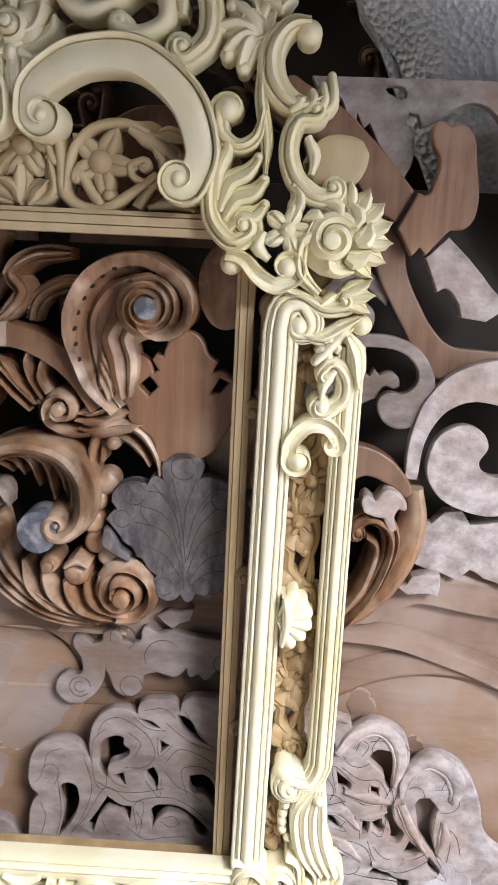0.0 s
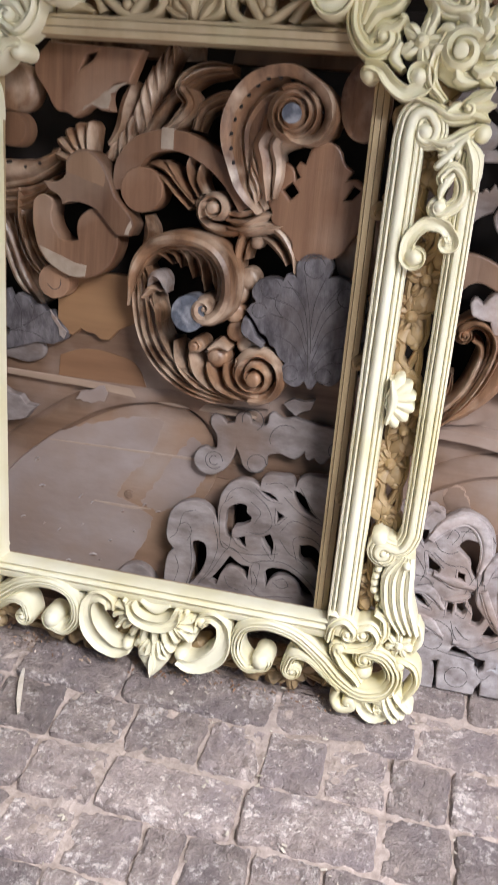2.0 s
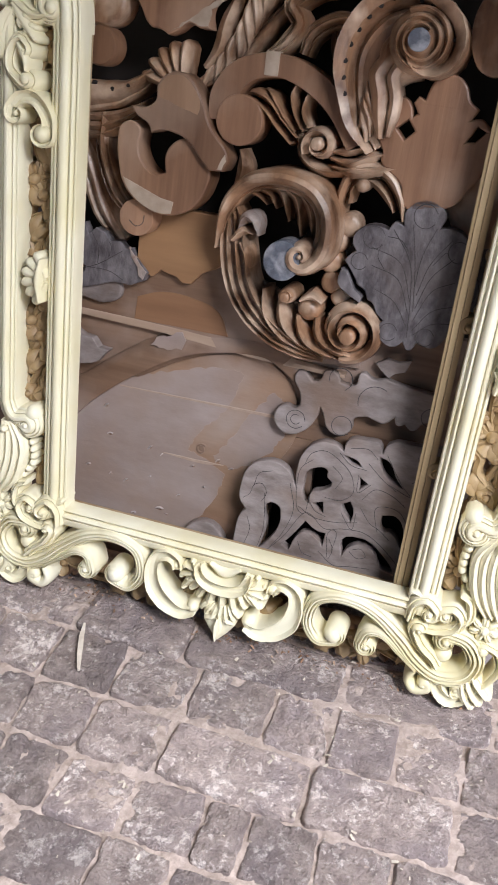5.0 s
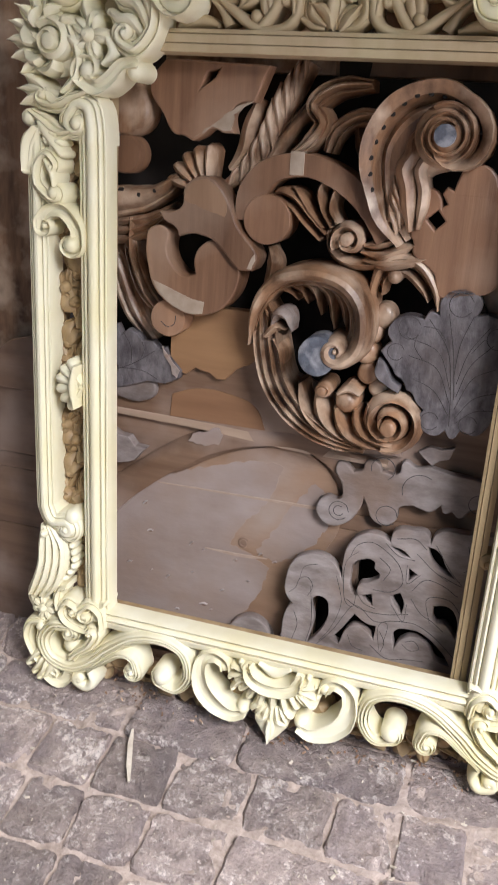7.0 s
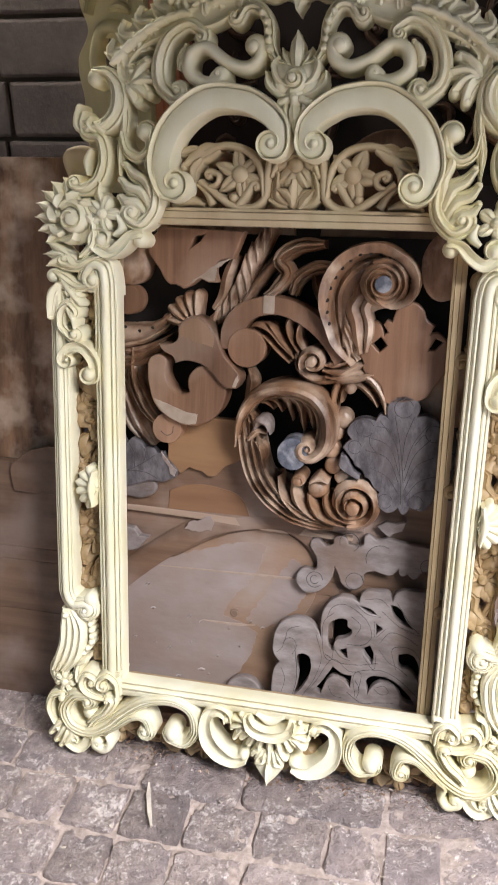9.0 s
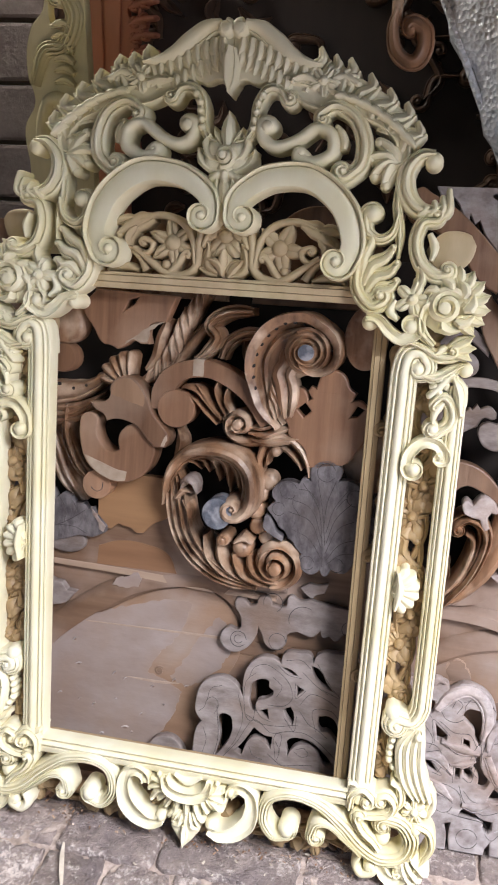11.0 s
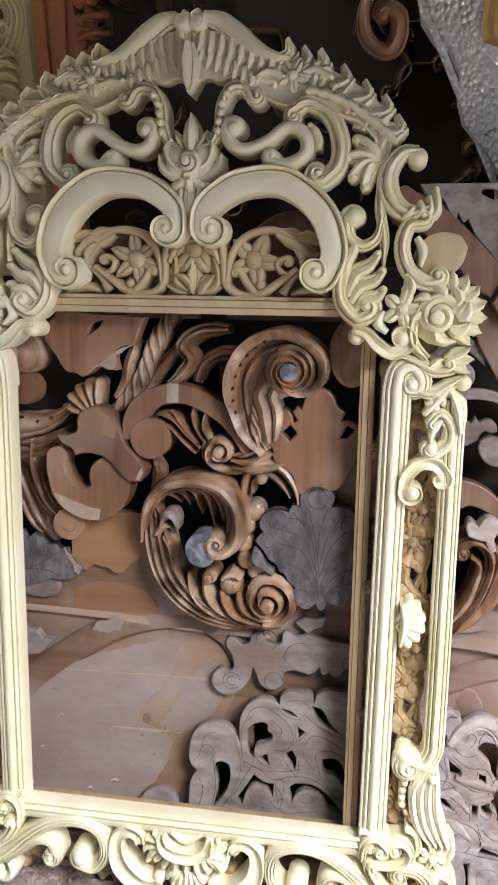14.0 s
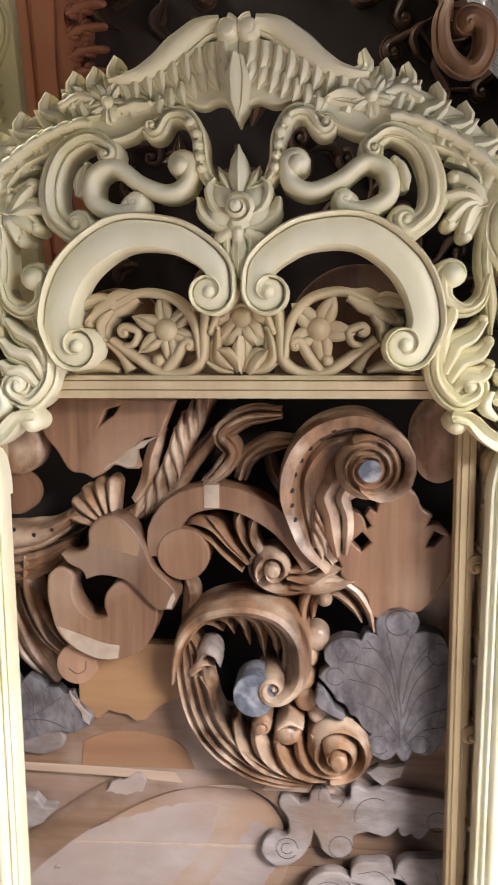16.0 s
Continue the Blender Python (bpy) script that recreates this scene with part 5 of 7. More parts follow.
# sawn blanks laid on the carving
scroll(P, TEAKFLAT, [(0.092, 0.872), (0.065, 0.915), (0.025, 0.95), (-0.03, 0.97), (-0.085, 0.96), (-0.115, 0.925), (-0.116, 0.885)], (0.012, 0.015, 0.017, 0.017, 0.018, 0.022, 0.024), 0.03, -0.105, -0.13, FLAT, name="sawn_scroll", label="flat sawn scroll blank not yet carved")
board(P, TEAKFLAT, ellipse_arc(-0.088, 0.888, 0.037, 0.037, 0, 324, 10), (), -0.13, -0.0735, "sawn_scroll")
bm = bmesh.new()
box(bm, -0.058, -0.036, 0.0735, 0.09, 0.955, 0.989, 0.002)
part("splice", bm, PALEND, P)
board(P, TEAKFLAT, [(-0.262, 0.888, 1), (-0.235, 0.89), (-0.222, 0.9), (-0.22, 0.923), (-0.207, 0.939), (-0.182, 0.944), (-0.163, 0.933), (-0.144, 0.906), (-0.13, 0.875), (-0.096, 0.834), (-0.096, 0.825), (-0.103, 0.81, 1), (-0.125, 0.809, 1), (-0.14, 0.823), (-0.164, 0.848), (-0.184, 0.856), (-0.208, 0.858), (-0.226, 0.852, 1), (-0.231, 0.864), (-0.251, 0.875)], (), -0.115, -0.062, "sawn_blank", "flat sawn leaf blank", 0.003)
board(P, TEAKFLAT, [(-0.278, 0.861), (-0.286, 0.834), (-0.282, 0.8), (-0.271, 0.767), (-0.245, 0.743), (-0.205, 0.729), (-0.169, 0.735), (-0.143, 0.754), (-0.128, 0.783), (-0.126, 0.808), (-0.138, 0.831), (-0.153, 0.844), (-0.172, 0.85), (-0.192, 0.84), (-0.203, 0.819), (-0.2, 0.795, 1), (-0.219, 0.791), (-0.239, 0.805), (-0.249, 0.826), (-0.25, 0.86)], (), -0.125, -0.072, "sawn_blank", "thick ring-shaped blank with a pale sawn edge", 0.003)
board(P, PALEND, [(-0.272, 0.779, 1), (-0.204, 0.755, 1), (-0.182, 0.752, 1), (-0.185, 0.733, 1), (-0.205, 0.731), (-0.228, 0.737), (-0.252, 0.751), (-0.266, 0.767)], (), -0.12, -0.0712, "pale_face", "pale freshly sawn patch", 0.0003)
board(P, TEAKFLAT, ellipse_arc(-0.25, 0.716, 0.03, 0.03, 0, 324, 10), (), -0.14, -0.085, "dowel", "round wooden dowel end")
pencil(P, [(-0.262, 0.71), (-0.25, 0.702), (-0.238, 0.708), (-0.236, 0.722)], -0.0848, 0.0006)
board(P, TEAKFLAT, [(0.119, 0.93), (0.126, 0.945), (0.138, 0.951), (0.154, 0.95), (0.165, 0.941), (0.17, 0.926, 1), (0.176, 0.93, 1), (0.167, 0.944, 1), (0.173, 0.954, 1), (0.183, 0.95, 1), (0.186, 0.963), (0.192, 0.977), (0.206, 0.986), (0.223, 0.986), (0.238, 0.974), (0.246, 0.956), (0.261, 0.946, 1), (0.253, 0.931, 1), (0.266, 0.934), (0.276, 0.928), (0.29, 0.907), (0.289, 0.873), (0.271, 0.838), (0.252, 0.811), (0.222, 0.801), (0.179, 0.799), (0.169, 0.83), (0.134, 0.859), (0.134, 0.872), (0.127, 0.885)], ([(0.149, 0.907, 1), (0.164, 0.921, 1), (0.176, 0.906, 1), (0.163, 0.893, 1)], [(0.251, 0.9, 1), (0.264, 0.923, 1), (0.277, 0.917, 1), (0.264, 0.902, 1)]), -0.115, -0.088, "sawn_blank", "broad sawn leaf blank with a square hole", 0.003)
board(P, TEAKFLAT, [(-0.29, 1.07), (-0.264, 1.109, 1), (-0.1, 1.104, 1), (-0.112, 1.074), (-0.121, 1.053, 1), (-0.145, 1.05), (-0.156, 1.035), (-0.152, 1.008, 1), (-0.169, 1.008, 1), (-0.186, 1.013), (-0.203, 1.001), (-0.218, 0.994, 1), (-0.233, 1.001), (-0.248, 1.003), (-0.267, 1.03)], ([(-0.206, 1.07, 1), (-0.196, 1.092, 1), (-0.178, 1.097, 1), (-0.186, 1.084, 1)],), -0.12, -0.085, "sawn_blank", "", 0.003)
rope(P, TEAK, [(-0.05, 1.115), (-0.062, 1.098), (-0.089, 1.053), (-0.115, 0.996), (-0.145, 0.955), (-0.17, 0.935)], 0.021, 9, 0.026, -0.135, -0.16)
scroll(P, TEAK, [(-0.02, 1.08), (-0.043, 1.055), (-0.082, 1.012), (-0.109, 0.973), (-0.155, 0.939), (-0.2, 0.92)], (0.01, 0.013, 0.014, 0.013, 0.012, 0.008), 0.026, -0.145, -0.17, RINGED, name="stem_scroll")
scroll(P, TEAK, [(-0.125, 1.06), (-0.14, 1.02), (-0.146, 0.985), (-0.165, 0.955)], (0.006, 0.011, 0.013, 0.008), 0.024, -0.135, -0.16, KEEL, name="leaf_stalk")
fan(P, TEAK, -0.193, 0.915, 0.078, 84, 172, 5, 0.036, -0.125, -0.15, 0.2, name="fluted_shell", label="worn fluted leaf end")
stain([(-0.214, 0.999), (-0.145, 1.049), (-0.123, 1.053), (-0.152, 1.036), (-0.156, 1.012), (-0.168, 1.01), (-0.186, 1.015)], 0.0015, 3, -0.0846, "pale_face", PALEND)
stain([(-0.22, 0.908), (-0.217, 0.921), (-0.205, 0.936), (-0.182, 0.941), (-0.165, 0.931), (-0.148, 0.906), (-0.15, 0.888), (-0.18, 0.894)], 0.0012, 6, -0.0616, "pale_face", material("tan_sawn_face", (0.33, 0.2, 0.12), (0.22, 0.125, 0.07), 0.5, 24, (1, 1, 0.1), 0.2, 90))
stain([(-0.112, 0.812), (-0.104, 0.813), (-0.098, 0.826), (-0.1, 0.836), (-0.108, 0.824)], 0.001, 6, -0.0614, "pale_face", PALEND)
BAR = scroll(P, TEAK, [(-0.41, 0.886), (-0.358, 0.892), (-0.307, 0.902), (-0.27, 0.92), (-0.245, 0.94)], (0.022, 0.026, 0.022, 0.014, 0.008), 0.034, -0.13, -0.16, RINGED, name="stem_scroll", label="low scroll with drilled dots")
for u, v, q in ((-0.345, 0.911, 0.0055), (-0.311, 0.907, 0.0035), (-0.284, 0.915, 0.003)):
    w = on_surface(BAR, u, v)
    bm = bmesh.new()
    dome(bm, u, v, q, 0.0008, w, w - 0.004, 9, 2)
    part("drilled_dot", bm, DARK, BAR)
for off in (0.0, 0.016, 0.03):
    scroll(P, TEAK, [(-0.41, 0.862 - off), (-0.35, 0.862 - off), (-0.3, 0.872 - off * 0.7), (-0.25, 0.9 - off * 0.3)], (0.007, 0.008, 0.008, 0.004), 0.026, -0.14, -0.17, KEEL, name="leaf_stalk")
scroll(P, TEAK, [(-0.4, 0.84), (-0.37, 0.78), (-0.34, 0.71), (-0.3, 0.66)], (0.018, 0.026, 0.026, 0.014), 0.022, -0.165, -0.18, SOFT, name="stem_scroll")
scroll(P, TEAK, [(0.028, 1.045), (0.036, 1.005), (0.056, 0.968), (0.085, 0.925)], (0.006, 0.012, 0.012, 0.006), 0.03, -0.145, -0.165, KEEL, name="leaf_stalk")
scroll(P, TEAK, [(-0.09, 0.845), (-0.084, 0.82), (-0.088, 0.79), (-0.098, 0.765)], (0.005, 0.012, 0.011, 0.003), 0.03, -0.13, -0.15, KEEL, name="leaf_stalk")
knob(P, TEAK, -0.337, 0.826, 0.014, 0.02, -0.135, -0.16, name="bud")
scroll(P, TEAK, [(0.05, 1.085), (0.0, 1.08), (-0.035, 1.055), (-0.02, 1.03), (-0.04, 1.0), (-0.06, 0.985)], (0.008, 0.014, 0.016, 0.014, 0.014, 0.008), 0.035, -0.12, -0.15, SOFT, name="stem_scroll")
scroll(P, TEAK, [(-0.01, 0.99), (0.0, 1.02), (0.03, 1.04), (0.07, 1.045)], (0.01, 0.014, 0.014, 0.008), 0.03, -0.13, -0.15, SOFT, name="stem_scroll")
scroll(P, TEAK, [(-0.335, 0.87), (-0.335, 0.81), (-0.31, 0.75), (-0.27, 0.71)], (0.012, 0.016, 0.018, 0.012), 0.03, -0.145, -0.17, SOFT, name="stem_scroll")
lathe(P, TEAKFLAT, -0.335, 0.968, [(0.03, -0.115), (0.03, -0.095), (0.027, -0.09), (0.016, -0.089)], -0.13, name="dowel")
lathe(P, TEAK, -0.334, 1.036, [(0.041, -0.13), (0.041, -0.098), (0.036, -0.092), (0.034, -0.091)], -0.14, name="dowel", label="orange-brown round end")
board(P, TEAK, ellipse_arc(0.268, 1.05, 0.04, 0.06, 0, 324, 10), (), -0.13, -0.095, "dowel")
board(P, TEAK, ellipse_arc(0.3, 0.82, 0.06, 0.07, 0, 324, 10), (), -0.15, -0.13, "sawn_blank")

# broad blanks that show through the arches
board(P, TEAKFLAT, [(0.03, 1.1, 1), (0.05, 1.2), (0.09, 1.27), (0.16, 1.295), (0.23, 1.27), (0.29, 1.2), (0.31, 1.1, 1)], ([(0.19, 1.2), (0.215, 1.235), (0.235, 1.2), (0.21, 1.17)],), -0.19, -0.165, "sawn_blank", "round-topped blank high on the panel", 0.003)
board(P, TEAK, [(-0.3, 1.1, 1), (-0.29, 1.2), (-0.22, 1.26), (-0.15, 1.25), (-0.13, 1.22, 1), (-0.08, 1.24), (-0.03, 1.19), (-0.02, 1.1, 1)], ([(-0.2, 1.2), (-0.17, 1.225), (-0.15, 1.19), (-0.18, 1.165)], [(-0.1, 1.19), (-0.08, 1.21), (-0.06, 1.17)]), -0.19, -0.165, "sawn_blank", "", 0.003)

# right of the frame: acanthus, sawn struts and rings of the same panel
ARCHED = [(-1, 0.0), (-0.97, 0.5), (-0.8, 0.8), (-0.4, 1.0), (0.1, 0.92), (0.45, 0.7), (0.7, 0.42), (0.95, 0.2), (1, 0.0)]
scroll(P, TEAK, [(0.45, 0.548), (0.5, 0.597), (0.53, 0.64), (0.548, 0.682), (0.556, 0.726), (0.55, 0.775)], (0.006, 0.018, 0.022, 0.023, 0.02, 0.016), 0.04, -0.125, -0.15, ARCHED, name="acanthus", label="curled acanthus leaf with long veins")
scroll(P, TEAK, [(0.45, 0.55), (0.491, 0.601), (0.515, 0.651), (0.524, 0.698), (0.51, 0.724), (0.487, 0.731), (0.466, 0.718)], (0.004, 0.011, 0.013, 0.014, 0.014, 0.011, 0.006), 0.055, -0.12, -0.15, SOFT, end=(0.011, 1), name="acanthus")
scroll(P, TEAK, [(0.43, 0.55), (0.48, 0.61), (0.499, 0.662), (0.501, 0.69), (0.486, 0.702)], (0.004, 0.009, 0.01, 0.009, 0.004), 0.045, -0.12, -0.15, ROUND, name="acanthus")
scroll(P, TEAK, [(0.42, 0.55), (0.455, 0.6), (0.462, 0.64)], (0.004, 0.014, 0.004), 0.03, -0.125, -0.15, SOFT, name="acanthus")
board(P, TEAKFLAT, [(0.37, 0.83, 1), (0.448, 0.838), (0.477, 0.836), (0.506, 0.824), (0.529, 0.804), (0.546, 0.777), (0.546, 0.769), (0.538, 0.764, 1), (0.52, 0.777), (0.503, 0.786), (0.482, 0.793), (0.47, 0.79), (0.455, 0.779), (0.37, 0.77, 1)], (), -0.12, -0.085, "sawn_blank", "", 0.003)
board(P, TEAKFLAT, [(0.34, 1.33), (0.363, 1.32), (0.399, 1.301), (0.422, 1.285), (0.449, 1.261), (0.482, 1.228), (0.516, 1.19, 1), (0.494, 1.148, 1), (0.467, 1.164), (0.424, 1.213), (0.381, 1.25), (0.32, 1.28)], (), -0.135, -0.105, "sawn_strut", "broad brown sawn strut", 0.003)
board(P, TEAKFLAT, [(0.533, 1.27), (0.54, 1.279), (0.557, 1.273, 1), (0.569, 1.277), (0.584, 1.268), (0.595, 1.227), (0.601, 1.17), (0.594, 1.149), (0.584, 1.141, 1), (0.567, 1.139), (0.561, 1.134, 1), (0.537, 1.105, 1), (0.528, 1.115, 1), (0.518, 1.103, 1), (0.496, 1.139, 1), (0.52, 1.187, 1), (0.533, 1.185), (0.54, 1.2), (0.545, 1.23), (0.535, 1.25)], (), -0.12, -0.0935, "sawn_blank", "", 0.003)
board(P, TEAKFLAT, [(0.46, 1.16), (0.472, 1.167), (0.49, 1.14), (0.51, 1.115), (0.518, 1.08), (0.539, 1.038), (0.565, 1.0), (0.588, 0.982), (0.616, 0.978), (0.9, 0.975, 1), (0.9, 0.9, 1), (0.6, 0.93), (0.548, 0.945), (0.527, 0.988), (0.5, 1.035), (0.479, 1.073), (0.469, 1.112)], (), -0.14, -0.12, "sawn_strut", "", 0.003)
board(P, TEAK, [(0.36, 1.1), (0.44, 1.08), (0.44, 1.0), (0.36, 0.98)], (), -0.19, -0.16, "sawn_blank")
FLESH = material("pale_torn_fibre", (0.43, 0.29, 0.21), (0.31, 0.2, 0.14), 0.6, 50, (1, 1, 1), 0.6, 140)
for p in ([(0.482, 0.402), (0.49, 0.422), (0.506, 0.429), (0.518, 0.421), (0.532, 0.392), (0.513, 0.38), (0.494, 0.378)], [(0.583, 0.346), (0.599, 0.35), (0.615, 0.326), (0.596, 0.312)], [(0.45, 0.456), (0.47, 0.463), (0.482, 0.446), (0.475, 0.43), (0.461, 0.406)]):
    stain([(0.51 + (u - 0.51) * 1.02, v + 0.003) for u, v in p], 0.0035, 9, -0.1461, "torn_rim", FLESH)
    stain(p, 0.0032, 5, -0.1455, "torn_patch", DUSTY)
scroll(P, DUSTY, [(0.40, 0.545), (0.5, 0.568), (0.58, 0.612), (0.72, 0.6), (0.95, 0.56)], (0.008, 0.024, 0.036, 0.03, 0.02), 0.02, -0.148, -0.16, STEP, name="ledge")
scroll(P, DUSTY, [(0.38, 0.525), (0.5, 0.53), (0.6, 0.512), (0.75, 0.455), (0.9, 0.36)], (0.012, 0.016, 0.018, 0.02, 0.02), 0.022, -0.148, -0.16, STEP, name="ledge")

# ---- grey sawn boards laid against the panel ----


def grey(label, *boards, name="fretwork_board", mat=GREY, rough=0.0):
    g = thing(name, label, "fretwork", group="grey sawn boards")
    for k, (out, holes, *rest) in enumerate(boards):
        board(g, mat, ragged(out, rough, 7 * k + len(out)) if rough else out, [wider(q, 1.05) for q in holes], *rest)
    return g


PALER = material("scraped_pale_wood", (0.56, 0.54, 0.55), (0.33, 0.3, 0.3), 0.5, 40, (1, 1, 0.2), 0.5, 120, (0.3, 0.24, 0.22), 22, 0.8)
L = "grey sawn fretwork board with pencilled carving lines"
SHELL = grey("dark grey sawn leaf-shaped blank with pencilled ribs", ([(0.104, 0.706, 1), (0.112, 0.716), (0.12, 0.722, 1), (0.112, 0.736), (0.118, 0.754), (0.132, 0.764), (0.148, 0.766), (0.164, 0.762, 1), (0.172, 0.775), (0.186, 0.771, 1), (0.184, 0.79), (0.194, 0.807), (0.216, 0.815), (0.236, 0.808), (0.246, 0.792), (0.24, 0.775, 1), (0.26, 0.778), (0.279, 0.77), (0.287, 0.756, 1), (0.3, 0.752), (0.31, 0.732), (0.302, 0.712, 1), (0.315, 0.7), (0.31, 0.676), (0.292, 0.664, 1), (0.298, 0.645), (0.284, 0.628, 1), (0.278, 0.606), (0.262, 0.592), (0.246, 0.596), (0.24, 0.598, 1), (0.228, 0.582), (0.217, 0.594, 1), (0.206, 0.584), (0.19, 0.585), (0.177, 0.598), (0.174, 0.612), (0.18, 0.622, 1), (0.168, 0.632), (0.158, 0.647), (0.15, 0.65, 1), (0.143, 0.664), (0.13, 0.672), (0.126, 0.68, 1), (0.118, 0.69)], (), -0.12, -0.088, "board", "", 0.002), ([(0.103, 0.695, 1), (0.112, 0.69, 1), (0.128, 0.664, 1), (0.142, 0.655, 1), (0.14, 0.645, 1), (0.116, 0.657), (0.101, 0.67)], (), -0.105, -0.078, "offcut"), name="shell_blank", mat=GREYDARK)
FRET0 = grey(L, ([(0.018, 0.412), (0.034, 0.435), (0.057, 0.434), (0.059, 0.458), (0.045, 0.488), (0.054, 0.502), (0.077, 0.487, 1), (0.09, 0.492), (0.096, 0.509), (0.118, 0.508), (0.124, 0.495, 1), (0.15, 0.495), (0.158, 0.519), (0.18, 0.511), (0.2, 0.516, 1), (0.235, 0.51), (0.271, 0.507), (0.301, 0.503, 1), (0.305, 0.451, 1), (0.278, 0.454), (0.258, 0.435), (0.245, 0.444, 1), (0.233, 0.439), (0.226, 0.452, 1), (0.209, 0.437), (0.196, 0.439), (0.18, 0.444, 1), (0.159, 0.435), (0.157, 0.414), (0.138, 0.399), (0.116, 0.406), (0.105, 0.429), (0.098, 0.442, 1), (0.093, 0.42), (0.071, 0.39), (0.045, 0.381), (0.025, 0.392)], (), -0.146, -0.128, "board", "", 0.003))
FRET_HOLES = (
    [(0.033, 0.248), (0.053, 0.251), (0.061, 0.234), (0.059, 0.208), (0.041, 0.171), (0.028, 0.155, 1), (0.037, 0.201)],
    [(0.096, 0.325), (0.108, 0.338), (0.131, 0.34), (0.133, 0.327), (0.143, 0.317), (0.129, 0.301), (0.11, 0.292), (0.108, 0.27, 1), (0.098, 0.275), (0.094, 0.304)],
    [(0.116, 0.271, 1), (0.133, 0.278, 1), (0.137, 0.257, 1), (0.124, 0.261)],
    [(0.166, 0.282, 1), (0.181, 0.291, 1), (0.189, 0.273), (0.187, 0.251, 1), (0.172, 0.269)],
    [(0.19, 0.34, 1), (0.205, 0.331, 1), (0.192, 0.318, 1)],
    [(0.217, 0.385, 1), (0.232, 0.381), (0.252, 0.352), (0.265, 0.338, 1), (0.24, 0.347), (0.224, 0.363)],
    [(0.239, 0.279, 1), (0.263, 0.282), (0.279, 0.264), (0.282, 0.225, 1), (0.261, 0.249), (0.245, 0.25)],
    [(0.108, 0.233, 1), (0.131, 0.219), (0.147, 0.218, 1), (0.145, 0.192, 1), (0.133, 0.203), (0.113, 0.211), (0.1, 0.205), (0.085, 0.168, 1), (0.07, 0.174, 1), (0.087, 0.197)],
    [(0.18, 0.216), (0.21, 0.225), (0.23, 0.22), (0.251, 0.205), (0.27, 0.186), (0.279, 0.171, 1), (0.255, 0.177), (0.241, 0.2), (0.217, 0.213), (0.193, 0.203), (0.182, 0.183, 1)],
    [(0.157, 0.374, 1), (0.178, 0.37), (0.19, 0.36, 1), (0.172, 0.362)],
    [(0.285, 0.35, 1), (0.3, 0.36), (0.305, 0.33, 1)])
FRET2_HOLES = (
    [(0.531, 0.341), (0.543, 0.343), (0.562, 0.335), (0.565, 0.317), (0.564, 0.293), (0.56, 0.271, 1), (0.55, 0.287), (0.548, 0.299), (0.538, 0.31), (0.521, 0.324, 1)],
    [(0.605, 0.258), (0.623, 0.263, 1), (0.639, 0.244, 1), (0.632, 0.226), (0.631, 0.205), (0.636, 0.18), (0.647, 0.157, 1), (0.627, 0.177), (0.613, 0.198), (0.606, 0.227)],
    [(0.453, 0.349, 1), (0.466, 0.35, 1), (0.467, 0.332), (0.462, 0.323, 1), (0.455, 0.332)],
    [(0.473, 0.3, 1), (0.497, 0.281, 1), (0.494, 0.27), (0.478, 0.269, 1)],
    [(0.529, 0.279, 1), (0.541, 0.276, 1), (0.542, 0.26, 1), (0.53, 0.258, 1)],
    [(0.564, 0.252, 1), (0.569, 0.222), (0.588, 0.197, 1), (0.578, 0.179), (0.565, 0.181, 1), (0.565, 0.205), (0.554, 0.217, 1), (0.556, 0.237)],
    [(0.52, 0.217, 1), (0.531, 0.218, 1), (0.529, 0.194, 1), (0.52, 0.191, 1)],
    [(0.535, 0.219, 1), (0.553, 0.221, 1), (0.549, 0.197), (0.538, 0.202, 1)],
    [(0.598, 0.183, 1), (0.617, 0.166, 1), (0.604, 0.155), (0.587, 0.155, 1)],
    [(0.632, 0.155, 1), (0.643, 0.142), (0.655, 0.124, 1), (0.642, 0.128), (0.63, 0.144)],
    [(0.546, 0.13), (0.583, 0.113), (0.602, 0.111, 1), (0.602, 0.093), (0.595, 0.084, 1), (0.586, 0.091), (0.584, 0.106), (0.552, 0.11), (0.535, 0.113, 1)],
    [(0.446, 0.224, 1), (0.467, 0.222), (0.484, 0.202, 1), (0.472, 0.204), (0.458, 0.214)])
FRET = thing("fretwork_board", L, "fretwork", group="grey sawn boards")
FRET_BOARD = board(FRET, GREY, [(-0.026, 0.09, 1), (-0.021, 0.162), (-0.014, 0.216), (-0.005, 0.228, 1), (-0.018, 0.245), (-0.02, 0.274), (-0.009, 0.312), (0.017, 0.33), (0.05, 0.33), (0.074, 0.308), (0.079, 0.298, 1), (0.078, 0.33), (0.085, 0.363), (0.107, 0.387), (0.132, 0.391), (0.154, 0.382, 1), (0.159, 0.403), (0.19, 0.41), (0.212, 0.409), (0.22, 0.393, 1), (0.228, 0.412), (0.275, 0.42), (0.325, 0.425, 1), (0.335, 0.09, 1)], FRET_HOLES, -0.127, -0.106, "board", "", 0.002)
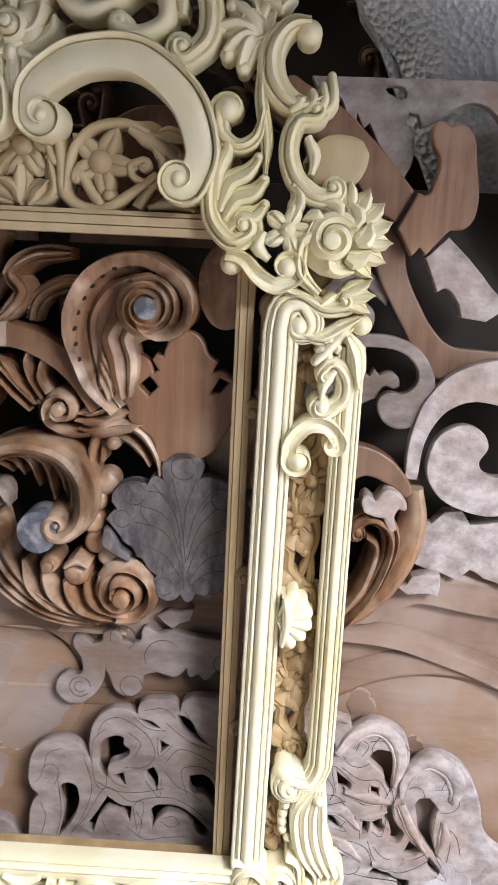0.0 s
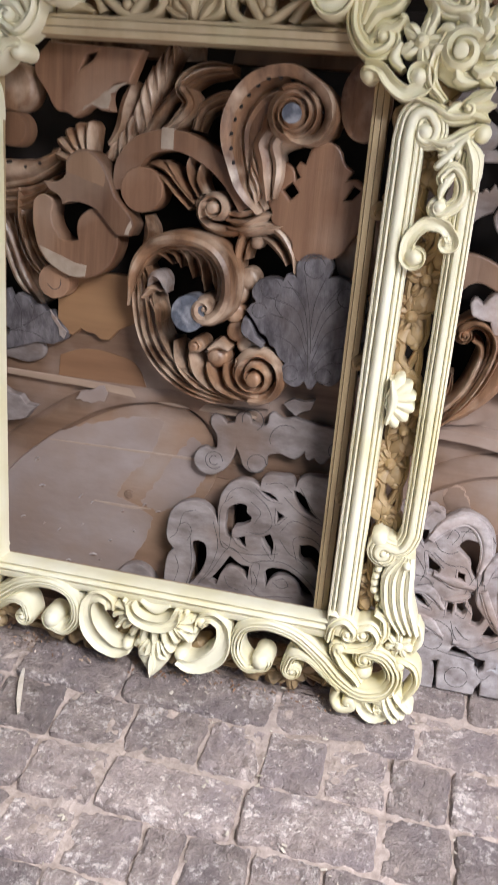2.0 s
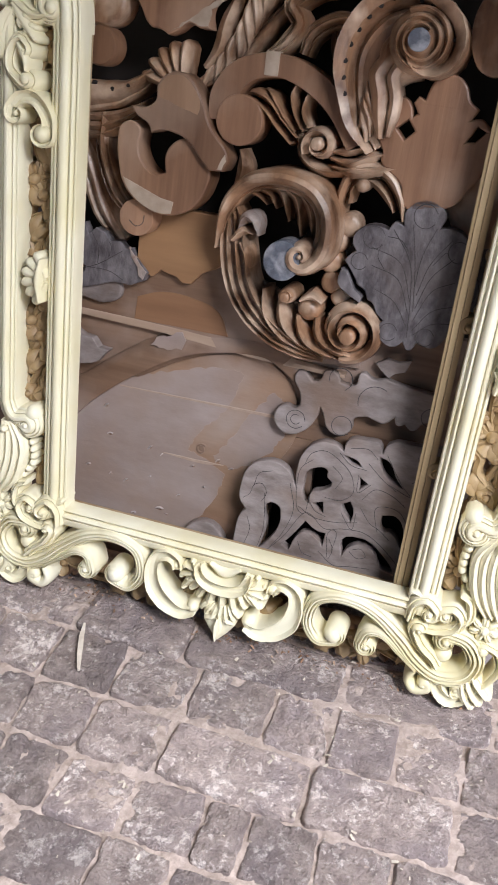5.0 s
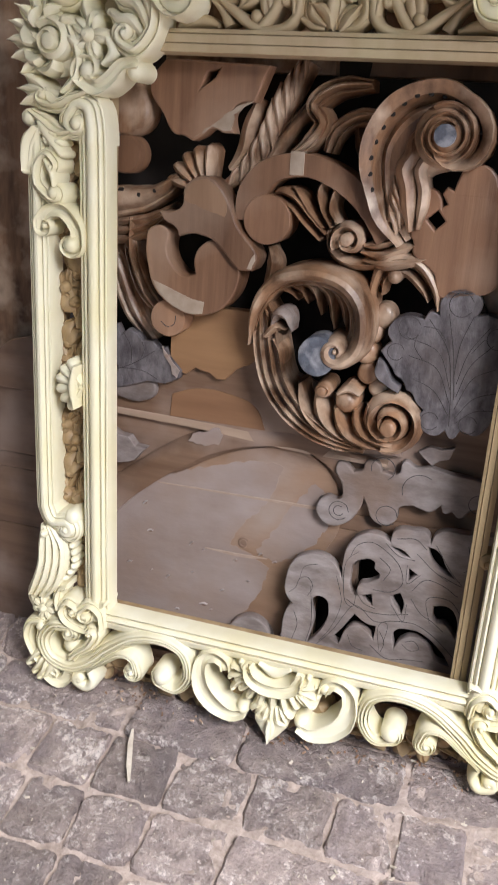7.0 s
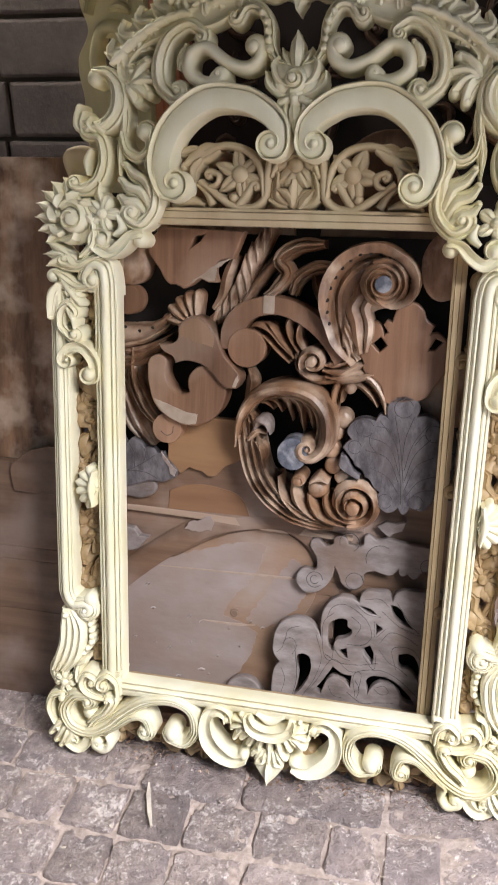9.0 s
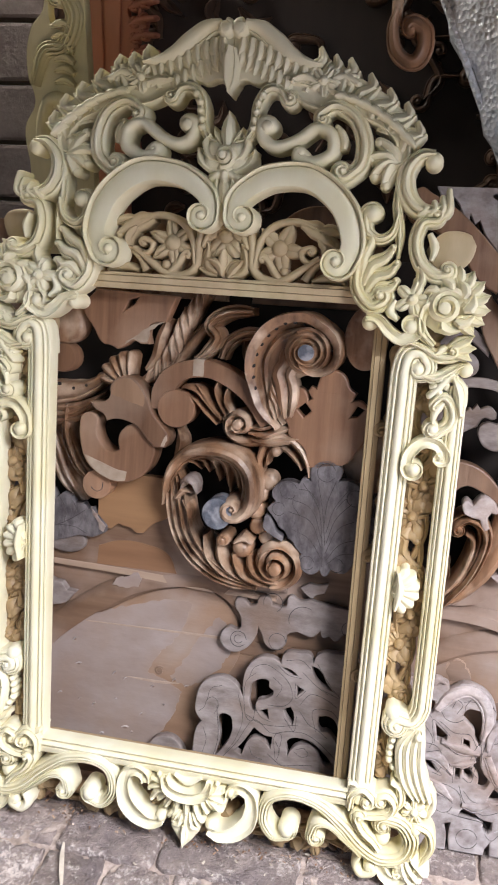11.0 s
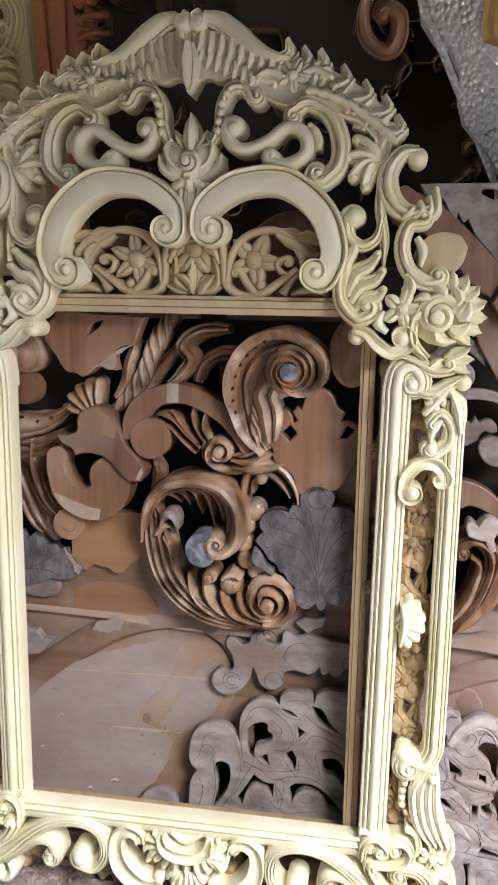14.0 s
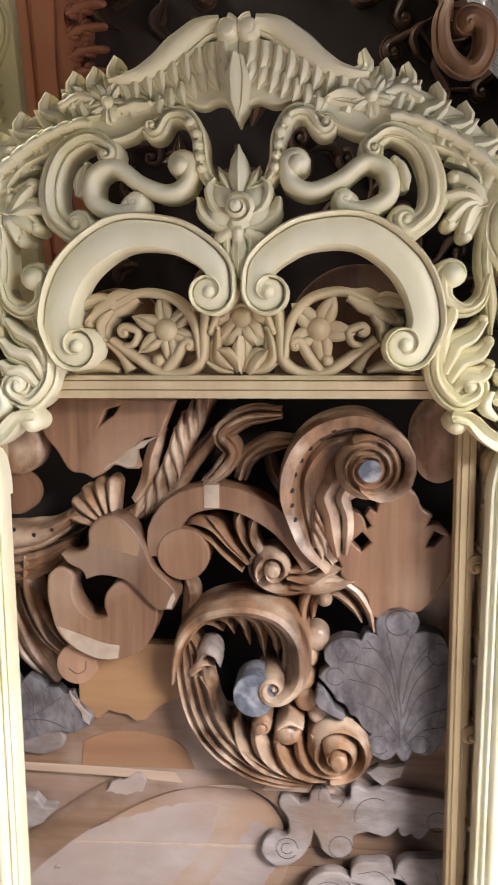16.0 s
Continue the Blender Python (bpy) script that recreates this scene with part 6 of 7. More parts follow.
for p in ([(-0.012, 0.25), (0.0, 0.262), (0.005, 0.28), (0.02, 0.286), (0.03, 0.27), (0.022, 0.25)], [(0.005, 0.278), (0.012, 0.305), (0.035, 0.315)], [(0.07, 0.3), (0.083, 0.25), (0.07, 0.2), (0.05, 0.165)], [(0.0, 0.215), (0.008, 0.19), (0.0, 0.155)],
          [(0.09, 0.34), (0.1, 0.365), (0.125, 0.375), (0.155, 0.36), (0.175, 0.34), (0.183, 0.31), (0.165, 0.29), (0.135, 0.288)], [(0.14, 0.35), (0.16, 0.332), (0.15, 0.308)], [(0.09, 0.26), (0.12, 0.245), (0.16, 0.245), (0.2, 0.255)], [(0.165, 0.39), (0.195, 0.395), (0.215, 0.38)], [(0.2, 0.37), (0.23, 0.345), (0.255, 0.33)],
          [(0.2, 0.3), (0.22, 0.325), (0.25, 0.32), (0.275, 0.305)], [(0.2, 0.285), (0.22, 0.26), (0.24, 0.25), (0.26, 0.235)], [(0.14, 0.18), (0.17, 0.16), (0.2, 0.165), (0.235, 0.17)], [(0.195, 0.195), (0.21, 0.185), (0.225, 0.192), (0.215, 0.205), (0.2, 0.2)], [(0.1, 0.19), (0.11, 0.17), (0.13, 0.165)], [(0.155, 0.21), (0.165, 0.19), (0.16, 0.17)], [(0.28, 0.4), (0.29, 0.37), (0.31, 0.35)]):
    pencil(FRET_BOARD, p, -0.1058, 0.0004)
board_left = grey("grey sawn leaf blank with a split pale edge", ([(-0.46, 0.715, 1), (-0.4, 0.7, 1), (-0.38, 0.705, 1), (-0.372, 0.684, 1), (-0.359, 0.688, 1), (-0.35, 0.67, 1), (-0.337, 0.682, 1), (-0.32, 0.676, 1), (-0.309, 0.664, 1), (-0.29, 0.666, 1), (-0.28, 0.655, 1), (-0.269, 0.657, 1), (-0.26, 0.644, 1), (-0.236, 0.62, 1), (-0.242, 0.605, 1), (-0.267, 0.593, 1), (-0.299, 0.594, 1), (-0.331, 0.582, 1), (-0.37, 0.573), (-0.39, 0.578), (-0.372, 0.59, 1), (-0.355, 0.612), (-0.372, 0.616, 1), (-0.384, 0.625, 1), (-0.4, 0.6, 1), (-0.46, 0.6, 1)], (), -0.14, -0.118, "board", "", 0.002), name="leaf_blank", mat=GREYDARK)
board(board_left, CHIPPED, ragged([(-0.274, 0.658), (-0.258, 0.643), (-0.238, 0.62), (-0.243, 0.606), (-0.252, 0.612), (-0.256, 0.628), (-0.268, 0.642)], 0.002, 6), (), -0.125, -0.1165, "split_facet", "freshly split pale edge", 0.001)
for p in ([(-0.38, 0.6), (-0.33, 0.62), (-0.285, 0.65)], [(-0.35, 0.612), (-0.31, 0.612), (-0.28, 0.6)], [(-0.33, 0.622), (-0.33, 0.65), (-0.345, 0.675)], [(-0.31, 0.635), (-0.305, 0.65), (-0.31, 0.662)]):
    pencil(board_left.children[0], p, -0.1178, 0.0006)
grey("small grey offcut with a splintered corner", ([(-0.42, 0.52), (-0.38, 0.5), (-0.35, 0.49), (-0.302, 0.462, 1), (-0.34, 0.437), (-0.38, 0.43), (-0.43, 0.45)], (), -0.142, -0.12, "board"), name="offcut", rough=0.005)
grey("tiny grey offcut on the plank", ([(0.175, 0.535), (0.195, 0.552), (0.22, 0.545), (0.235, 0.55), (0.23, 0.53), (0.2, 0.518)], (), -0.146, -0.132, "board"), name="offcut", rough=0.005)
grey("grey round-topped offcut behind the bottom rail", (ellipse_arc(-0.085, 0.118, 0.045, 0.052, 0, 344, 22), (), -0.147, -0.125, "board", "", 0.003), name="offcut")

# right of the frame
grey(L, ([(0.37, 1.337, 1), (0.62, 1.34, 1), (0.95, 1.34, 1), (0.95, 1.0, 1), (0.66, 1.15), (0.64, 1.27), (0.6, 1.31), (0.563, 1.301), (0.548, 1.288, 1), (0.532, 1.279), (0.524, 1.277, 1), (0.518, 1.292, 1), (0.505, 1.295, 1), (0.502, 1.278, 1), (0.514, 1.27, 1), (0.515, 1.232), (0.505, 1.208, 1), (0.466, 1.252, 1), (0.452, 1.279, 1), (0.444, 1.272, 1), (0.434, 1.291, 1), (0.433, 1.274, 1), (0.421, 1.289, 1), (0.413, 1.306, 1), (0.403, 1.318, 1), (0.395, 1.308, 1), (0.38, 1.318, 1)],
         ([(0.472, 1.324, 1), (0.482, 1.329, 1), (0.499, 1.32, 1), (0.495, 1.312, 1), (0.481, 1.316, 1)],), -0.16, -0.138, "board"), mat=GREYLIT)
grey(L, ([(0.38, 0.995), (0.451, 0.992), (0.478, 0.995), (0.509, 0.992), (0.538, 0.979), (0.559, 0.954), (0.568, 0.929), (0.567, 0.898), (0.552, 0.875), (0.53, 0.862), (0.505, 0.866), (0.491, 0.883), (0.489, 0.902), (0.503, 0.914), (0.523, 0.913), (0.538, 0.923), (0.543, 0.939), (0.535, 0.957), (0.516, 0.971), (0.492, 0.976), (0.452, 0.975), (0.38, 0.97)], (), -0.12, -0.098, "board", "", 0.003),
     ([(0.38, 0.945), (0.445, 0.934), (0.464, 0.931, 1), (0.469, 0.937), (0.475, 0.934, 1), (0.482, 0.946, 1), (0.489, 0.936, 1), (0.504, 0.942), (0.517, 0.934), (0.52, 0.921, 1), (0.512, 0.917), (0.499, 0.92), (0.492, 0.914, 1), (0.487, 0.902, 1), (0.474, 0.896), (0.463, 0.889), (0.445, 0.87), (0.38, 0.85)], (), -0.135, -0.112, "board", "", 0.003))
grey(L, ([(0.39, 1.085), (0.442, 1.089), (0.474, 1.075), (0.495, 1.043), (0.494, 1.032, 1), (0.472, 1.05), (0.453, 1.06), (0.449, 1.053), (0.477, 1.024), (0.478, 1.006), (0.468, 0.994), (0.442, 0.989), (0.39, 0.99)], (), -0.15, -0.13, "board", "", 0.003))
grey("large grey sawn ring with a round inner disc", ([(0.535, 0.79, 1), (0.54, 0.86), (0.565, 0.92), (0.62, 0.96), (0.7, 0.965), (0.77, 0.93), (0.79, 0.85), (0.76, 0.78), (0.69, 0.745), (0.63, 0.745), (0.575, 0.78), (0.568, 0.83), (0.59, 0.865), (0.63, 0.87), (0.65, 0.845), (0.64, 0.815), (0.67, 0.8), (0.71, 0.83), (0.7, 0.88), (0.65, 0.905), (0.6, 0.9), (0.565, 0.86), (0.553, 0.79, 1)], (), -0.115, -0.092, "board"), mat=GREYLIT)
grey("grey sawn leaf blank with a ragged edge", ([(0.555, 0.735), (0.58, 0.722), (0.6, 0.735), (0.625, 0.735), (0.645, 0.72), (0.7, 0.73), (0.8, 0.7), (0.8, 0.63), (0.7, 0.625), (0.645, 0.65), (0.625, 0.628), (0.605, 0.645), (0.57, 0.645), (0.55, 0.66), (0.558, 0.69)], (), -0.145, -0.118, "board"), ([(0.54, 0.62), (0.565, 0.64), (0.6, 0.643), (0.605, 0.61), (0.56, 0.608)], (), -0.126, -0.1, "board"), name="leaf_blank", rough=0.005, mat=GREYLIT)
grey("pale grey sawn offcut glued on", ([(0.568, 1.131, 1), (0.599, 1.103, 1), (0.629, 1.07), (0.65, 1.04), (0.63, 1.019, 1), (0.596, 1.023, 1), (0.59, 1.042, 1), (0.571, 1.062), (0.559, 1.057, 1), (0.539, 1.102, 1)], (), -0.13, -0.102, "board"), name="offcut", mat=GREYLIT)
grey("grey block glued on the acanthus leaf", ([(0.478, 0.77), (0.493, 0.763, 1), (0.509, 0.78), (0.528, 0.773), (0.538, 0.758), (0.537, 0.75), (0.527, 0.751, 1), (0.522, 0.739), (0.527, 0.721, 1), (0.519, 0.716), (0.507, 0.736, 1), (0.486, 0.74), (0.477, 0.746)], (), -0.11, -0.066, "board", "", 0.004), name="offcut", mat=GREYLIT)
FRET2 = thing("fretwork_board", "pale grey sawn fretwork board of overlapping leaves standing on the floor", "fretwork", group="grey sawn boards")
FRET2_BOARD = board(FRET2, GREYLIT, [(0.36, 0.4, 1), (0.459, 0.391, 1), (0.486, 0.392), (0.492, 0.379, 1), (0.502, 0.386), (0.519, 0.396), (0.545, 0.392), (0.568, 0.378), (0.582, 0.355), (0.586, 0.324), (0.584, 0.307, 1), (0.593, 0.325), (0.609, 0.339), (0.63, 0.343), (0.653, 0.336), (0.677, 0.315), (0.7, 0.27), (0.72, 0.2), (0.78, 0.15), (0.8, 0.038, 1), (0.604, 0.037, 1), (0.602, 0.064, 1), (0.594, 0.05, 1), (0.593, 0.036, 1), (0.525, 0.035, 1), (0.52, 0.065), (0.521, 0.095, 1), (0.509, 0.091, 1), (0.516, 0.07), (0.517, 0.034, 1), (0.38, 0.03, 1)], FRET2_HOLES, -0.131, -0.11, "board", "", 0.003)
for p, hw, up in (([(0.472, 0.334), (0.499, 0.368), (0.532, 0.38), (0.56, 0.361), (0.571, 0.323), (0.564, 0.285)], (0.008, 0.013, 0.012, 0.013, 0.011, 0.005), 0.009), ([(0.578, 0.266), (0.585, 0.302), (0.615, 0.328), (0.648, 0.317), (0.664, 0.288), (0.66, 0.262)], (0.006, 0.011, 0.0125, 0.016, 0.015, 0.008), 0.01), ([(0.577, 0.251), (0.598, 0.206), (0.622, 0.168)], (0.008, 0.009, 0.003), 0.008), ([(0.486, 0.268), (0.526, 0.256), (0.562, 0.252)], (0.004, 0.011, 0.004), 0.009), ([(0.508, 0.222), (0.534, 0.226), (0.556, 0.238)], (0.003, 0.009, 0.004), 0.008), ([(0.45, 0.228), (0.482, 0.232), (0.514, 0.202)], (0.006, 0.012, 0.004), 0.007), ([(0.461, 0.184), (0.49, 0.168), (0.52, 0.146)], (0.006, 0.013, 0.004), 0.007), ([(0.54, 0.139), (0.567, 0.137), (0.593, 0.15)], (0.005, 0.012, 0.005), 0.008), ([(0.648, 0.225), (0.652, 0.191), (0.644, 0.165)], (0.004, 0.011, 0.005), 0.008), ([(0.454, 0.372), (0.466, 0.395), (0.482, 0.39)], (0.006, 0.01, 0.004), 0.008)):
    scroll(FRET2, GREYLIT, p, hw, up, -0.112, -0.118, WING, name="carved_lobe")
board(FRET2, PALER, ragged([(0.61, 0.09), (0.63, 0.108), (0.645, 0.125), (0.653, 0.142), (0.668, 0.15), (0.682, 0.132), (0.703, 0.118), (0.711, 0.06), (0.69, 0.072), (0.676, 0.066), (0.662, 0.08), (0.645, 0.084), (0.63, 0.094)], 0.006, 3, 0.007), (), -0.115, -0.1095, "scraped_patch", "freshly scraped pale patch", 0.0003)
for p in ([(0.584, 0.345), (0.566, 0.367), (0.54, 0.368), (0.526, 0.349), (0.527, 0.335)], [(0.478, 0.335), (0.491, 0.316), (0.51, 0.312), (0.524, 0.32)], [(0.616, 0.262), (0.61, 0.278), (0.595, 0.282), (0.578, 0.265), (0.585, 0.22)], [(0.641, 0.24), (0.659, 0.241), (0.671, 0.257), (0.66, 0.28), (0.63, 0.28)], [(0.648, 0.16), (0.65, 0.199), (0.66, 0.209), (0.673, 0.194), (0.681, 0.165)], [(0.66, 0.21), (0.663, 0.18), (0.66, 0.15)],
          ellipse_arc(0.557, 0.067, 0.021, 0.021, 10, 350, 10), ellipse_arc(0.503, 0.135, 0.019, 0.019, 10, 350, 10), [(0.484, 0.35), (0.505, 0.36), (0.52, 0.35), (0.51, 0.33)], [(0.48, 0.31), (0.51, 0.29), (0.54, 0.29), (0.556, 0.265)], [(0.5, 0.26), (0.52, 0.245), (0.545, 0.25), (0.562, 0.24)], [(0.54, 0.17), (0.56, 0.15), (0.585, 0.15)], [(0.53, 0.18), (0.545, 0.145), (0.58, 0.125), (0.61, 0.135), (0.63, 0.15)],
          [(0.455, 0.26), (0.48, 0.255), (0.495, 0.225), (0.485, 0.2)], [(0.6, 0.325), (0.625, 0.32), (0.645, 0.3), (0.64, 0.28)], [(0.5, 0.34), (0.515, 0.372), (0.545, 0.378)], [(0.49, 0.25), (0.46, 0.24)], [(0.465, 0.17), (0.5, 0.178), (0.53, 0.165), (0.54, 0.14)], [(0.62, 0.1), (0.65, 0.1), (0.67, 0.075)], [(0.45, 0.3), (0.47, 0.27), (0.465, 0.25)]):
    pencil(FRET2_BOARD, p, -0.1098, 0.00045)

# pencilled carving lines
r6 = random.Random(17)
for ob, holes, w in ((FRET_BOARD, FRET_HOLES, -0.1058), (FRET2_BOARD, FRET2_HOLES, -0.1098)):
    for hole in holes:
        ring = wider(hole, 1.55)
        n = len(ring)
        k = r6.randrange(n)
        pencil(ob, [ring[(k + q) % n] for q in range(max(3, n * 2 // 3))], w, 0.0004)
for p in ([(0.222, 0.602), (0.217, 0.66), (0.205, 0.72), (0.172, 0.764)], [(0.224, 0.645), (0.214, 0.715), (0.2, 0.775)], [(0.226, 0.63), (0.246, 0.68), (0.278, 0.7)], [(0.226, 0.65), (0.241, 0.7), (0.27, 0.735)], [(0.224, 0.67), (0.236, 0.72), (0.262, 0.762)], [(0.228, 0.615), (0.252, 0.65), (0.288, 0.665)], [(0.23, 0.608), (0.255, 0.63), (0.284, 0.636)], [(0.218, 0.62), (0.192, 0.655), (0.158, 0.67)], [(0.217, 0.64), (0.192, 0.69), (0.148, 0.705)], [(0.216, 0.66), (0.192, 0.715), (0.142, 0.733)], [(0.219, 0.68), (0.222, 0.73), (0.236, 0.775)], [(0.2, 0.735), (0.186, 0.75), (0.165, 0.752)], [(0.24, 0.72), (0.256, 0.742), (0.262, 0.735)], [(0.17, 0.7), (0.155, 0.72), (0.158, 0.74)]):
    pencil(SHELL.children[0], p, -0.0878, 0.0006)
for cu, cv, r in ((0.145, 0.747, 0.017), (0.216, 0.79, 0.018), (0.192, 0.606, 0.014), (0.25, 0.608, 0.014), (0.128, 0.708, 0.013), (0.275, 0.745, 0.016)):
    pencil(SHELL.children[0], ellipse_arc(cu, cv, r, r, 20, 330, 9), -0.0878)
for cu, cv, r, a0, a1 in ((0.058, 0.412, 0.017, 0, 320), (0.058, 0.412, 0.009, 60, 330), (0.14, 0.418, 0.018, 0, 320), (0.125, 0.5, 0.02, -60, 200), (0.285, 0.465, 0.016, 0, 300), (0.19, 0.47, 0.03, 60, 200)):
    pencil(FRET0.children[0], ellipse_arc(cu, cv, r, r, a0, a1, 8), -0.128)

# ---- things in the dark above and beside the panel ----
TERRA = material("red_brown_stained_wood", (0.6, 0.255, 0.175), (0.45, 0.175, 0.115), 0.6, 14, (1, 1, 0.2), 0.2, 90, (0.52, 0.27, 0.20), 6, 0.4)
R = thing("red_fretwork_panel", "red-brown stained fretwork panel standing behind the frame", "fretwork", pose(0, 0.6, 0))
board(R, TERRA, [(-0.42, 0.0, 1), (-0.42, 1.95, 1), (-0.345, 1.95, 1), (-0.345, 0.0, 1)], (), -0.045, -0.02, "stile", bevel=0.002)
board(R, TERRA, [(-0.338, 1.0, 1), (-0.338, 1.9, 1), (-0.30, 1.9, 1), (-0.302, 1.6), (-0.308, 1.5), (-0.302, 1.3), (-0.30, 1.0, 1)], (), -0.045, -0.02, "stile")
board(R, TERRA, [(-0.305, 1.2), (-0.3, 1.9), (-0.24, 1.9), (-0.25, 1.72), (-0.262, 1.66), (-0.245, 1.62), (-0.262, 1.58), (-0.25, 1.55), (-0.27, 1.52), (-0.262, 1.48), (-0.28, 1.4)], ([(-0.29, 1.66), (-0.28, 1.68), (-0.27, 1.65)], [(-0.29, 1.58), (-0.275, 1.59), (-0.278, 1.56)]), -0.05, -0.028, "fret")
for k in range(6):
    leaf(R, TERRA, [(-0.285, 1.43 + 0.03 * k), (-0.262, 1.44 + 0.03 * k), (-0.232, 1.435 + 0.032 * k)], 0.013, 2, 0.012, -0.03, -0.045, name="leaf")

S2 = thing("second_mirror_frame", "another cream carved frame standing behind the first", "mirror frame", pose(0.045, 0.45, -0.07))
OLIVE = material("cream_primed_wood_dull", (0.76, 0.69, 0.42), (0.62, 0.55, 0.31), 0.55, 14, (1, 1, 0.25), 0.12, 120)
board(S2, OLIVE, [(-0.50, 0.07, 1), (-0.50, 1.35, 1), (-0.505, 1.42), (-0.48, 1.47), (-0.492, 1.52), (-0.48, 1.6), (-0.45, 1.64), (-0.46, 1.78, 1), (-0.37, 1.78, 1), (-0.365, 1.6), (-0.36, 0.07, 1)], ([(-0.465, 1.42), (-0.45, 1.455), (-0.428, 1.45), (-0.425, 1.4), (-0.44, 1.37)], [(-0.44, 1.64), (-0.42, 1.665), (-0.405, 1.63), (-0.42, 1.6)]), -0.05, -0.02, "fret")
scroll(S2, OLIVE, [(-0.475, 1.5), (-0.45, 1.56), (-0.41, 1.57), (-0.385, 1.62), (-0.4, 1.66)], (0.01, 0.016, 0.018, 0.016, 0.008), 0.02, -0.022, -0.04, GROOVED, end=(0.016, 1), name="scroll")
scroll(S2, OLIVE, [(-0.46, 1.38), (-0.468, 1.42), (-0.45, 1.47), (-0.42, 1.475), (-0.4, 1.44)], (0.012, 0.012, 0.012, 0.012, 0.006), 0.02, -0.022, -0.04, ROUND, name="scroll")
for k in range(6):
    leaf(S2, OLIVE, [(-0.39, 1.5 + 0.02 * k), (-0.41, 1.51 + 0.02 * k), (-0.43, 1.505 + 0.02 * k)], 0.01, 2, 0.012, -0.018, -0.03, name="leaf")

# hanging and stored carvings in the dark
HANG = thing("hanging_carving", "brown carved scroll hanging from a strip in the dark", "carving", pose(0.298, 0.48, 0))
scroll(HANG, TEAK, [(-0.026, 2.195), (-0.03, 1.6), (-0.03, 1.55)], (0.005, 0.006, 0.01), 0.012, -0.012, -0.02, ROUND, name="strip")
scroll(HANG, TEAKFLAT, [(-0.03, 1.57), (-0.036, 1.54), (-0.03, 1.505), (-0.01, 1.484), (0.012, 1.484), (0.024, 1.506), (0.022, 1.535), (0.006, 1.548)], (0.006, 0.011, 0.014, 0.016, 0.016, 0.014, 0.011, 0.006), 0.03, -0.015, -0.03, RINGED, end=(0.012, 1), name="scroll")
# teak darkened in colour so the relief hardly shows, as in deep shade
STORED = material("shade_toned_teak", (0.15, 0.085, 0.05), (0.06, 0.033, 0.02), 0.5, 20, (1, 1, 0.2), 0.3, 80)
STORE = thing("stored_panel", "carved relief panel stored at the back, coloured dark for the shade there", "carved panel", pose(0, 0.95, 0, -3))
# board coloured near black: the dimness of the background put into its colour
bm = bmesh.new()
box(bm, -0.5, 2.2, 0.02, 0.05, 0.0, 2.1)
part("panel_board", bm, material("shade_black_teak", (0.045, 0.03, 0.024), (0.025, 0.017, 0.013), 0.7, 10, (1, 1, 0.2), 0.3, 60), STORE)
r2 = random.Random(9)
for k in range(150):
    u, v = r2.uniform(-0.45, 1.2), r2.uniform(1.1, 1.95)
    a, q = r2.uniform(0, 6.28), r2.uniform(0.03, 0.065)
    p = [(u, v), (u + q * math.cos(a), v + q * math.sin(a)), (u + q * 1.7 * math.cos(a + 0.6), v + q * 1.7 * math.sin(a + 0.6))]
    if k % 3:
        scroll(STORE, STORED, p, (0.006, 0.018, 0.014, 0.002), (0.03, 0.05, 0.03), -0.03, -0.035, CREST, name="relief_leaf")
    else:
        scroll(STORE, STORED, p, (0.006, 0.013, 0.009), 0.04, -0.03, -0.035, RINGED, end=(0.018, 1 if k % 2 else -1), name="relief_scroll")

# bubble-wrapped piece and an ochre box
WRAP = bpy.data.materials.new("bubble_wrap")
WRAP.use_nodes = True
wt = WRAP.node_tree
wb = wt.nodes["Principled BSDF"]
wb.inputs["Base Color"].default_value = (0.7, 0.72, 0.77, 1)
wb.inputs["Roughness"].default_value = 0.14
wc = wt.nodes.new("ShaderNodeTexCoord")
wv = wt.nodes.new("ShaderNodeTexVoronoi")
wv.inputs["Scale"].default_value = 95
wno = wt.nodes.new("ShaderNodeTexNoise")
wno.inputs["Scale"].default_value = 9
wbu = wt.nodes.new("ShaderNodeBump")
wbu.inputs["Strength"].default_value, wbu.inputs["Distance"].default_value = 1.0, 0.006
wm = wt.nodes.new("ShaderNodeMath")
wm.operation = "ADD"
wt.links.new(wc.outputs["Object"], wv.inputs["Vector"])
wt.links.new(wc.outputs["Object"], wno.inputs["Vector"])
wt.links.new(wv.outputs["Distance"], wm.inputs[0])
wt.links.new(wno.outputs["Fac"], wm.inputs[1])
wt.links.new(wm.outputs["Value"], wbu.inputs["Height"])
wt.links.new(wbu.outputs["Normal"], wb.inputs["Normal"])
bm = bmesh.new()
bmesh.ops.create_grid(bm, x_segments=28, y_segments=40, size=0.5)
for q in bm.verts:
    x, y = q.co.x * 0.62, q.co.y * 1.7
    fold = 0.018 * math.sin(9 * x + 3 * y) + 0.012 * math.sin(23 * x - 5 * y)
    edge = 0.012 * math.sin(31 * y) * (1 if x < -0.28 else 0)
    q.co = Vector((x + edge, fold - 0.12 * (1 - (x / 0.31) ** 2), y))
ext = bmesh.ops.extrude_face_region(bm, geom=bm.faces[:])
for q in ext["geom"]:
    if isinstance(q, bmesh.types.BMVert):
        q.co.y += 0.16
wrapped = thing("wrapped_furniture", "tall piece wrapped in grey bubble wrap", "wrapped piece", pose(0.985, 0.66, 1.0, -3, -26, 0))
part("wrap", bm, WRAP, wrapped)
bm = bmesh.new()
sweep(bm, [Vector((-0.31, -0.85 + 0.034 * k)) for k in range(51)], ramp(0.007), ROUND, ramp(0.008), 0.0, -0.02)
part("wrap_fold", bm, WRAP, wrapped, "loose folded edge of the wrap")
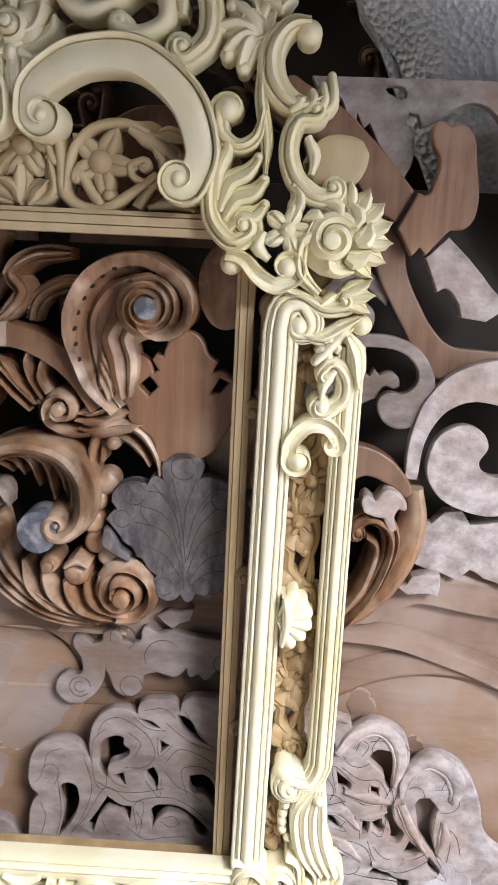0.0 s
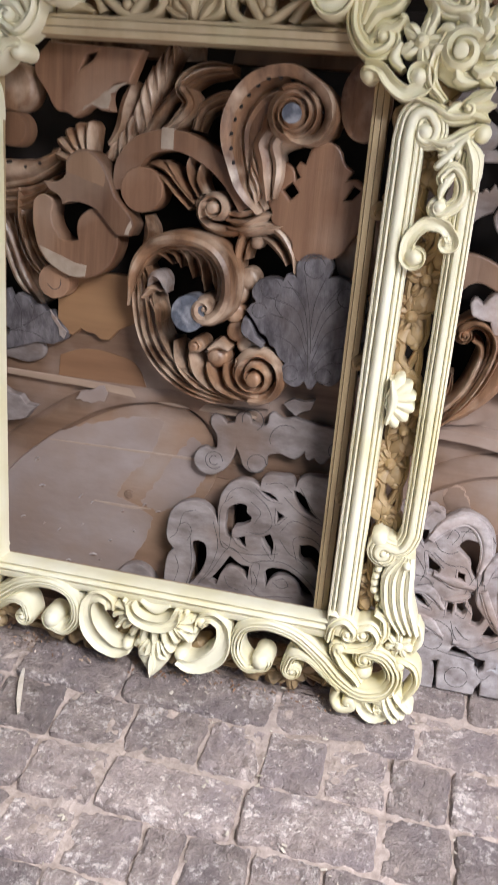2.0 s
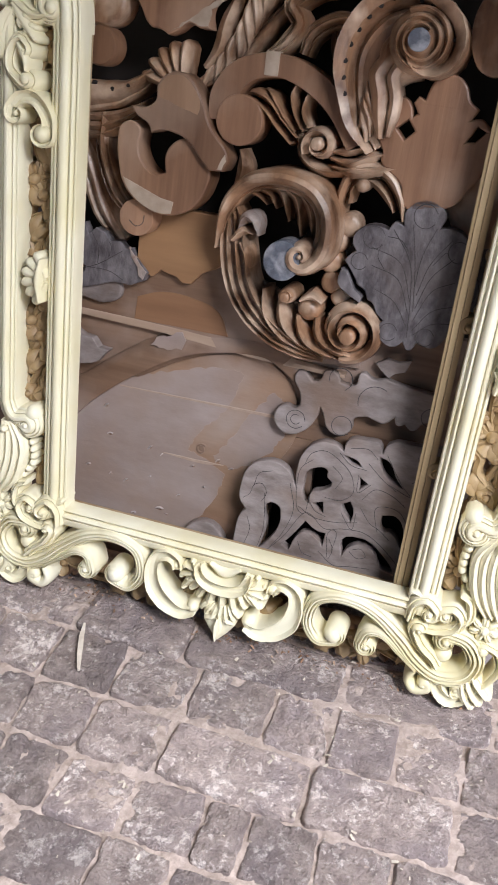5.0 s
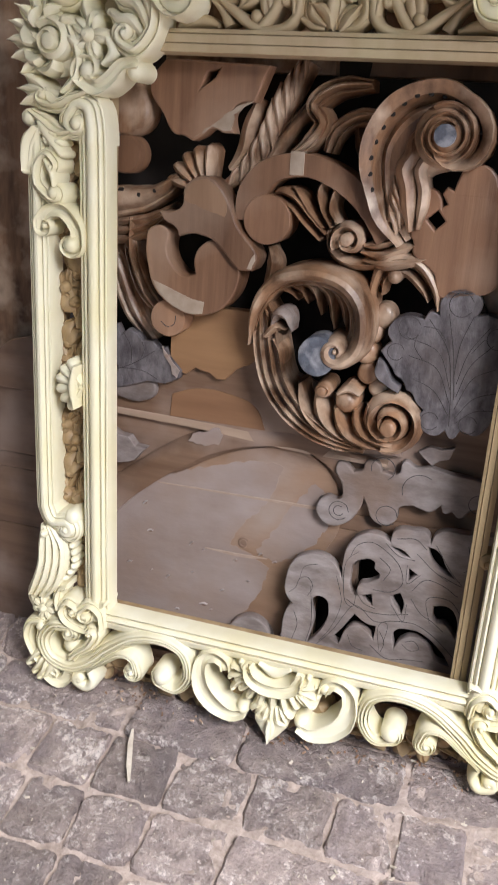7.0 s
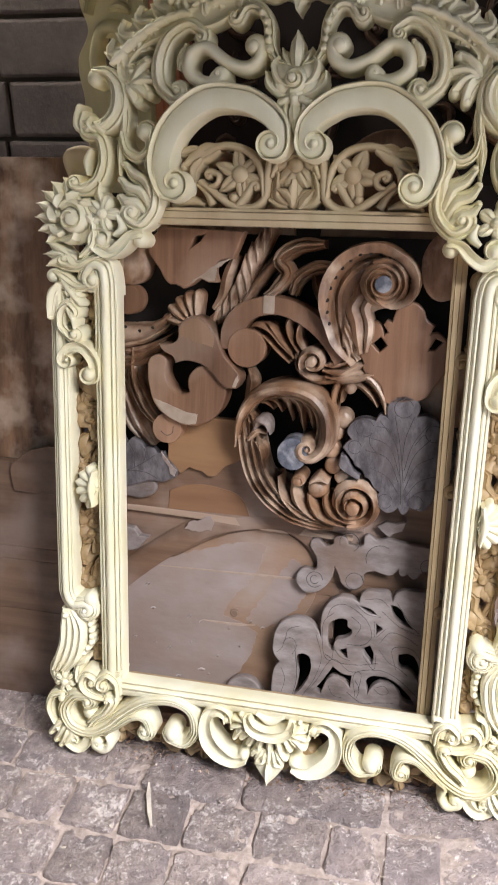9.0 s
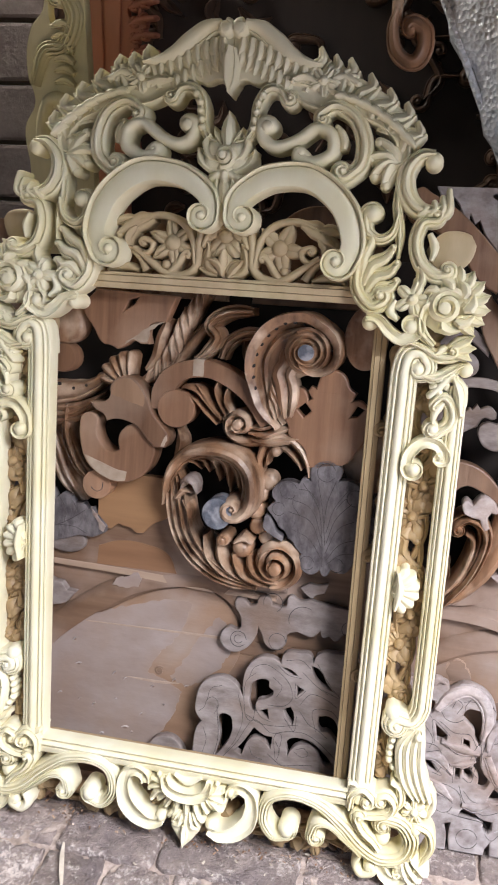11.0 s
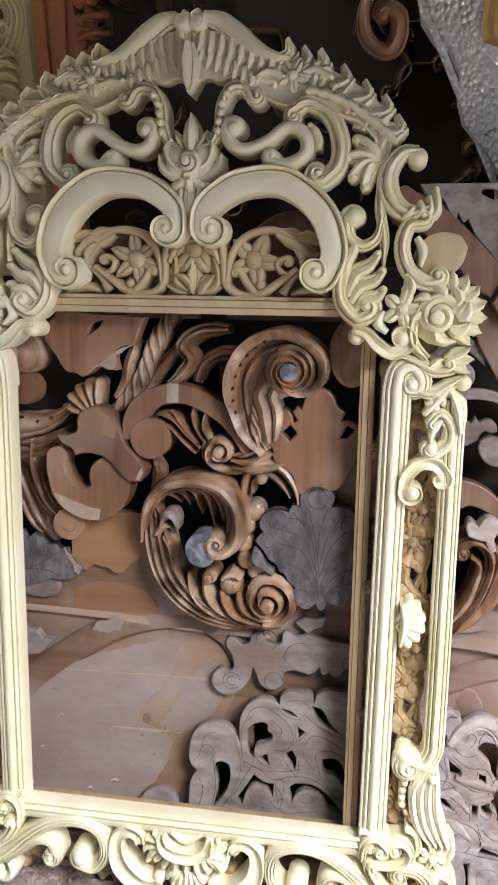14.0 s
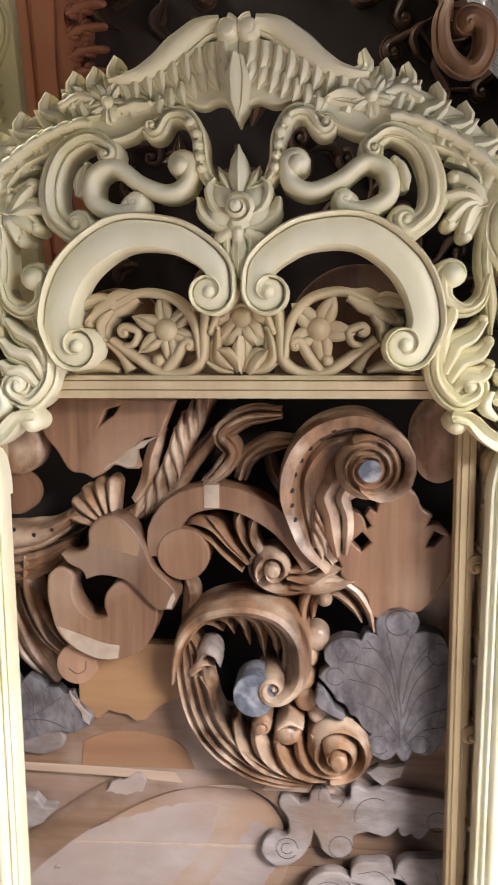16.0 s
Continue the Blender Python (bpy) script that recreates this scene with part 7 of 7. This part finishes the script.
# added sheet and batten: near-black colour stands for the shade in the panel's gaps
SHEET = thing("dark_sheet", "near-black sheet added behind the carved panel as shade in its gaps", "sheet")
GAPSHADE = material("gap_shade_black", (0.03, 0.02, 0.016), (0.018, 0.012, 0.009), 0.8, 10, (1, 1, 0.2), 0.3, 60)
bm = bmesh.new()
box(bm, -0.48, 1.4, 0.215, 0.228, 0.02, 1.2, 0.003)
part("sheet", bm, GAPSHADE, SHEET)
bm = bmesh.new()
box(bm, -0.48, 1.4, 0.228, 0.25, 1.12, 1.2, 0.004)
part("batten", bm, GAPSHADE, SHEET)
bm = bmesh.new()
box(bm, -0.2, 0.2, -0.1, 0.1, 0, 0.3, 0.03)
ochre = finish("ochre_cushion", bm, material("ochre_foam", (0.55, 0.36, 0.13), (0.48, 0.30, 0.10), 0.9, 30))
ochre.matrix_world = pose(0.66, 0.52, 1.475, 0, 4, 0)
tagged(ochre, "ochre padded block resting on the wrapped piece", "cushion")

# ---- the stone wall at the far left ----
SW = slab("wall_stone", -1.75, -0.53, 0.9, 1.05, -0.12, 2.2, PLASTER, "grey block wall in shade beside the panels", "wall")
bm0 = []
for k in range(3):
    bm = bmesh.new()
    box(bm, 0, 0.29, -0.02, 0.0, 0, 0.13, 0.008)
    me = bpy.data.meshes.new("wall_block")
    bm.to_mesh(me)
    bm.free()
    me.materials.append(material("grey_wall_block", (0.25, 0.21, 0.195), (0.15, 0.122, 0.112), 0.9, 8, (1, 1, 1), 0.5, 80, None, 6, 0.4, 0.15) if not bm0 else bm0[0].materials[0])
    bm0.append(me)
for j in range(16):
    for i in range(4):
        ob = new("block", bm0[(i + j) % 3])
        ob.parent = SW
        ob.location = (-1.75 + i * 0.3 + (0.02 if j % 2 else 0.0), 0.898, -0.1 + j * 0.14)

# ---- wood chips, shavings and the splinter on the floor ----
CHIP = material("pale_wood_chip", (0.66, 0.58, 0.48), (0.50, 0.42, 0.33), 0.8, 40)
bm = bmesh.new()
sweep(bm, [Vector((-0.237, 0)), Vector((-0.228, 0.03)), Vector((-0.212, 0.07)), Vector((-0.198, 0.1))], ramp((0.002, 0.0045, 0.0045, 0.002)), FLAT, ramp(0.004), 0.0, -0.001)
sp = finish("wood_splinter", bm, CHIP)
sp.matrix_world = Matrix(((1, 0, 0, 0), (0, 0, -1, -0.05), (0, -1, 0, 0.012), (0, 0, 0, 1)))
tagged(sp, "long pale wood splinter lying on the paving", "splinter")
r3 = random.Random(12)
bm = bmesh.new()
for k in range(260):
    x, y = r3.uniform(-0.6, 0.95), r3.triangular(-0.62, 0.12, 0.03)
    a, q = r3.uniform(0, math.tau), r3.choice((0.001, 0.0013, 0.0016, 0.002, 0.0036))
    m = Matrix.Translation((x, y, 0.0035 + r3.random() * 0.003)) @ Euler((r3.uniform(-0.4, 0.4), r3.uniform(-0.4, 0.4), a)).to_matrix().to_4x4() @ Matrix.Diagonal((q * 2.4, q, 0.0012, 1))
    vs = bmesh.ops.create_cube(bm, size=1, matrix=m)["verts"]
    vs[0].co += Vector((q * 0.6, 0, 0))
tagged(finish("wood_chips", bm, CHIP), "pale wood chips and shavings strewn on the paving", "wood chips", kind="stuff")
bm = bmesh.new()
for k in range(160):
    x, y = r3.uniform(-0.45, 0.45), r3.uniform(0.0, 0.06)
    a = r3.uniform(0, math.tau)
    m = Matrix.Translation((x, y, 0.006 + 0.01 * r3.random())) @ Euler((r3.uniform(-1, 1), r3.uniform(-1, 1), a)).to_matrix().to_4x4() @ Matrix.Diagonal((r3.uniform(0.003, 0.009), 0.003, 0.001, 1))
    bmesh.ops.create_cube(bm, size=1, matrix=m)
tagged(finish("brown_shavings", bm, TEAK), "brown dry shavings gathered under the frame", "shavings", kind="stuff")

# ---- paving: each stone its own piece ----
FLOOR = bpy.data.objects["floor"]


def fbm(x, y, seed, octaves=3):
    return sum(noise.noise((x * 2 ** o + seed * 7.3, y * 2 ** o - seed * 3.1, seed * 1.7 + o)) / 2 ** o for o in range(octaves))


def stone_mesh(seed, length=0.115, depth=0.107, rugged=0.5):
    """A worn block: an uneven pitted top, broken and rounded edges, a wobbling outline."""
    r = random.Random(seed)
    nx, ny = max(16, int(length / 0.0052)), 20
    bm = bmesh.new()
    g = {}
    chips = []
    for _ in range(r.choice((3, 4, 5))):
        e = r.random()
        chips.append((r.uniform(-0.5, 0.5) * length, r.choice((-0.5, 0.5)) * depth, r.uniform(0.008, 0.024), r.uniform(0.004, 0.01)) if e < 0.65 else (r.choice((-0.5, 0.5)) * length, r.uniform(-0.5, 0.5) * depth, r.uniform(0.008, 0.022), r.uniform(0.004, 0.01)))
    slope = (r.uniform(-0.03, 0.03), r.uniform(-0.03, 0.03))
    for i in range(nx + 1):
        for j in range(ny + 1):
            fx, fy = 2 * i / nx - 1, 2 * j / ny - 1
            fx, fy = math.copysign(abs(fx) ** 0.8, fx), math.copysign(abs(fy) ** 0.8, fy)
            x, y = fx * length / 2, fy * depth / 2
            k = 1 - 0.06 * (abs(fx) * abs(fy)) ** 6
            edge = max(abs(fx), abs(fy)) ** 4
            xx = x * k + edge * 0.0045 * fbm(x * 22, y * 22, seed + 40)
            yy = y * k + edge * 0.0045 * fbm(x * 22, y * 22, seed + 80)
            d = min(length / 2 - abs(x), depth / 2 - abs(y))
            worn = 0.0035 + 0.006 * abs(fbm(x * 30, y * 30, seed + 11, 2))
            z = -0.009 * max(0.0, 1 - d / worn) ** 1.6
            z += 0.0028 * fbm(x * 26, y * 26, seed, 2) + 0.0034 * rugged * fbm(x * 95, y * 95, seed + 5, 3) + slope[0] * x + slope[1] * y
            z -= 0.011 * rugged * max(0.0, fbm(x * 38, y * 38, seed + 23, 3) - 0.28)
            for cx, cy, cr, cd in chips:
                q = math.hypot(x - cx, y - cy) / cr + 0.35 * fbm(x * 70, y * 70, seed + 3, 2)
                if q < 1:
                    z -= cd * min(1.0, (1 - q) * 3) * (0.8 + 0.4 * fbm(x * 120, y * 120, seed + 31, 2))
            g[i, j] = bm.verts.new((xx, yy, z))
    for i in range(nx):
        for j in range(ny):
            bm.faces.new((g[i, j], g[i + 1, j], g[i + 1, j + 1], g[i, j + 1]))
    rim = [g[i, 0] for i in range(nx)] + [g[nx, j] for j in range(ny)] + [g[i, ny] for i in range(nx, 0, -1)] + [g[0, j] for j in range(ny, 0, -1)]
    low = [bm.verts.new((q.co.x * 1.01, q.co.y * 1.01, -0.04)) for q in rim]
    for k in range(len(rim)):
        bm.faces.new((rim[k], low[k], low[(k + 1) % len(rim)], rim[(k + 1) % len(rim)]))
    bmesh.ops.recalc_face_normals(bm, faces=bm.faces)
    me = bpy.data.meshes.new("paving_stone")
    bm.to_mesh(me)
    bm.free()
    me.polygons.foreach_set("use_smooth", [True] * len(me.polygons))
    me.set_sharp_from_angle(angle=radians(48))
    me.materials.append(STONE)
    return me


def joint_sand():
    """Lumpy trodden sand that fills the joints, in places up over the edges of the stones."""
    nx, ny = 300, 178
    verts = []
    for j in range(ny + 1):
        for i in range(nx + 1):
            x, y = -1.2 + 2.6 * i / nx, -1.3 + 1.5 * j / ny
            z = -0.0072 + 0.0075 * fbm(x * 12, y * 12, 3, 2) + 0.006 * fbm(x * 55, y * 55, 9, 3)
            verts.append((x, y, max(-0.0094, z)))
    faces = [(j * (nx + 1) + i, j * (nx + 1) + i + 1, (j + 1) * (nx + 1) + i + 1, (j + 1) * (nx + 1) + i) for j in range(ny) for i in range(nx)]
    me = bpy.data.meshes.new("joint_sand")
    me.from_pydata(verts, [], faces)
    me.polygons.foreach_set("use_smooth", [True] * len(me.polygons))
    me.materials.append(GROUT)
    ob = new("joint_sand", me)
    ob.parent = FLOOR
    tagged(ob, "pale trodden sand in the joints", kind="stuff")


joint_sand()
SQUARE = [stone_mesh(k, 0.115, 0.107, (0.3, 0.6, 0.4, 1.5, 0.8, 0.5, 0.7, 0.4, 1.0, 0.5)[k]) for k in range(10)]
LONG = [stone_mesh(20 + k, 0.22, 0.107, (0.4, 0.7, 0.5, 0.9)[k]) for k in range(4)]
r4 = random.Random(3)
# courses parallel to the frame: front and rear edge, and the known joints
courses = [
    (0.06, 0.19, ()),
    (-0.052, 0.05, (-0.55, -0.26, -0.05, 0.24, 0.50, 0.70)),
    (-0.168, -0.056, (-0.39, -0.27, -0.14, -0.004, 0.137, 0.243, 0.352, 0.459, 0.562, 0.68)),
    (-0.282, -0.174, (-0.37, -0.262, -0.142, -0.006, 0.232, 0.459, 0.572, 0.69)),
    (-0.392, -0.289, (-0.36, -0.25, -0.14, -0.02, 0.095, 0.165, 0.27, 0.38, 0.49, 0.6)),
    (-0.50, -0.40, (-0.3, -0.17, -0.03, 0.08, 0.2, 0.31, 0.43)),
]
for k in range(7):
    courses.append((-0.61 - 0.11 * k, -0.51 - 0.11 * k, ()))
for y0, y1, known in courses:
    joints = list(known)
    if not joints:
        joints = [r4.uniform(-0.2, -0.1)]
    while joints[-1] < 1.35:
        joints.append(joints[-1] + r4.choice((0.1, 0.11, 0.12, 0.13, 0.2)))
    while joints[0] > -1.2:
        joints.insert(0, joints[0] - r4.choice((0.1, 0.11, 0.12, 0.13, 0.2)))
    for a, b in zip(joints, joints[1:]):
        wide = b - a > 0.165
        ob = new("paving_stone", r4.choice(LONG if wide else SQUARE))
        ob.parent = FLOOR
        sx, sy = (b - a - 0.0035) / (0.22 if wide else 0.115), (y1 - y0 + 0.001) / 0.107
        ob.matrix_local = pose((a + b) / 2, (y0 + y1) / 2 + r4.uniform(-0.003, 0.003), r4.uniform(-0.003, 0.004), r4.uniform(-1.3, 1.3), r4.uniform(-1.0, 1.0), r4.uniform(-2.4, 2.4) + (180 if r4.random() < 0.5 else 0)) @ Matrix.Diagonal((sx * r4.choice((1, -1)), sy, 1, 1))
